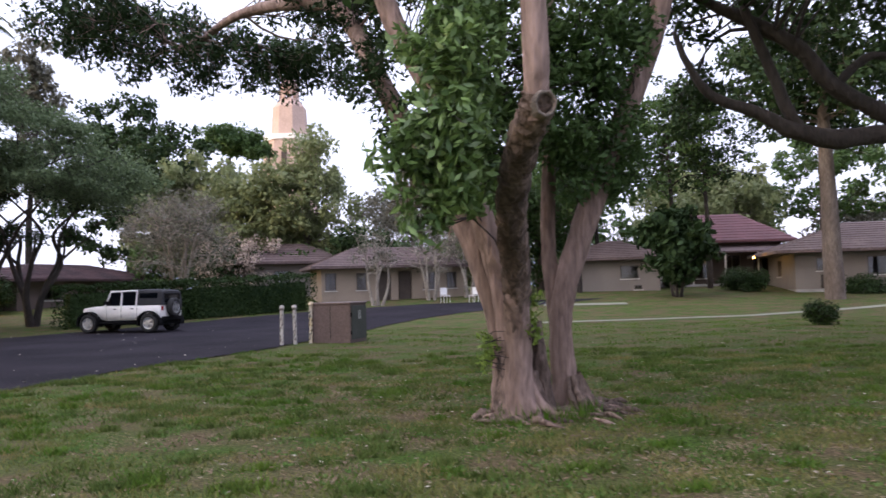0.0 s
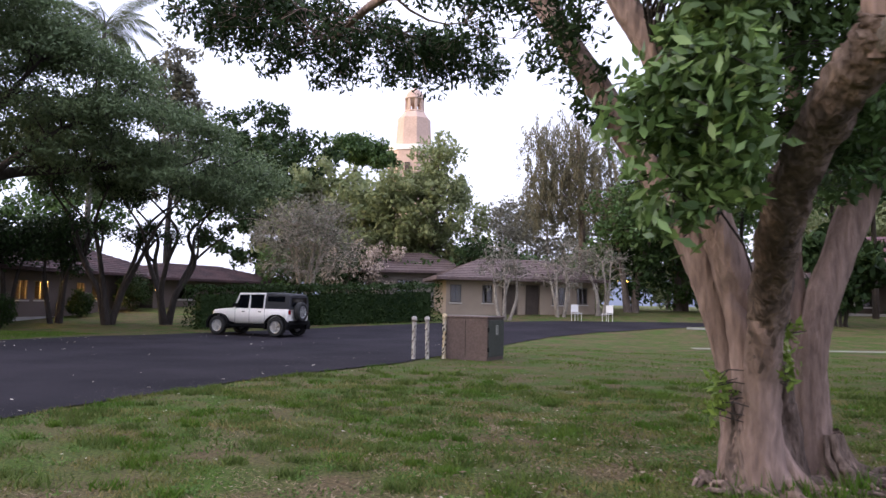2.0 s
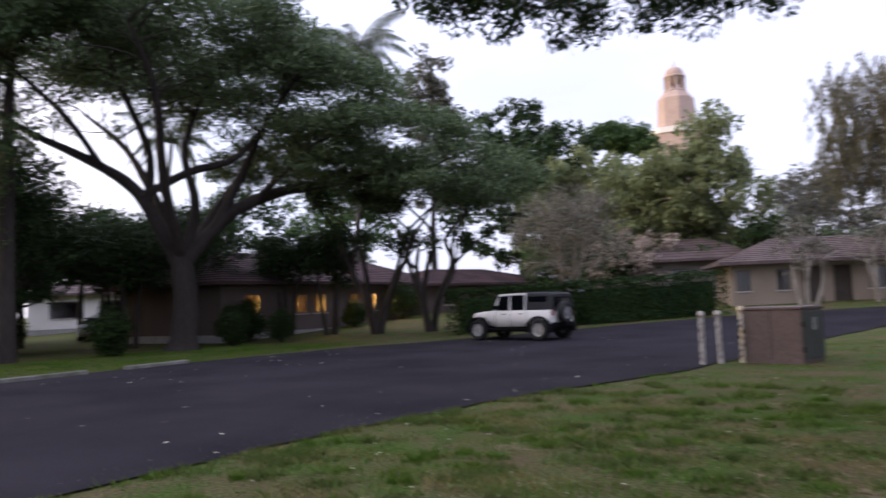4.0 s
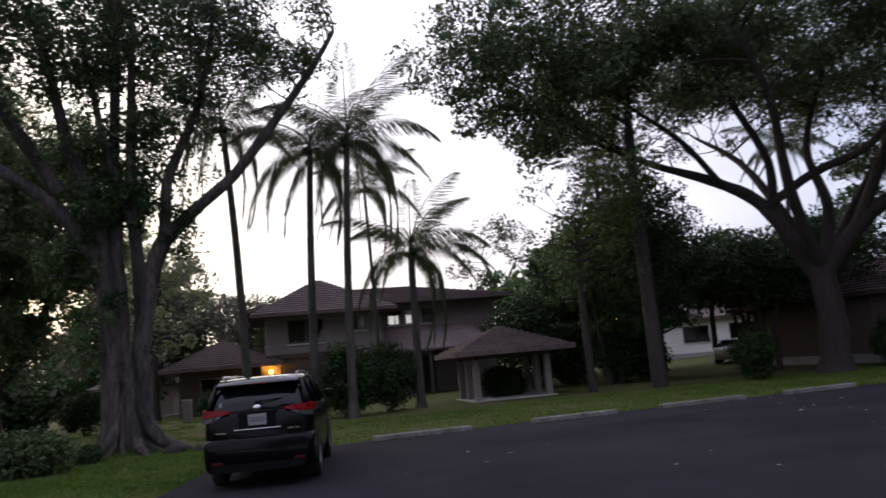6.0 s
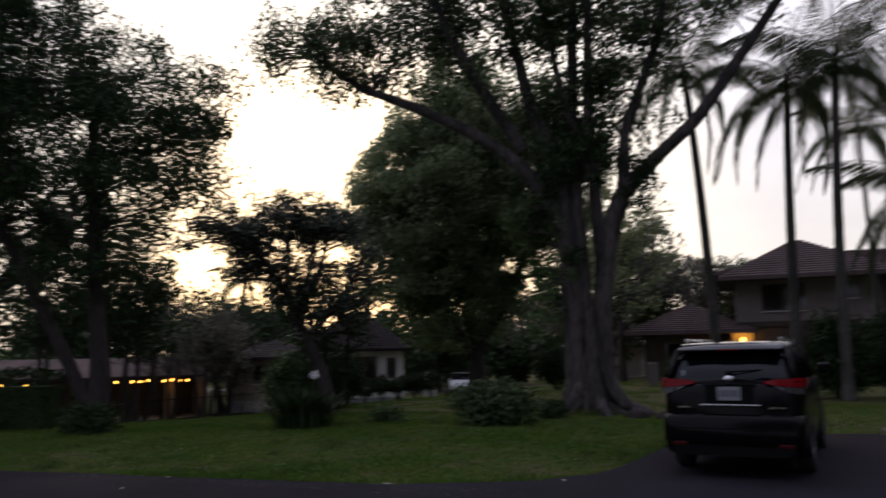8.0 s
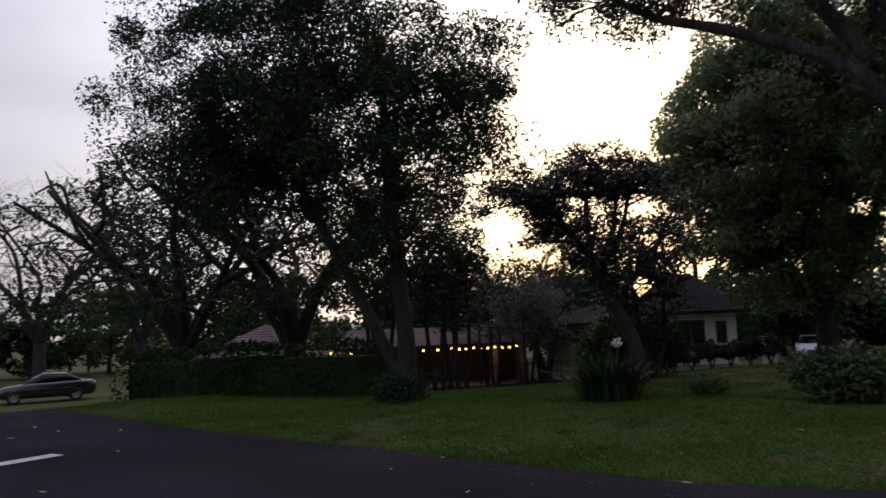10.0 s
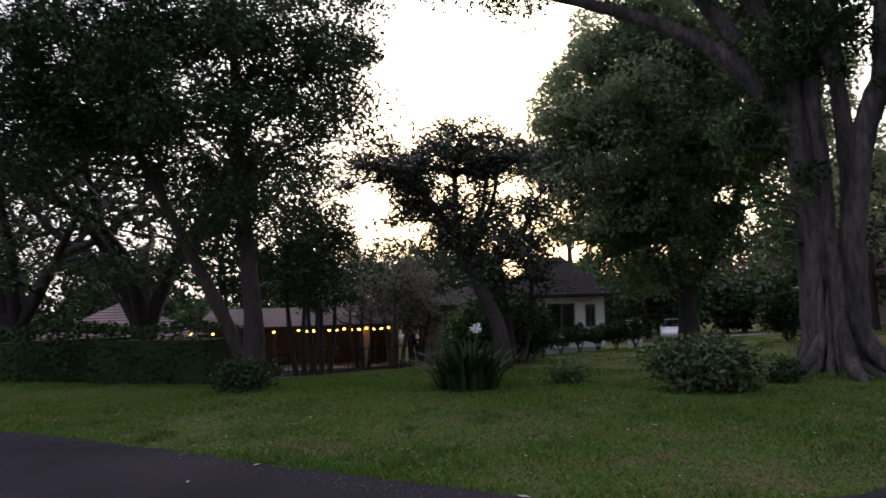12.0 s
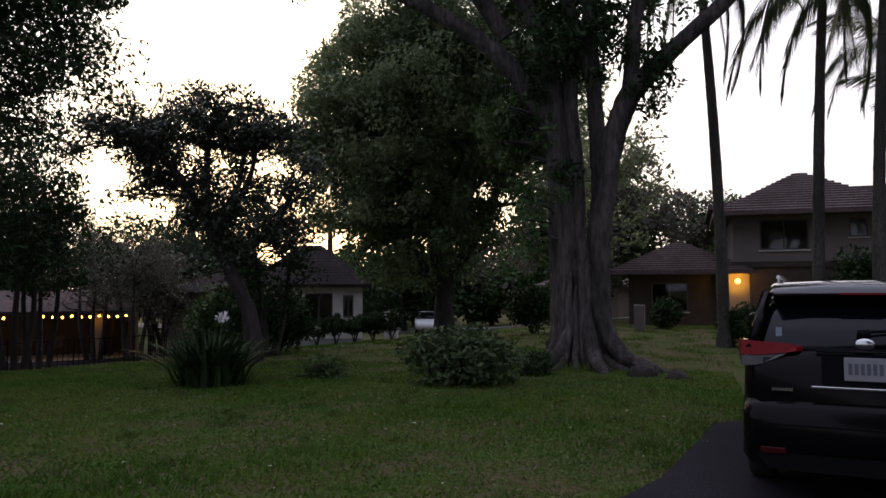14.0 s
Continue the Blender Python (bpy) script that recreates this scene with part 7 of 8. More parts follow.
def stump_rock(x, y, w, d, h, seed, label):
    """A weathered lump: a squashed, dented ball."""
    rng = random.Random(seed)
    bm = bmesh.new()
    bmesh.ops.create_icosphere(bm, subdivisions=3, radius=1.0)
    for v in bm.verts:
        n = 1 + 0.16 * math.sin(5 * v.co.x + seed) * math.sin(4 * v.co.y + 2 * seed) + 0.10 * math.sin(9 * v.co.z + 7 * v.co.x)
        v.co = Vector((v.co.x * w / 2 * n, v.co.y * d / 2 * n, max(-0.3, v.co.z) * h * n))
    ob = part("root_lump", bm, M_BARK_DARK, None, "", True)
    ob.matrix_world = pose(x, y, gz(x, y), 0, 0, rng.uniform(0, 180))
    return tagged(ob, label, "root")


for k, (x, y, w, d, h) in enumerate(((-24.9, 2.9, 0.55, 0.4, 0.22), (-24.7, 3.5, 0.4, 0.3, 0.16), (-24.4, -0.9, 0.5, 0.35, 0.2))):
    stump_rock(x, y, w, d, h, 300 + k, "brown weathered root lump on the lawn")


def foot_weeds(x, y, w, d, count, seed, label):
    """Taller weeds and grass that grow against a trunk's foot."""
    rng = np.random.default_rng(seed)
    a = rng.uniform(0, 6.28, count)
    r = rng.uniform(0.75, 1.15, count)
    px, py = x + np.cos(a) * r * w, y + np.sin(a) * r * d
    hh = rng.uniform(0.08, 0.26, count)
    p = np.stack([px, py, np.zeros(count)], 1)
    b = rng.uniform(0, 6.28, count)
    sd = np.stack([np.cos(b), np.sin(b), np.zeros(count)], 1) * rng.uniform(0.006, 0.014, count)[:, None]
    tip = p + np.stack([rng.normal(size=count) * 0.07, rng.normal(size=count) * 0.07, hh], 1)
    v = np.stack([p - sd, p + sd, tip], 1).reshape(-1, 3)
    ob = raw("weeds", v, None, M_BLADE_LUSH, None, "", False, np.arange(3 * count).reshape(-1, 3))
    return tagged(ob, label, "weeds", "", "stuff")


foot_weeds(0.1, 8.75, 0.62, 0.55, 450, 41, "tufts of weeds round the trunk's foot")
foot_weeds(-26.4, 1.5, 0.95, 1.0, 900, 42, "tufts of grass round the big trunk's foot")


# ---- vehicles ----
M_TYRE = mat("tyre_rubber", (0.018, 0.018, 0.018), 0.85, 0.2, 60, 8, 0.3, dist=0.005)
M_RIM = plain("alloy", (0.55, 0.55, 0.56), 0.35, 0.8)
M_BLACK = mat("black_plastic", (0.004, 0.004, 0.0045), 0.75, 0.15, 80, 6, 0.2, dist=0.003, spec=0.12)
M_CANVAS = mat("black_canvas", (0.025, 0.025, 0.028), 0.9, 0.2, 90, 5, 0.4, dist=0.004)
M_WHITEPAINT = plain("white_car_paint", (0.72, 0.69, 0.66), 0.3, 0.0, 0.5, 0.5)
M_DARKPAINT = plain("dark_grey_car_paint", (0.004, 0.003, 0.0036), 0.2, 0.0, 0.11, 0.05)
# the same car paint, made lighter and glossier for the spoiler's highlight
M_ROOFSHINE = plain("dark_grey_paint_highlight", (0.012, 0.011, 0.012), 0.12, 0.0, 0.5, 1.0)
M_BLACKPAINT = plain("black_car_paint", (0.012, 0.012, 0.014), 0.2, 0.0, 0.5, 1.0)
M_CARGLASS = plain("tinted_glass", (0.003, 0.004, 0.006), 0.05, 0.0, 0.3)
M_CHROME = plain("chrome", (0.65, 0.65, 0.66), 0.15, 1.0)
M_TAIL = plain("tail_lens_red", (0.17, 0.002, 0.005), 0.2, 0.0, 0.15, 0.05)
M_SMOKE = plain("smoked_lens", (0.035, 0.03, 0.03), 0.15, 0.0, 0.35, 0.2)
M_REFLECT = plain("dark_red_reflector", (0.045, 0.002, 0.003), 0.3, 0.0, 0.2)
M_LENS = plain("clear_lens", (0.55, 0.55, 0.56), 0.12, 0.0, 0.6, 0.8)
M_PLATE = plain("plate_white", (0.24, 0.24, 0.25), 0.5)
M_INK = plain("dark_ink", (0.09, 0.09, 0.12), 0.5)


def loft(stations, cap=True):
    """A smooth body through rings of equal count: stations = [(x, [(y, z), ...half ring from bottom to top...])], mirrored in y."""
    bm = bmesh.new()
    rings = []
    for x, half in stations:
        pts = [(x, y, z) for y, z in half] + [(x, -y, z) for y, z in half[::-1]]
        rings.append([bm.verts.new(p) for p in pts])
    n = len(rings[0])
    for a, b in zip(rings[:-1], rings[1:]):
        for k in range(n):
            bm.faces.new((a[k], b[k], b[(k + 1) % n], a[(k + 1) % n]))
    if cap:
        bm.faces.new(rings[0])
        bm.faces.new(rings[-1][::-1])
    bmesh.ops.recalc_face_normals(bm, faces=bm.faces)
    return bm




def wheel(parent, x, y, z, r, w, side, spokes=5, rim=None):
    """A wheel whose outer face looks to side (+1 or -1 in y)."""
    wh = empty("wheel", 0, 0, 0)
    wh.parent = parent
    wh.matrix_local = pose(x, y, z) @ Matrix.Diagonal((1, side, 1, 1))
    h = w / 2
    bm = lathe_y(bmesh.new(), [(r * 0.62, -h), (r * 0.93, -h), (r, -h * 0.7), (r, h * 0.7), (r * 0.93, h), (r * 0.66, h), (r * 0.62, h * 0.8), (r * 0.62, -h)])
    part("tyre", bm, M_TYRE, wh, "", True)
    bm = lathe_y(bmesh.new(), [(r * 0.62, h * 0.85), (r * 0.56, h * 0.8), (r * 0.54, h * 0.2), (0.02, h * 0.15)])
    for k in range(spokes):
        a = 2 * math.pi * k / spokes
        c, s = math.cos(a), math.sin(a)
        m = Matrix(((c, 0, -s, 0), (0, 1, 0, 0), (s, 0, c, 0), (0, 0, 0, 1)))
        bmesh.ops.create_cube(bm, size=1, matrix=m @ Matrix.Translation((r * 0.32, h * 0.55, 0)) @ Matrix.Diagonal((r * 0.56, h * 0.45, r * 0.17, 1)))
    lathe_y(bm, [(r * 0.14, h * 0.3), (r * 0.14, h * 0.85), (0.005, h * 0.9)], 14)
    part("rim", bm, rim or M_RIM, wh)
    return wh


def arch(bm, x, y, r, w, side, t=0.05):
    """A flat fender flare round a wheel."""
    n = 12
    prev = None
    for k in range(n + 1):
        a = math.pi * (k / n * 1.16 - 0.08)
        ring = [bm.verts.new((x + rr * math.cos(a), y + side * yy, r * 0.98 + rr * 0.92 * math.sin(a))) for rr, yy in ((r * 1.16, 0), (r * 1.16 + t, 0), (r * 1.16 + t, w), (r * 1.16, w))]
        if prev:
            for j in range(4):
                bm.faces.new((prev[j], prev[(j + 1) % 4], ring[(j + 1) % 4], ring[j]))
        prev = ring
    return bm


def off_road_car(x, y, rz):
    root = empty("off_road_car", x, y, gz(x, y) + 0.025, rz)
    tagged(root, "white four-door off-road car with a black soft top, parked", "car")
    # tub and bonnet
    def sec(w0, w1, z0, z1):
        return [(w0 * 0.55, z0), (w0, z0 + 0.04), (w1, (z0 + z1) / 2), (w1, z1 - 0.05), (w1 - 0.04, z1), (w1 * 0.4, z1 + 0.012)]
    body = loft([(-1.98, sec(0.72, 0.76, 0.55, 1.12)), (-1.9, sec(0.76, 0.79, 0.5, 1.14)), (0.62, sec(0.76, 0.79, 0.48, 1.14)), (0.72, sec(0.74, 0.76, 0.5, 1.15)), (1.3, sec(0.62, 0.68, 0.62, 1.12)), (1.84, sec(0.56, 0.62, 0.66, 1.06)), (1.93, sec(0.5, 0.58, 0.7, 1.0))])
    part("body", body, M_WHITEPAINT, root, "", True)
    part("chassis", boxes((-1.9, -0.6, 0.32, 1.9, 0.6, 0.6, )), M_BLACK, root)
    part("bumper", boxes((1.93, -0.75, 0.5, 2.1, 0.75, 0.68), bevel=0.03), M_BLACK, root)
    part("bumper", boxes((-2.08, -0.7, 0.48, -1.93, 0.7, 0.66), bevel=0.03), M_BLACK, root)
    for sx in (1.47, -1.47):
        for sd in (1, -1):
            part("fender_flare", arch(bmesh.new(), sx, sd * 0.62, 0.42, 0.3, sd, 0.06), M_BLACK, root)
    for ya in (-0.88, 0.8):
        part("rocker_step", boxes((-0.95, ya, 0.4, 0.98, ya + 0.08, 0.47), bevel=0.015), M_BLACK, root)
    # upright greenhouse with white door frames
    part("windscreen", loft([(0.66, [(0.70, 1.14), (0.70, 1.16), (0.7, 1.17), (0.7, 1.18)]), (0.40, [(0.64, 1.73), (0.64, 1.74), (0.64, 1.75), (0.64, 1.76)])]), M_CARGLASS, root)
    bm = bmesh.new()
    for sd in (1, -1):
        for a, b in (((0.7, 1.14), (0.42, 1.76)), ((-0.08, 1.14), (-0.1, 1.76)), ((-0.82, 1.14), (-0.84, 1.76)), ((0.42, 1.74), (-0.86, 1.76))):
            p0, p1 = Vector((a[0], sd * (0.765 - 0.08 * (a[1] - 1.14)), a[1])), Vector((b[0], sd * (0.765 - 0.11 * (b[1] - 1.14)), b[1]))
            cyl(bm, p0, p1, 0.045, 0.04, 6)
    cyl(bm, (0.42, -0.69, 1.75), (0.42, 0.69, 1.75), 0.04, seg=6)
    part("door_frame", bm, M_WHITEPAINT, root)
    for ya in (-0.725, 0.71):
        for xa, xb in ((-0.80, -0.12), (-0.06, 0.45)):
            part("side_glass", boxes((xa, ya, 1.15, xb, ya + 0.015, 1.72)), M_CARGLASS, root)
    def top(w, z0, z1):
        return [(w * 0.5, z0), (w + 0.02, z0), (w, (z0 + z1) / 2), (w - 0.05, z1 - 0.06), (w - 0.12, z1), (0.2, z1 + 0.02)]
    part("soft_top", loft([(-2.02, top(0.72, 1.15, 1.70)), (-1.9, top(0.75, 1.15, 1.77)), (-0.86, top(0.75, 1.15, 1.81))]), M_CANVAS, root)
    part("roof_panel", loft([(-0.86, [(0.3, 1.74), (0.66, 1.74), (0.66, 1.77), (0.6, 1.81), (0.2, 1.825)]), (0.40, [(0.3, 1.74), (0.64, 1.74), (0.64, 1.76), (0.58, 1.79), (0.2, 1.8)])]), M_CANVAS, root)
    for ya in (-0.752, 0.74):
        part("rear_side_window", boxes((-1.82, ya, 1.24, -0.98, ya + 0.012, 1.66)), M_CARGLASS, root)
    part("rear_window", boxes((-2.035, -0.55, 1.25, -2.018, 0.55, 1.62)), M_CARGLASS, root)
    for sx in (1.47, -1.47):
        for sd in (1, -1):
            wheel(root, sx, sd * 0.78, 0.405, 0.405, 0.26, sd)
    sp = wheel(root, -2.17, 0.08, 1.03, 0.40, 0.24, 1)
    sp.matrix_local = pose(-2.17, 0.08, 1.03, 0, 0, 90)
    sp.name = "spare_wheel"
    for sd in (1, -1):
        part("tail_light", boxes((-2.03, sd * 0.66 - 0.06, 0.92, -1.97, sd * 0.66 + 0.06, 1.1), bevel=0.015), M_TAIL, root)
        bm = bmesh.new()
        cyl(bm, (1.90, sd * 0.42, 0.9), (1.97, sd * 0.42, 0.9), 0.1, seg=20)
        part("headlight", bm, M_LENS, root)
        part("wing_mirror", boxes((0.5, sd * 0.80, 1.2, 0.6, sd * 1.0, 1.36), bevel=0.03), M_BLACK, root)
        for xx in (0.12, -0.7):
            part("door_handle", boxes((xx, sd * 0.795 - 0.02, 0.99, xx + 0.14, sd * 0.795 + 0.02, 1.03), bevel=0.008), M_BLACK, root)
        for xx in (0.62, -0.1, -0.86):
            part("door_seam", boxes((xx - 0.006, sd * 0.786 - 0.008, 0.56, xx + 0.006, sd * 0.786 + 0.008, 1.12)), M_BLACK, root)
    for k in range(7):
        part("grille_slot", boxes((1.925, -0.26 + 0.088 * k - 0.02, 0.78, 1.945, -0.26 + 0.088 * k + 0.02, 0.99)), M_BLACK, root)
    return root


off_road_car(-15.74, 31.58, 169)


def lens(top, low, sd, proud):
    """A lamp lens that wraps round a corner between two edges."""
    bm = bmesh.new()
    a, b = ([bm.verts.new((px - proud, sd * (py + proud * 0.5), pz)) for px, py, pz in e] for e in (top, low))
    c, d = ([bm.verts.new((px + 0.05, sd * (py - 0.04), pz)) for px, py, pz in e] for e in (top, low))
    for k in range(len(top) - 1):
        bm.faces.new((a[k], a[k + 1], b[k + 1], b[k]))
        bm.faces.new((a[k], c[k], c[k + 1], a[k + 1]))
        bm.faces.new((b[k], b[k + 1], d[k + 1], d[k]))
    bm.faces.new((a[0], b[0], d[0], c[0]))
    bm.faces.new((a[-1], c[-1], d[-1], b[-1]))
    bmesh.ops.recalc_face_normals(bm, faces=bm.faces)
    return bm


def suv(x, y, rz):
    root = empty("suv", x, y, 0.025, rz)
    tagged(root, "dark grey suv with red tail lights, parked at the lawn's edge", "car")

    def sec(w, zb, zs, bulge=0.0, zt=None):
        zt = zt or zs + 0.03
        return [(w * 0.6, zb), (w - 0.07, zb + 0.02), (w - 0.02, zb + 0.1), (w, zb + 0.3), (w + bulge, (zb + zs) / 2 + 0.1), (w - 0.01, zs - 0.1), (w - 0.05, zs), (w * 0.45, zt)]
    part("body", loft([(-2.42, sec(0.80, 0.46, 0.98)), (-2.36, sec(0.88, 0.36, 1.02)), (-2.2, sec(0.94, 0.28, 1.06)), (-1.9, sec(0.955, 0.25, 1.07)), (-0.5, sec(0.955, 0.24, 1.06)), (0.9, sec(0.955, 0.24, 1.03, 0, 1.06)), (1.35, sec(0.945, 0.25, 1.02, 0, 1.09)), (1.95, sec(0.92, 0.27, 0.95, 0, 1.02)), (2.3, sec(0.82, 0.3, 0.84, 0, 0.9)), (2.42, sec(0.66, 0.36, 0.74, 0, 0.78))]), M_DARKPAINT, root, "", True)

    def cab(w, z0, z1, wt):
        return [(w * 0.6, z0), (w, z0), (w - 0.02, z0 + 0.05), ((w + wt) / 2, (z0 + z1) / 2), (wt, z1 - 0.07), (wt - 0.06, z1 - 0.02), (wt * 0.5, z1)]
    part("cabin_glass", loft([(-2.28, cab(0.84, 1.0, 1.13, 0.80)), (-2.10, cab(0.885, 1.0, 1.52, 0.74)), (-1.92, cab(0.895, 1.0, 1.66, 0.71)), (-0.6, cab(0.90, 1.0, 1.69, 0.70)), (0.3, cab(0.90, 1.0, 1.66, 0.69)), (0.75, cab(0.89, 1.0, 1.45, 0.74)), (1.22, cab(0.86, 1.0, 1.1, 0.82))]), M_CARGLASS, root, "dark tinted windows", True)
    # roof with rear spoiler
    part("roof", loft([(-2.27, [(0.3, 1.60), (0.66, 1.59), (0.70, 1.61), (0.66, 1.63), (0.3, 1.645)]), (-2.0, [(0.3, 1.62), (0.73, 1.61), (0.755, 1.64), (0.69, 1.70), (0.3, 1.715)]), (-0.6, [(0.3, 1.66), (0.72, 1.65), (0.735, 1.67), (0.66, 1.725), (0.3, 1.735)]), (0.3, [(0.3, 1.64), (0.71, 1.62), (0.72, 1.64), (0.65, 1.69), (0.3, 1.70)]), (0.42, [(0.3, 1.6), (0.7, 1.59), (0.7, 1.61), (0.62, 1.64), (0.3, 1.65)])]), M_ROOFSHINE, root, "", True)
    for sd in (1, -1):
        for (xa, ya, za), (xb, yb, zb), r in (((-2.33, 0.86, 1.04), (-2.08, 0.745, 1.62), 0.055), ((-1.35, 0.905, 1.05), (-1.42, 0.73, 1.66), 0.05), ((-0.2, 0.915, 1.05), (-0.25, 0.73, 1.67), 0.035), ((1.2, 0.87, 1.07), (0.35, 0.71, 1.65), 0.04)):
            bm = cyl(bmesh.new(), (xa, sd * ya, za), (xb, sd * yb, zb), r, r * 0.85, 8)
            part("pillar", bm, M_DARKPAINT, root, "", True)
    for sd in (1, -1):
        bm = bmesh.new()
        cyl(bm, (-1.85, sd * 0.66, 1.755), (0.2, sd * 0.65, 1.745), 0.018, seg=8)
        for xx in (-1.8, -0.8, 0.15):
            cyl(bm, (xx, sd * 0.66, 1.70), (xx, sd * 0.66, 1.755), 0.016, seg=6)
        part("roof_rail", bm, M_CHROME, root)
    # rear
    part("bumper", loft([(-2.47, [(0.5, 0.42), (0.82, 0.43), (0.84, 0.5), (0.84, 0.62), (0.82, 0.69), (0.5, 0.70)]), (-2.40, [(0.5, 0.34), (0.90, 0.36), (0.93, 0.48), (0.93, 0.64), (0.90, 0.73), (0.5, 0.75)]), (-2.1, [(0.5, 0.3), (0.95, 0.32), (0.972, 0.45), (0.972, 0.66), (0.955, 0.73), (0.5, 0.75)])]), M_DARKPAINT, root, "", True)
    part("lower_bumper", loft([(-2.46, [(0.4, 0.28), (0.74, 0.29), (0.8, 0.36), (0.8, 0.43), (0.4, 0.43)]), (-2.2, [(0.4, 0.26), (0.9, 0.27), (0.96, 0.34), (0.96, 0.43), (0.4, 0.43)])]), M_BLACK, root)
    for sd in (1, -1):
        top = [(-2.405, 0.50, 1.070), (-2.40, 0.62, 1.095), (-2.375, 0.82, 1.105), (-2.30, 0.935, 1.115), (-2.08, 0.985, 1.105)]
        mid = [(-2.420, 0.50, 1.040), (-2.415, 0.62, 1.020), (-2.39, 0.82, 1.000), (-2.315, 0.940, 0.995), (-2.10, 0.988, 1.045)]
        low = [(-2.425, 0.58, 1.020), (-2.425, 0.66, 0.980), (-2.40, 0.82, 0.930), (-2.33, 0.942, 0.920), (-2.12, 0.988, 1.020)]
        tl = part("tail_light", lens(top, mid, sd, 0.014), M_TAIL, root, "red wrap-around tail light")
        part("clear_lens", lens([(x, y, z - 0.006) for x, y, z in mid], low, sd, 0.010), M_SMOKE, tl, "smoked clear lower lens")
        part("reflector", boxes((-2.475, sd * 0.70 - 0.10, 0.40, -2.455, sd * 0.70 + 0.10, 0.45), bevel=0.008), M_REFLECT, root)
        part("wing_mirror", boxes((0.72, sd * 0.98, 1.08, 0.85, sd * 1.15, 1.26), bevel=0.04), M_DARKPAINT, root)
        for xx in (-0.2, -1.25):
            part("door_handle", boxes((xx, sd * 0.965 - 0.02, 0.935, xx + 0.2, sd * 0.965 + 0.015, 0.97), bevel=0.01), M_DARKPAINT, root)
    plate = part("number_plate", boxes((-2.452, -0.155, 0.86, -2.438, 0.155, 1.005), bevel=0.004), M_PLATE, root, "pale plate with dark bars")
    for k in range(6):
        yy = 0.11 - 0.044 * k
        part("bar", boxes((-2.456, yy - 0.014, 0.895, -2.4525, yy + 0.014, 0.965)), M_INK, plate)
    part("plate_recess", boxes((-2.436, -0.32, 0.83, -2.41, 0.32, 1.03), bevel=0.01), M_BLACK, root)
    part("trim_strip", boxes((-2.45, -0.36, 1.035, -2.40, 0.36, 1.055), bevel=0.008), M_DARKPAINT, root)
    part("chrome_strip", boxes((-2.462, -0.40, 0.808, -2.42, 0.40, 0.826), bevel=0.006), M_CHROME, root, "thin chrome strip under the plate")
    for yy, ww in ((0.62, 0.16), (-0.56, 0.09), (-0.68, 0.07)):
        part("lettering", boxes((-2.452, yy - ww / 2, 0.79, -2.432, yy + ww / 2, 0.805)), M_CHROME, root, "small chrome bar where lettering stands")
    part("bumper_crease", boxes((-2.474, -0.80, 0.60, -2.462, 0.80, 0.612), bevel=0.003), M_BLACK, root)
    bm = bmesh.new()
    bmesh.ops.create_uvsphere(bm, u_segments=20, v_segments=8, radius=1, matrix=Matrix.Translation((-2.40, 0, 1.10)) @ Matrix.Diagonal((0.02, 0.075, 0.048, 1)))
    part("badge", bm, M_CHROME, root, "plain oval chrome badge", True)
    bm = bmesh.new()
    cyl(bm, (-2.33, 0.0, 1.19), (-2.23, -0.42, 1.22), 0.014, 0.01, 6)
    box(bm, -2.36, -0.05, 1.15, -2.28, 0.05, 1.21, 0.02)
    part("wiper", bm, M_BLACK, root)
    part("brake_light", boxes((-2.285, -0.16, 1.605, -2.265, 0.16, 1.622)), M_TAIL, root)
    part("window_sticker", boxes((-2.262, 0.62, 1.14, -2.25, 0.67, 1.22)), plain("pale_sticker", (0.22, 0.27, 0.3), 0.5), root, "small pale blue sticker")
    for sx in (1.4, -1.42):
        for sd in (1, -1):
            part("wheel_arch_trim", arch(bmesh.new(), sx, sd * 0.88, 0.355, 0.085, sd, 0.05), M_BLACK, root)
    for sx in (1.4, -1.42):
        for sd in (1, -1):
            wheel(root, sx, sd * 0.855, 0.365, 0.365, 0.235, sd, 6)
    return root


SUV = suv(-18.65, 5.24, 171.3)
SUV.scale = (0.92, 0.86, 0.945)


def raise_belt(root):
    """Lifts the waistline of the body and its rear fittings; sills and roof stay where they are."""
    for ob in root.children_recursive:
        if ob.type != "MESH" or ob.parent.name.startswith("wheel") or ob.name.startswith("wheel"):
            continue
        for v in ob.data.vertices:
            z = v.co.z
            v.co.z = z + 0.14 * (smooth01((z - 0.5) / 0.5) - smooth01((z - 1.15) / 0.5))


raise_belt(SUV)


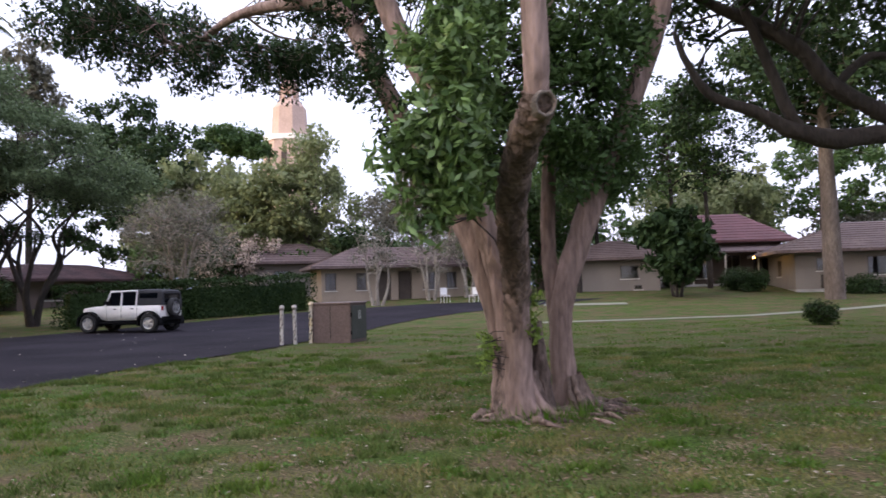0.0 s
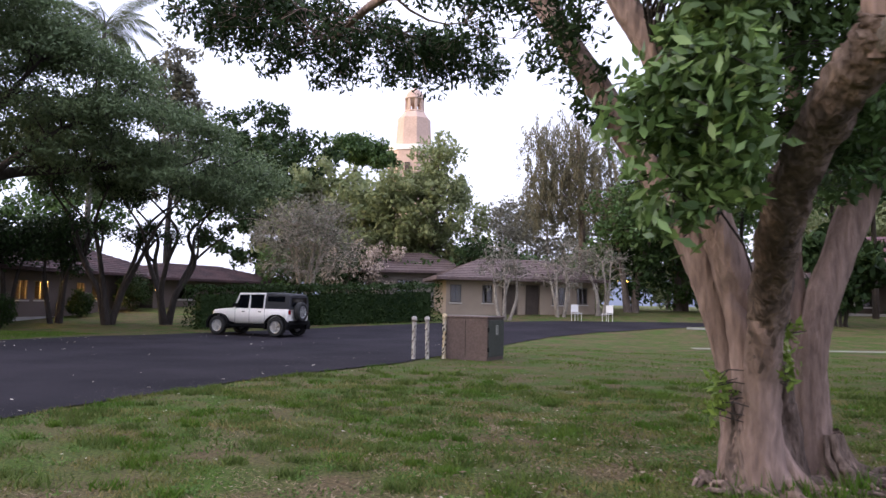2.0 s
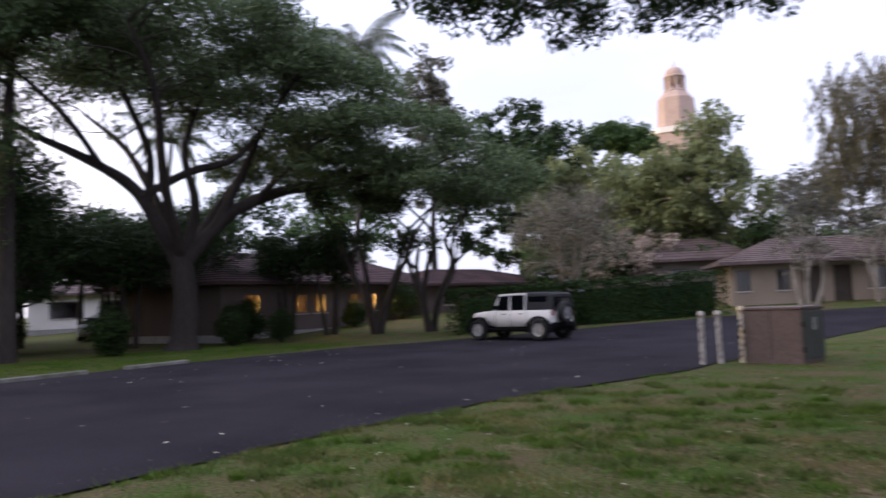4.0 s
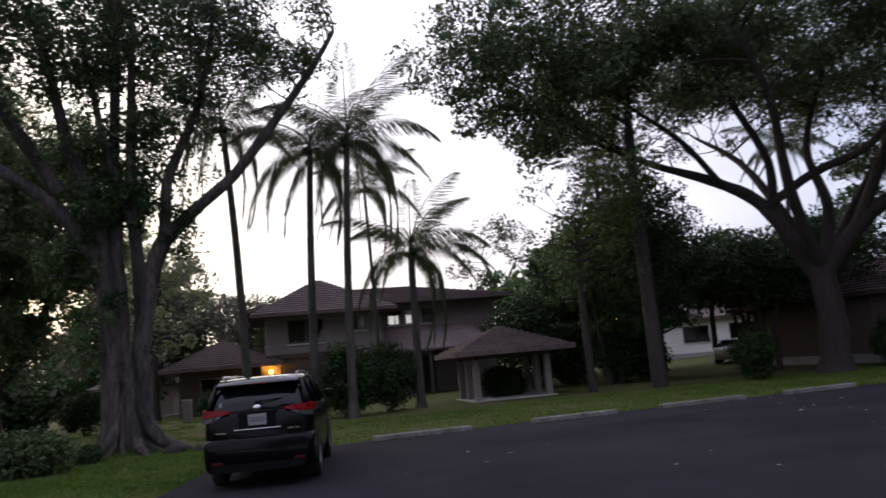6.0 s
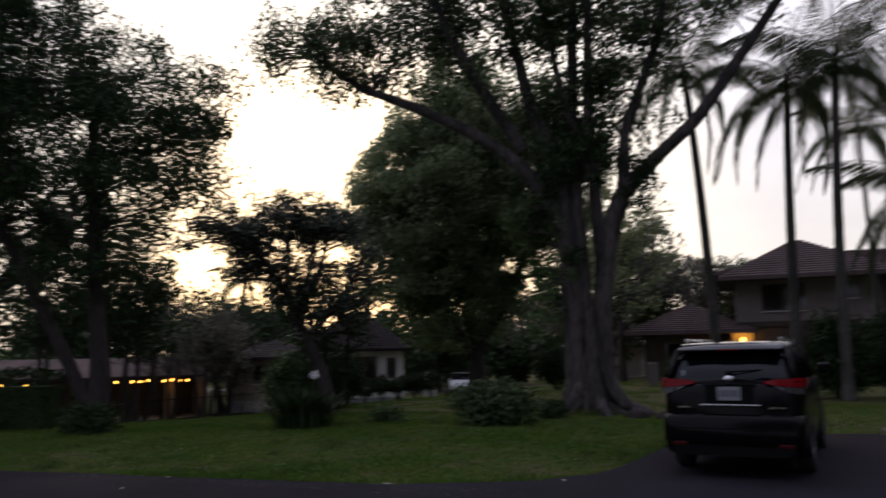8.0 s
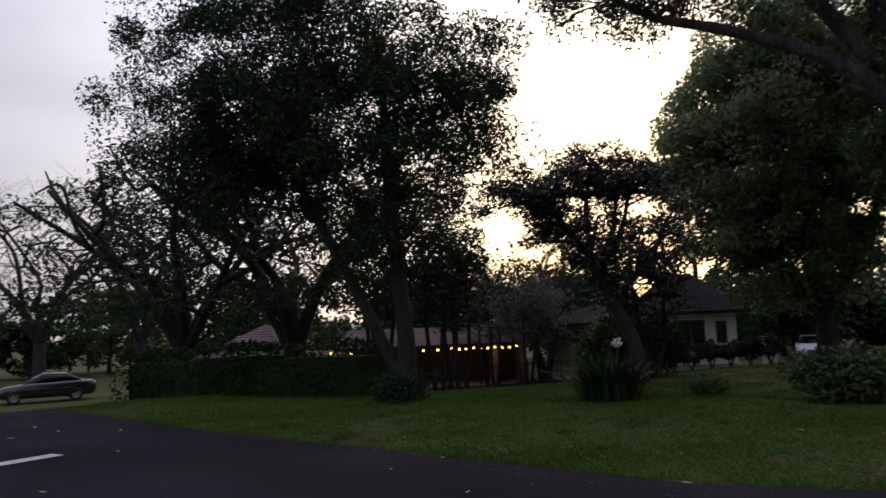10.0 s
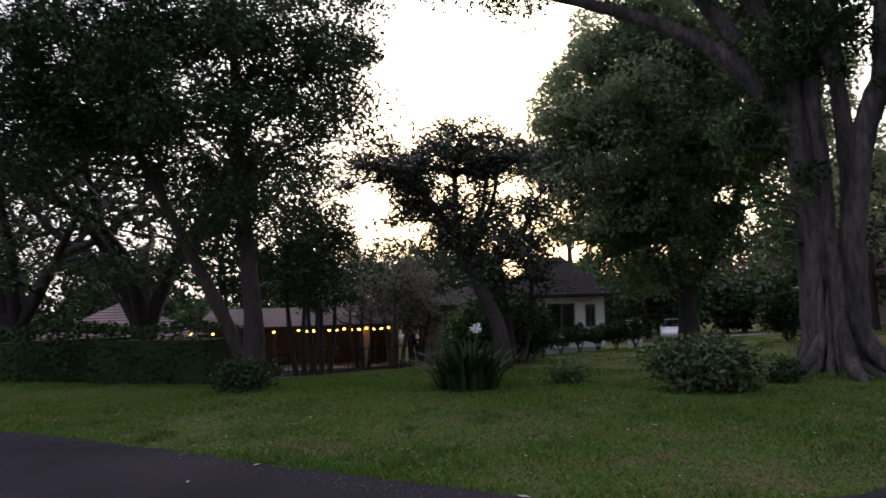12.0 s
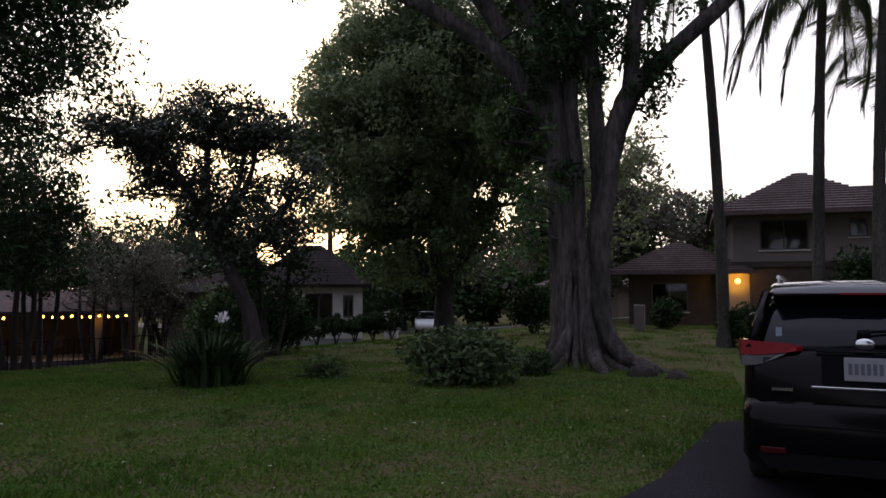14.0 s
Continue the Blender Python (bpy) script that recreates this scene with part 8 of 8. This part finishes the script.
def sedan(x, y, rz, material, label):
    root = empty("sedan", x, y, gz(x, y) + 0.025, rz)
    tagged(root, label, "car")

    def sec(w, zb, zs):
        return [(w * 0.6, zb), (w - 0.04, zb + 0.04), (w, zb + 0.25), (w - 0.01, zs - 0.08), (w - 0.06, zs), (w * 0.4, zs + 0.02)]
    part("body", loft([(-2.3, sec(0.74, 0.4, 0.86)), (-2.15, sec(0.86, 0.26, 0.98)), (-1.3, sec(0.9, 0.22, 0.98)), (0.8, sec(0.9, 0.22, 0.94)), (1.8, sec(0.86, 0.24, 0.82)), (2.25, sec(0.7, 0.32, 0.66))]), material, root, "", True)
    part("cabin_glass", loft([(-1.75, [(0.4, 0.93), (0.74, 0.94), (0.72, 0.97), (0.4, 0.98)]), (-0.9, [(0.4, 0.93), (0.8, 0.94), (0.6, 1.36), (0.4, 1.4)]), (0.1, [(0.4, 0.93), (0.8, 0.94), (0.6, 1.38), (0.4, 1.42)]), (1.0, [(0.4, 0.92), (0.76, 0.93), (0.72, 0.95), (0.4, 0.96)])]), M_CARGLASS, root, "", True)
    part("roof", loft([(-0.95, [(0.3, 1.37), (0.6, 1.35), (0.56, 1.39), (0.3, 1.42)]), (0.15, [(0.3, 1.39), (0.6, 1.37), (0.56, 1.41), (0.3, 1.44)])]), material, root, "", True)
    for sx in (1.38, -1.38):
        for sd in (1, -1):
            wheel(root, sx, sd * 0.8, 0.32, 0.32, 0.21, sd, 5)
    for sd in (1, -1):
        part("headlight", boxes((2.05, sd * 0.62 - 0.1, 0.62, 2.16, sd * 0.62 + 0.1, 0.7), bevel=0.02), M_LENS, root)
        part("tail_light", boxes((-2.28, sd * 0.62 - 0.12, 0.72, -2.2, sd * 0.62 + 0.12, 0.84), bevel=0.02), M_TAIL, root)
    return root


sedan(-21.4, -37.2, -14, M_BLACKPAINT, "black sedan parked on the side road")
sedan(-46.0, 33.5, 140, plain("silver_car_paint", (0.42, 0.42, 0.43), 0.3, 0.3), "silver car parked by a distant house")
sedan(-60.6, -13.7, 20, plain("pale_car_paint", (0.70, 0.70, 0.70), 0.3), "white car parked on the far street")


# ---- fixtures on the lawns ----
M_BOX = mat("brown_cabinet_paint", (0.090, 0.062, 0.058), 0.7, 0.22, 18, 1.2, 0.2, tint=(0.112, 0.080, 0.073))
M_BOXGREEN = mat("dark_green_paint", (0.045, 0.050, 0.042), 0.7, 0.2, 18, 2, 0.2)


def utility_box(x, y, rz):
    root = empty("utility_box", x, y, gz(x, y), rz)
    tagged(root, "brown metal electric cabinet with a dark side, on the lawn", "utility box")
    w, d, h = 1.36, 1.15, 1.22
    part("body", boxes((-w / 2, -d / 2, -0.04, w / 2, d / 2, h - 0.05), bevel=0.015), M_BOX, root)
    part("lid", boxes((-w / 2 - 0.03, -d / 2 - 0.03, h - 0.05, w / 2 + 0.03, d / 2 + 0.03, h + 0.02), bevel=0.02), M_BOX, root)
    side = part("side_door", boxes((w / 2 + 0.002, -d / 2 + 0.04, 0.1, w / 2 + 0.03, d / 2 - 0.04, h - 0.09), bevel=0.008), M_BOXGREEN, root, "dark side door")
    part("warning_sign", boxes((w / 2 + 0.031, -0.06, 0.72, w / 2 + 0.036, 0.10, 0.98)), plain("faded_sign", (0.36, 0.36, 0.33), 0.6), side, "faded pale sign with bars")
    part("bar", boxes((w / 2 + 0.0365, -0.04, 0.93, w / 2 + 0.039, 0.08, 0.955), (w / 2 + 0.0365, -0.005, 0.74, w / 2 + 0.039, 0.04, 0.92)), M_BOXGREEN, side)
    part("hinge", boxes((w / 2 + 0.002, -d / 2 + 0.005, 0.25, w / 2 + 0.04, -d / 2 + 0.035, 0.37), (w / 2 + 0.002, -d / 2 + 0.005, 0.8, w / 2 + 0.04, -d / 2 + 0.035, 0.92)), M_BLACK, root)
    part("seam", boxes((-0.006, -d / 2 - 0.004, 0.1, 0.006, -d / 2 + 0.01, h - 0.08)), M_BLACK, root)
    return root


utility_box(-5.05, 22.95, -16)


def stripe_post(x, y, h, style, lean):
    root = empty("guard_post", x, y, gz(x, y), 0)
    root.matrix_world = pose(x, y, gz(x, y), lean, lean * 0.7, 30 * style)
    lab = ("chipped white guard post with faded dark bands", "chipped white guard post with worn paint", "guard post with yellow and black chequered bands")[style]
    tagged(root, lab, "post", "guard posts by the utility box")
    bm = bmesh.new()
    cyl(bm, (0, 0, -0.1), (0, 0, h - 0.13), 0.057, seg=14)
    part("pipe", bm, M_POSTS[style], root)
    bm = lathe_cap(0.075, h)
    part("cap", bm, M_POSTCAP[style], root, "", True)
    rng = random.Random(style + 4)
    z = 0.12
    while z < h - 0.25:
        a = rng.uniform(0, 6.28)
        for k in range(3 if style == 2 else 2):
            hh = rng.uniform(0.04, 0.08)
            bm = bmesh.new()
            prev = None
            for j in range(5):
                c = a + k * 2.1 + j * 0.27
                dz = 0.018 * j + rng.uniform(-0.008, 0.008)
                cur = [bm.verts.new((r * math.cos(c), r * math.sin(c), z + dz + e * hh)) for r, e in ((0.0565, -0.5), (0.0605, -0.5), (0.0605, 0.5), (0.0565, 0.5))]
                if prev:
                    for q in range(4):
                        bm.faces.new((prev[q], prev[(q + 1) % 4], cur[(q + 1) % 4], cur[q]))
                prev = cur
            bmesh.ops.recalc_face_normals(bm, faces=bm.faces)
            part("band", bm, M_BLACK if style == 2 else M_POSTCHIP, root)
        z += rng.uniform(0.10, 0.16)
    return root


def lathe_cap(r, h):
    bm = bmesh.new()
    cyl(bm, (0, 0, h - 0.13), (0, 0, h - 0.03), r, r, 14)
    cyl(bm, (0, 0, h - 0.03), (0, 0, h), r, r * 0.6, 14)
    return bm


M_POSTWHITE = mat("chipped_white_paint", (0.52, 0.49, 0.46), 0.7, 0.25, 35, 7, 0.3, tint=(0.30, 0.27, 0.25))
M_POSTYELLOW = mat("faded_yellow_paint", (0.50, 0.37, 0.20), 0.7, 0.25, 35, 7, 0.3, tint=(0.55, 0.49, 0.42))
M_POSTCHIP = mat("chipped_dark", (0.16, 0.14, 0.13), 0.8, 0.3, 40, 9, 0.2)
M_POSTS = (M_POSTWHITE, M_POSTWHITE, M_POSTYELLOW)
M_POSTCAP = (M_POSTWHITE, M_POSTWHITE, M_POSTYELLOW)
stripe_post(-6.55, 21.75, 1.2, 0, 1.5)
stripe_post(-6.25, 22.2, 1.2, 1, -1.2)
stripe_post(-5.85, 22.55, 1.28, 2, 0.5)


def shelter(x, y, rz):
    """An open gatehouse: tiled hip roof on square posts, low walls, a clipped shrub inside."""
    root = empty("shelter", x, y, gz(x, y), rz)
    tagged(root, "open shelter with a tiled hip roof on pale posts", "shelter")
    w = 4.05
    part("roof", roof_mesh(w, w, 1.78, 1.02, 0.35, 12, 0.07), M_ROOF, root)
    for sx in (-1, 0, 1):
        for sy in (-1, 1):
            part("post", boxes((sx * 1.45 - 0.12, sy * 1.45 - 0.12, -0.1, sx * 1.45 + 0.12, sy * 1.45 + 0.12, 1.62), bevel=0.015), M_WALL_GREY, root)
    part("beam", boxes((-1.62, -1.53, 1.61, 1.62, -1.37, 1.78), (-1.62, 1.37, 1.61, 1.62, 1.53, 1.78), (-1.53, -1.365, 1.62, -1.37, 1.365, 1.785), (1.37, -1.365, 1.62, 1.53, 1.365, 1.785)), M_DARKWOOD, root)
    part("low_wall", boxes((-1.52, -1.3, -0.1, -1.38, 1.3, 0.7)), M_WALL_GREY, root)
    part("floor_slab", boxes((-1.7, -1.7, -0.1, 1.7, 1.7, 0.05)), M_CONC, root)
    return root


shelter(-34.6, 14.78, -3.5)


def porch_lamp():
    root = empty("porch_lamp", -45.6, 5.75, 1.95)
    tagged(root, "glowing amber porch lamp on the wall", "lamp")
    bm = bmesh.new()
    bmesh.ops.create_uvsphere(bm, u_segments=14, v_segments=8, radius=0.11)
    part("globe", bm, M_BULB, root, "", True)
    bm = bmesh.new()
    cyl(bm, (-0.24, 0, 0.02), (-0.06, 0, 0.06), 0.02, seg=8)
    cyl(bm, (-0.26, 0, 0.02), (-0.23, 0, 0.02), 0.07, seg=12)
    part("bracket", bm, M_BLACK, root)
    l = new("lamp_light", bpy.data.lights.new("lamp_light", "POINT"))
    l.data.energy, l.data.color, l.data.shadow_soft_size = 55, (1.0, 0.5, 0.07), 0.14
    l.parent = root
    l.location = (0.05, 0, 0.0)


porch_lamp()


def terrace():
    """A garden terrace with a red roof, posts and a string of warm bulbs along its eave."""
    ax, ay, bx, by = -32.6, -25.4, -38.2, -20.0
    d = Vector((bx - ax, by - ay, 0))
    rz = math.degrees(math.atan2(d.y, d.x))
    z = gz(-36, -22)
    root = empty("terrace_house", ax, ay, z, rz)
    tagged(root, "low house with a red roof and an open terrace", "house")
    n = d.length
    # local x runs along the eave, the back lies towards local +y
    part("wall", boxes((-1.2, 3.0, 0, n + 0.5, 3.2, 2.5)), M_DARKWOOD, root)
    part("wall", boxes((n + 0.3, 0.6, 0, n + 0.5, 2.997, 2.5)), M_WALL, root)
    part("pillar", boxes((6.35, 0.0, 0, 6.75, 0.4, 2.1), bevel=0.01), M_WALL, root)
    for k in range(4):
        part("post", boxes((k * 2.2 - 0.06, 0.1, 0, k * 2.2 + 0.06, 0.22, 2.1)), M_DARKWOOD, root)
    bm = bmesh.new()
    vs = [bm.verts.new(p) for p in ((-1.5, -0.35, 2.12), (n + 0.6, -0.35, 2.12), (n + 0.2, 4.2, 3.0), (-1.2, 4.2, 3.0), (-1.5, -0.35, 2.02), (n + 0.6, -0.35, 2.02), (n + 0.2, 4.2, 2.9), (-1.2, 4.2, 2.9))]
    for q in ((0, 1, 2, 3), (7, 6, 5, 4), (0, 4, 5, 1), (1, 5, 6, 2), (2, 6, 7, 3), (3, 7, 4, 0)):
        bm.faces.new([vs[k] for k in q])
    part("roof", bm, M_ROOF_PLUM, root)
    part("floor_slab", boxes((-1.4, -0.4, -0.2, n + 0.7, 3.2, 0.05)), M_CONC, root)
    sroot = empty("string_lights", ax, ay, z, rz)
    tagged(sroot, "string of glowing warm bulbs under the eave", "string lights")
    cord = Tubes()
    pts, along = [], [-1.6, -0.6, 0.3, 1.2, 2.2] + [3.0 + 0.36 * k for k in range(14)]
    m = len(along)
    for k, xx in enumerate(along):
        pts.append((xx, -0.3, 1.98 - 0.05 * abs(math.sin(k * math.pi / 3))))
        bm = bmesh.new()
        bmesh.ops.create_uvsphere(bm, u_segments=8, v_segments=6, radius=0.055)
        b = part("bulb", bm, M_BULB, sroot)
        b.location = (xx, -0.3, pts[-1][2] - 0.08)
    cord.add(pts, [0.012] * m, 5)
    cord.make("cord", M_BLACK, sroot)
    for k in (3, 7, 11, 16):
        l = new("string_light", bpy.data.lights.new("string_light", "POINT"))
        l.data.energy, l.data.color, l.data.shadow_soft_size = 3.0, (1.0, 0.55, 0.16), 0.3
        l.parent = sroot
        l.location = (pts[k][0], 0.15, 1.75)
    return rz, z


TERRACE_RZ, TERRACE_Z = terrace()


def chair(x, y, z, rz, material, label, group):
    root = empty("garden_chair", x, y, z, rz)
    tagged(root, label, "chair", group)
    part("seat", boxes((-0.23, -0.23, 0.42, 0.23, 0.23, 0.46), bevel=0.01), material, root)
    part("backrest", boxes((-0.23, 0.2, 0.5, 0.23, 0.24, 0.92), bevel=0.01), material, root)
    for sx in (-0.2, 0.2):
        for sy in (-0.2, 0.2):
            bm = bmesh.new()
            cyl(bm, (sx, sy, 0), (sx, sy, 0.5 if sy > 0 else 0.42), 0.018, seg=6)
            part("leg", bm, material, root)
    return root


def iron_fence(pts, h=1.0):
    x0, y0 = pts[0]
    root = empty("iron_fence", x0, y0, gz(x0, y0))
    tagged(root, "thin dark iron fence before the terrace", "fence")
    for (ax, ay), (bx, by) in zip(pts[:-1], pts[1:]):
        n = max(2, int(math.hypot(bx - ax, by - ay) / 0.16))
        for k in range(n + 1):
            s = k / n
            x, y = ax + (bx - ax) * s, ay + (by - ay) * s
            zz = gz(x, y) - gz(x0, y0)
            bm = bmesh.new()
            big = k % 12 == 0
            cyl(bm, (x - x0, y - y0, zz - 0.05), (x - x0, y - y0, zz + h + (0.08 if big else 0)), 0.025 if big else 0.011, seg=6)
            part("post" if big else "bar", bm, M_BLACK, root)
        for zz in (0.12, h - 0.08):
            bm = bmesh.new()
            cyl(bm, (ax - x0, ay - y0, gz(ax, ay) - gz(x0, y0) + zz), (bx - x0, by - y0, gz(bx, by) - gz(x0, y0) + zz), 0.014, seg=6)
            part("rail", bm, M_BLACK, root)


iron_fence([(-28.0, -18.5), (-33.2, -14.8), (-36.5, -15.4)])
for dx, dy, r in ((1.4, 1.2, 20), (2.4, 1.5, 160), (3.6, 1.0, -40), (5.0, 1.4, 90)):
    c, s = math.cos(radians(TERRACE_RZ)), math.sin(radians(TERRACE_RZ))
    chair(-32.6 + c * dx - s * dy, -25.4 + s * dx + c * dy, TERRACE_Z + 0.05, r, M_DARKWOOD, "dark garden chair on the terrace", "chairs on the terrace")


def small_box(name, x, y, w, d, h, rz, material, label, category):
    ob = part(name, boxes((-w / 2, -d / 2, -0.03, w / 2, d / 2, h), bevel=0.02), material)
    ob.matrix_world = pose(x, y, gz(x, y), 0, 0, rz)
    return tagged(ob, label, category)


small_box("meter_cabinet", -40.8, 1.9, 0.5, 0.4, 1.0, 0, M_WALL_GREY, "small pale meter cabinet on the lawn", "cabinet")
part_wall = part("garden_wall", boxes((-0.1, 0, -0.3, 0.1, 0.6, 1.25), bevel=0.01), M_WALL_WHITE)
part_wall.matrix_world = pose(-40.7, -8.7, gz(-41.2, -9.0), 0, 0, -8)
tagged(part_wall, "low white stucco wall beside the cottage", "wall", "", "structure")


def tower():
    root = empty("bell_tower", -43.3, 172, 0, 22.5)
    tagged(root, "tapering pinkish stone tower with a domed lantern", "tower")
    bm = bmesh.new()
    cyl(bm, (0, 0, 0), (0, 0, 36.2), 6.6, 6.05, 8)
    part("shaft", bm, M_STONE_PINK, root)
    for k in range(8):
        a = math.pi / 4 * k + math.pi / 8
        for zz in (16, 24, 31):
            m = Matrix.Rotation(a, 4, "Z") @ Matrix.Translation((5.72, 0, zz)) @ Matrix.Diagonal((0.5, 1.1, 4.4, 1))
            bm = bmesh.new()
            bmesh.ops.create_cube(bm, size=1, matrix=m)
            part("slit_window", bm, M_DARKWOOD, root)
    bm = bmesh.new()
    cyl(bm, (0, 0, 36.2), (0, 0, 37.4), 6.3, 6.3, 8)
    part("cornice", bm, M_WALL_WHITE, root)
    bm = bmesh.new()
    cyl(bm, (0, 0, 37.4), (0, 0, 44.3), 4.3, 3.9, 8)
    cyl(bm, (0, 0, 44.3), (0, 0, 46.0), 3.9, 2.5, 8)
    part("upper_stage", bm, M_STONE_PINK, root)
    for k in range(8):
        a = math.pi / 4 * k
        m = Matrix.Rotation(a, 4, "Z") @ Matrix.Translation((2.0, 0, 47.6)) @ Matrix.Diagonal((0.5, 0.62, 3.2, 1))
        bm = bmesh.new()
        bmesh.ops.create_cube(bm, size=1, matrix=m)
        part("lantern_pier", bm, M_STONE_PINK, root)
    bm = bmesh.new()
    cyl(bm, (0, 0, 45.9), (0, 0, 46.3), 2.5, 2.4, 16)
    cyl(bm, (0, 0, 49.0), (0, 0, 49.6), 2.35, 2.35, 16)
    bmesh.ops.create_uvsphere(bm, u_segments=18, v_segments=10, radius=2.1, matrix=Matrix.Translation((0, 0, 49.6)))
    cyl(bm, (0, 0, 51.4), (0, 0, 53.2), 0.25, 0.05, 8)
    part("dome", bm, M_STONE_PINK, root, "", True)


tower()

M_WHITEPLASTIC = plain("white_plastic", (0.62, 0.61, 0.60), 0.5)
for x, y, r in ((-2.6, 44.6, 30), (-0.9, 44.4, -35)):
    chair(x, y, gz(x, y), r, M_WHITEPLASTIC, "white plastic garden chair on the verge", "white chairs by the bungalow")


def lamp_post(x, y, h, power):
    root = empty("garden_lamp", x, y, gz(x, y))
    tagged(root, "slim garden lamp post with an amber globe", "lamp")
    bm = cyl(bmesh.new(), (0, 0, -0.05), (0, 0, h), 0.045, 0.035, 10)
    part("pole", bm, M_BLACK, root)
    bm = bmesh.new()
    bmesh.ops.create_uvsphere(bm, u_segments=14, v_segments=8, radius=0.08, matrix=Matrix.Translation((0, 0, h + 0.075)))
    part("globe", bm, M_BULB, root, "", True)
    l = new("lamp_light", bpy.data.lights.new("lamp_light", "POINT"))
    l.data.energy, l.data.color, l.data.shadow_soft_size = power, (1.0, 0.6, 0.2), 0.17
    l.parent = root
    l.location = (0, 0, h + 0.13)


lamp_post(0.8, 60.5, 2.1, 40)
# this post stands in for an amber lamp under the right-hand house's eave
lamp_post(17.2, 48.9, 2.0, 25)
lamp_post(-39.4, 22.6, 2.9, 40)
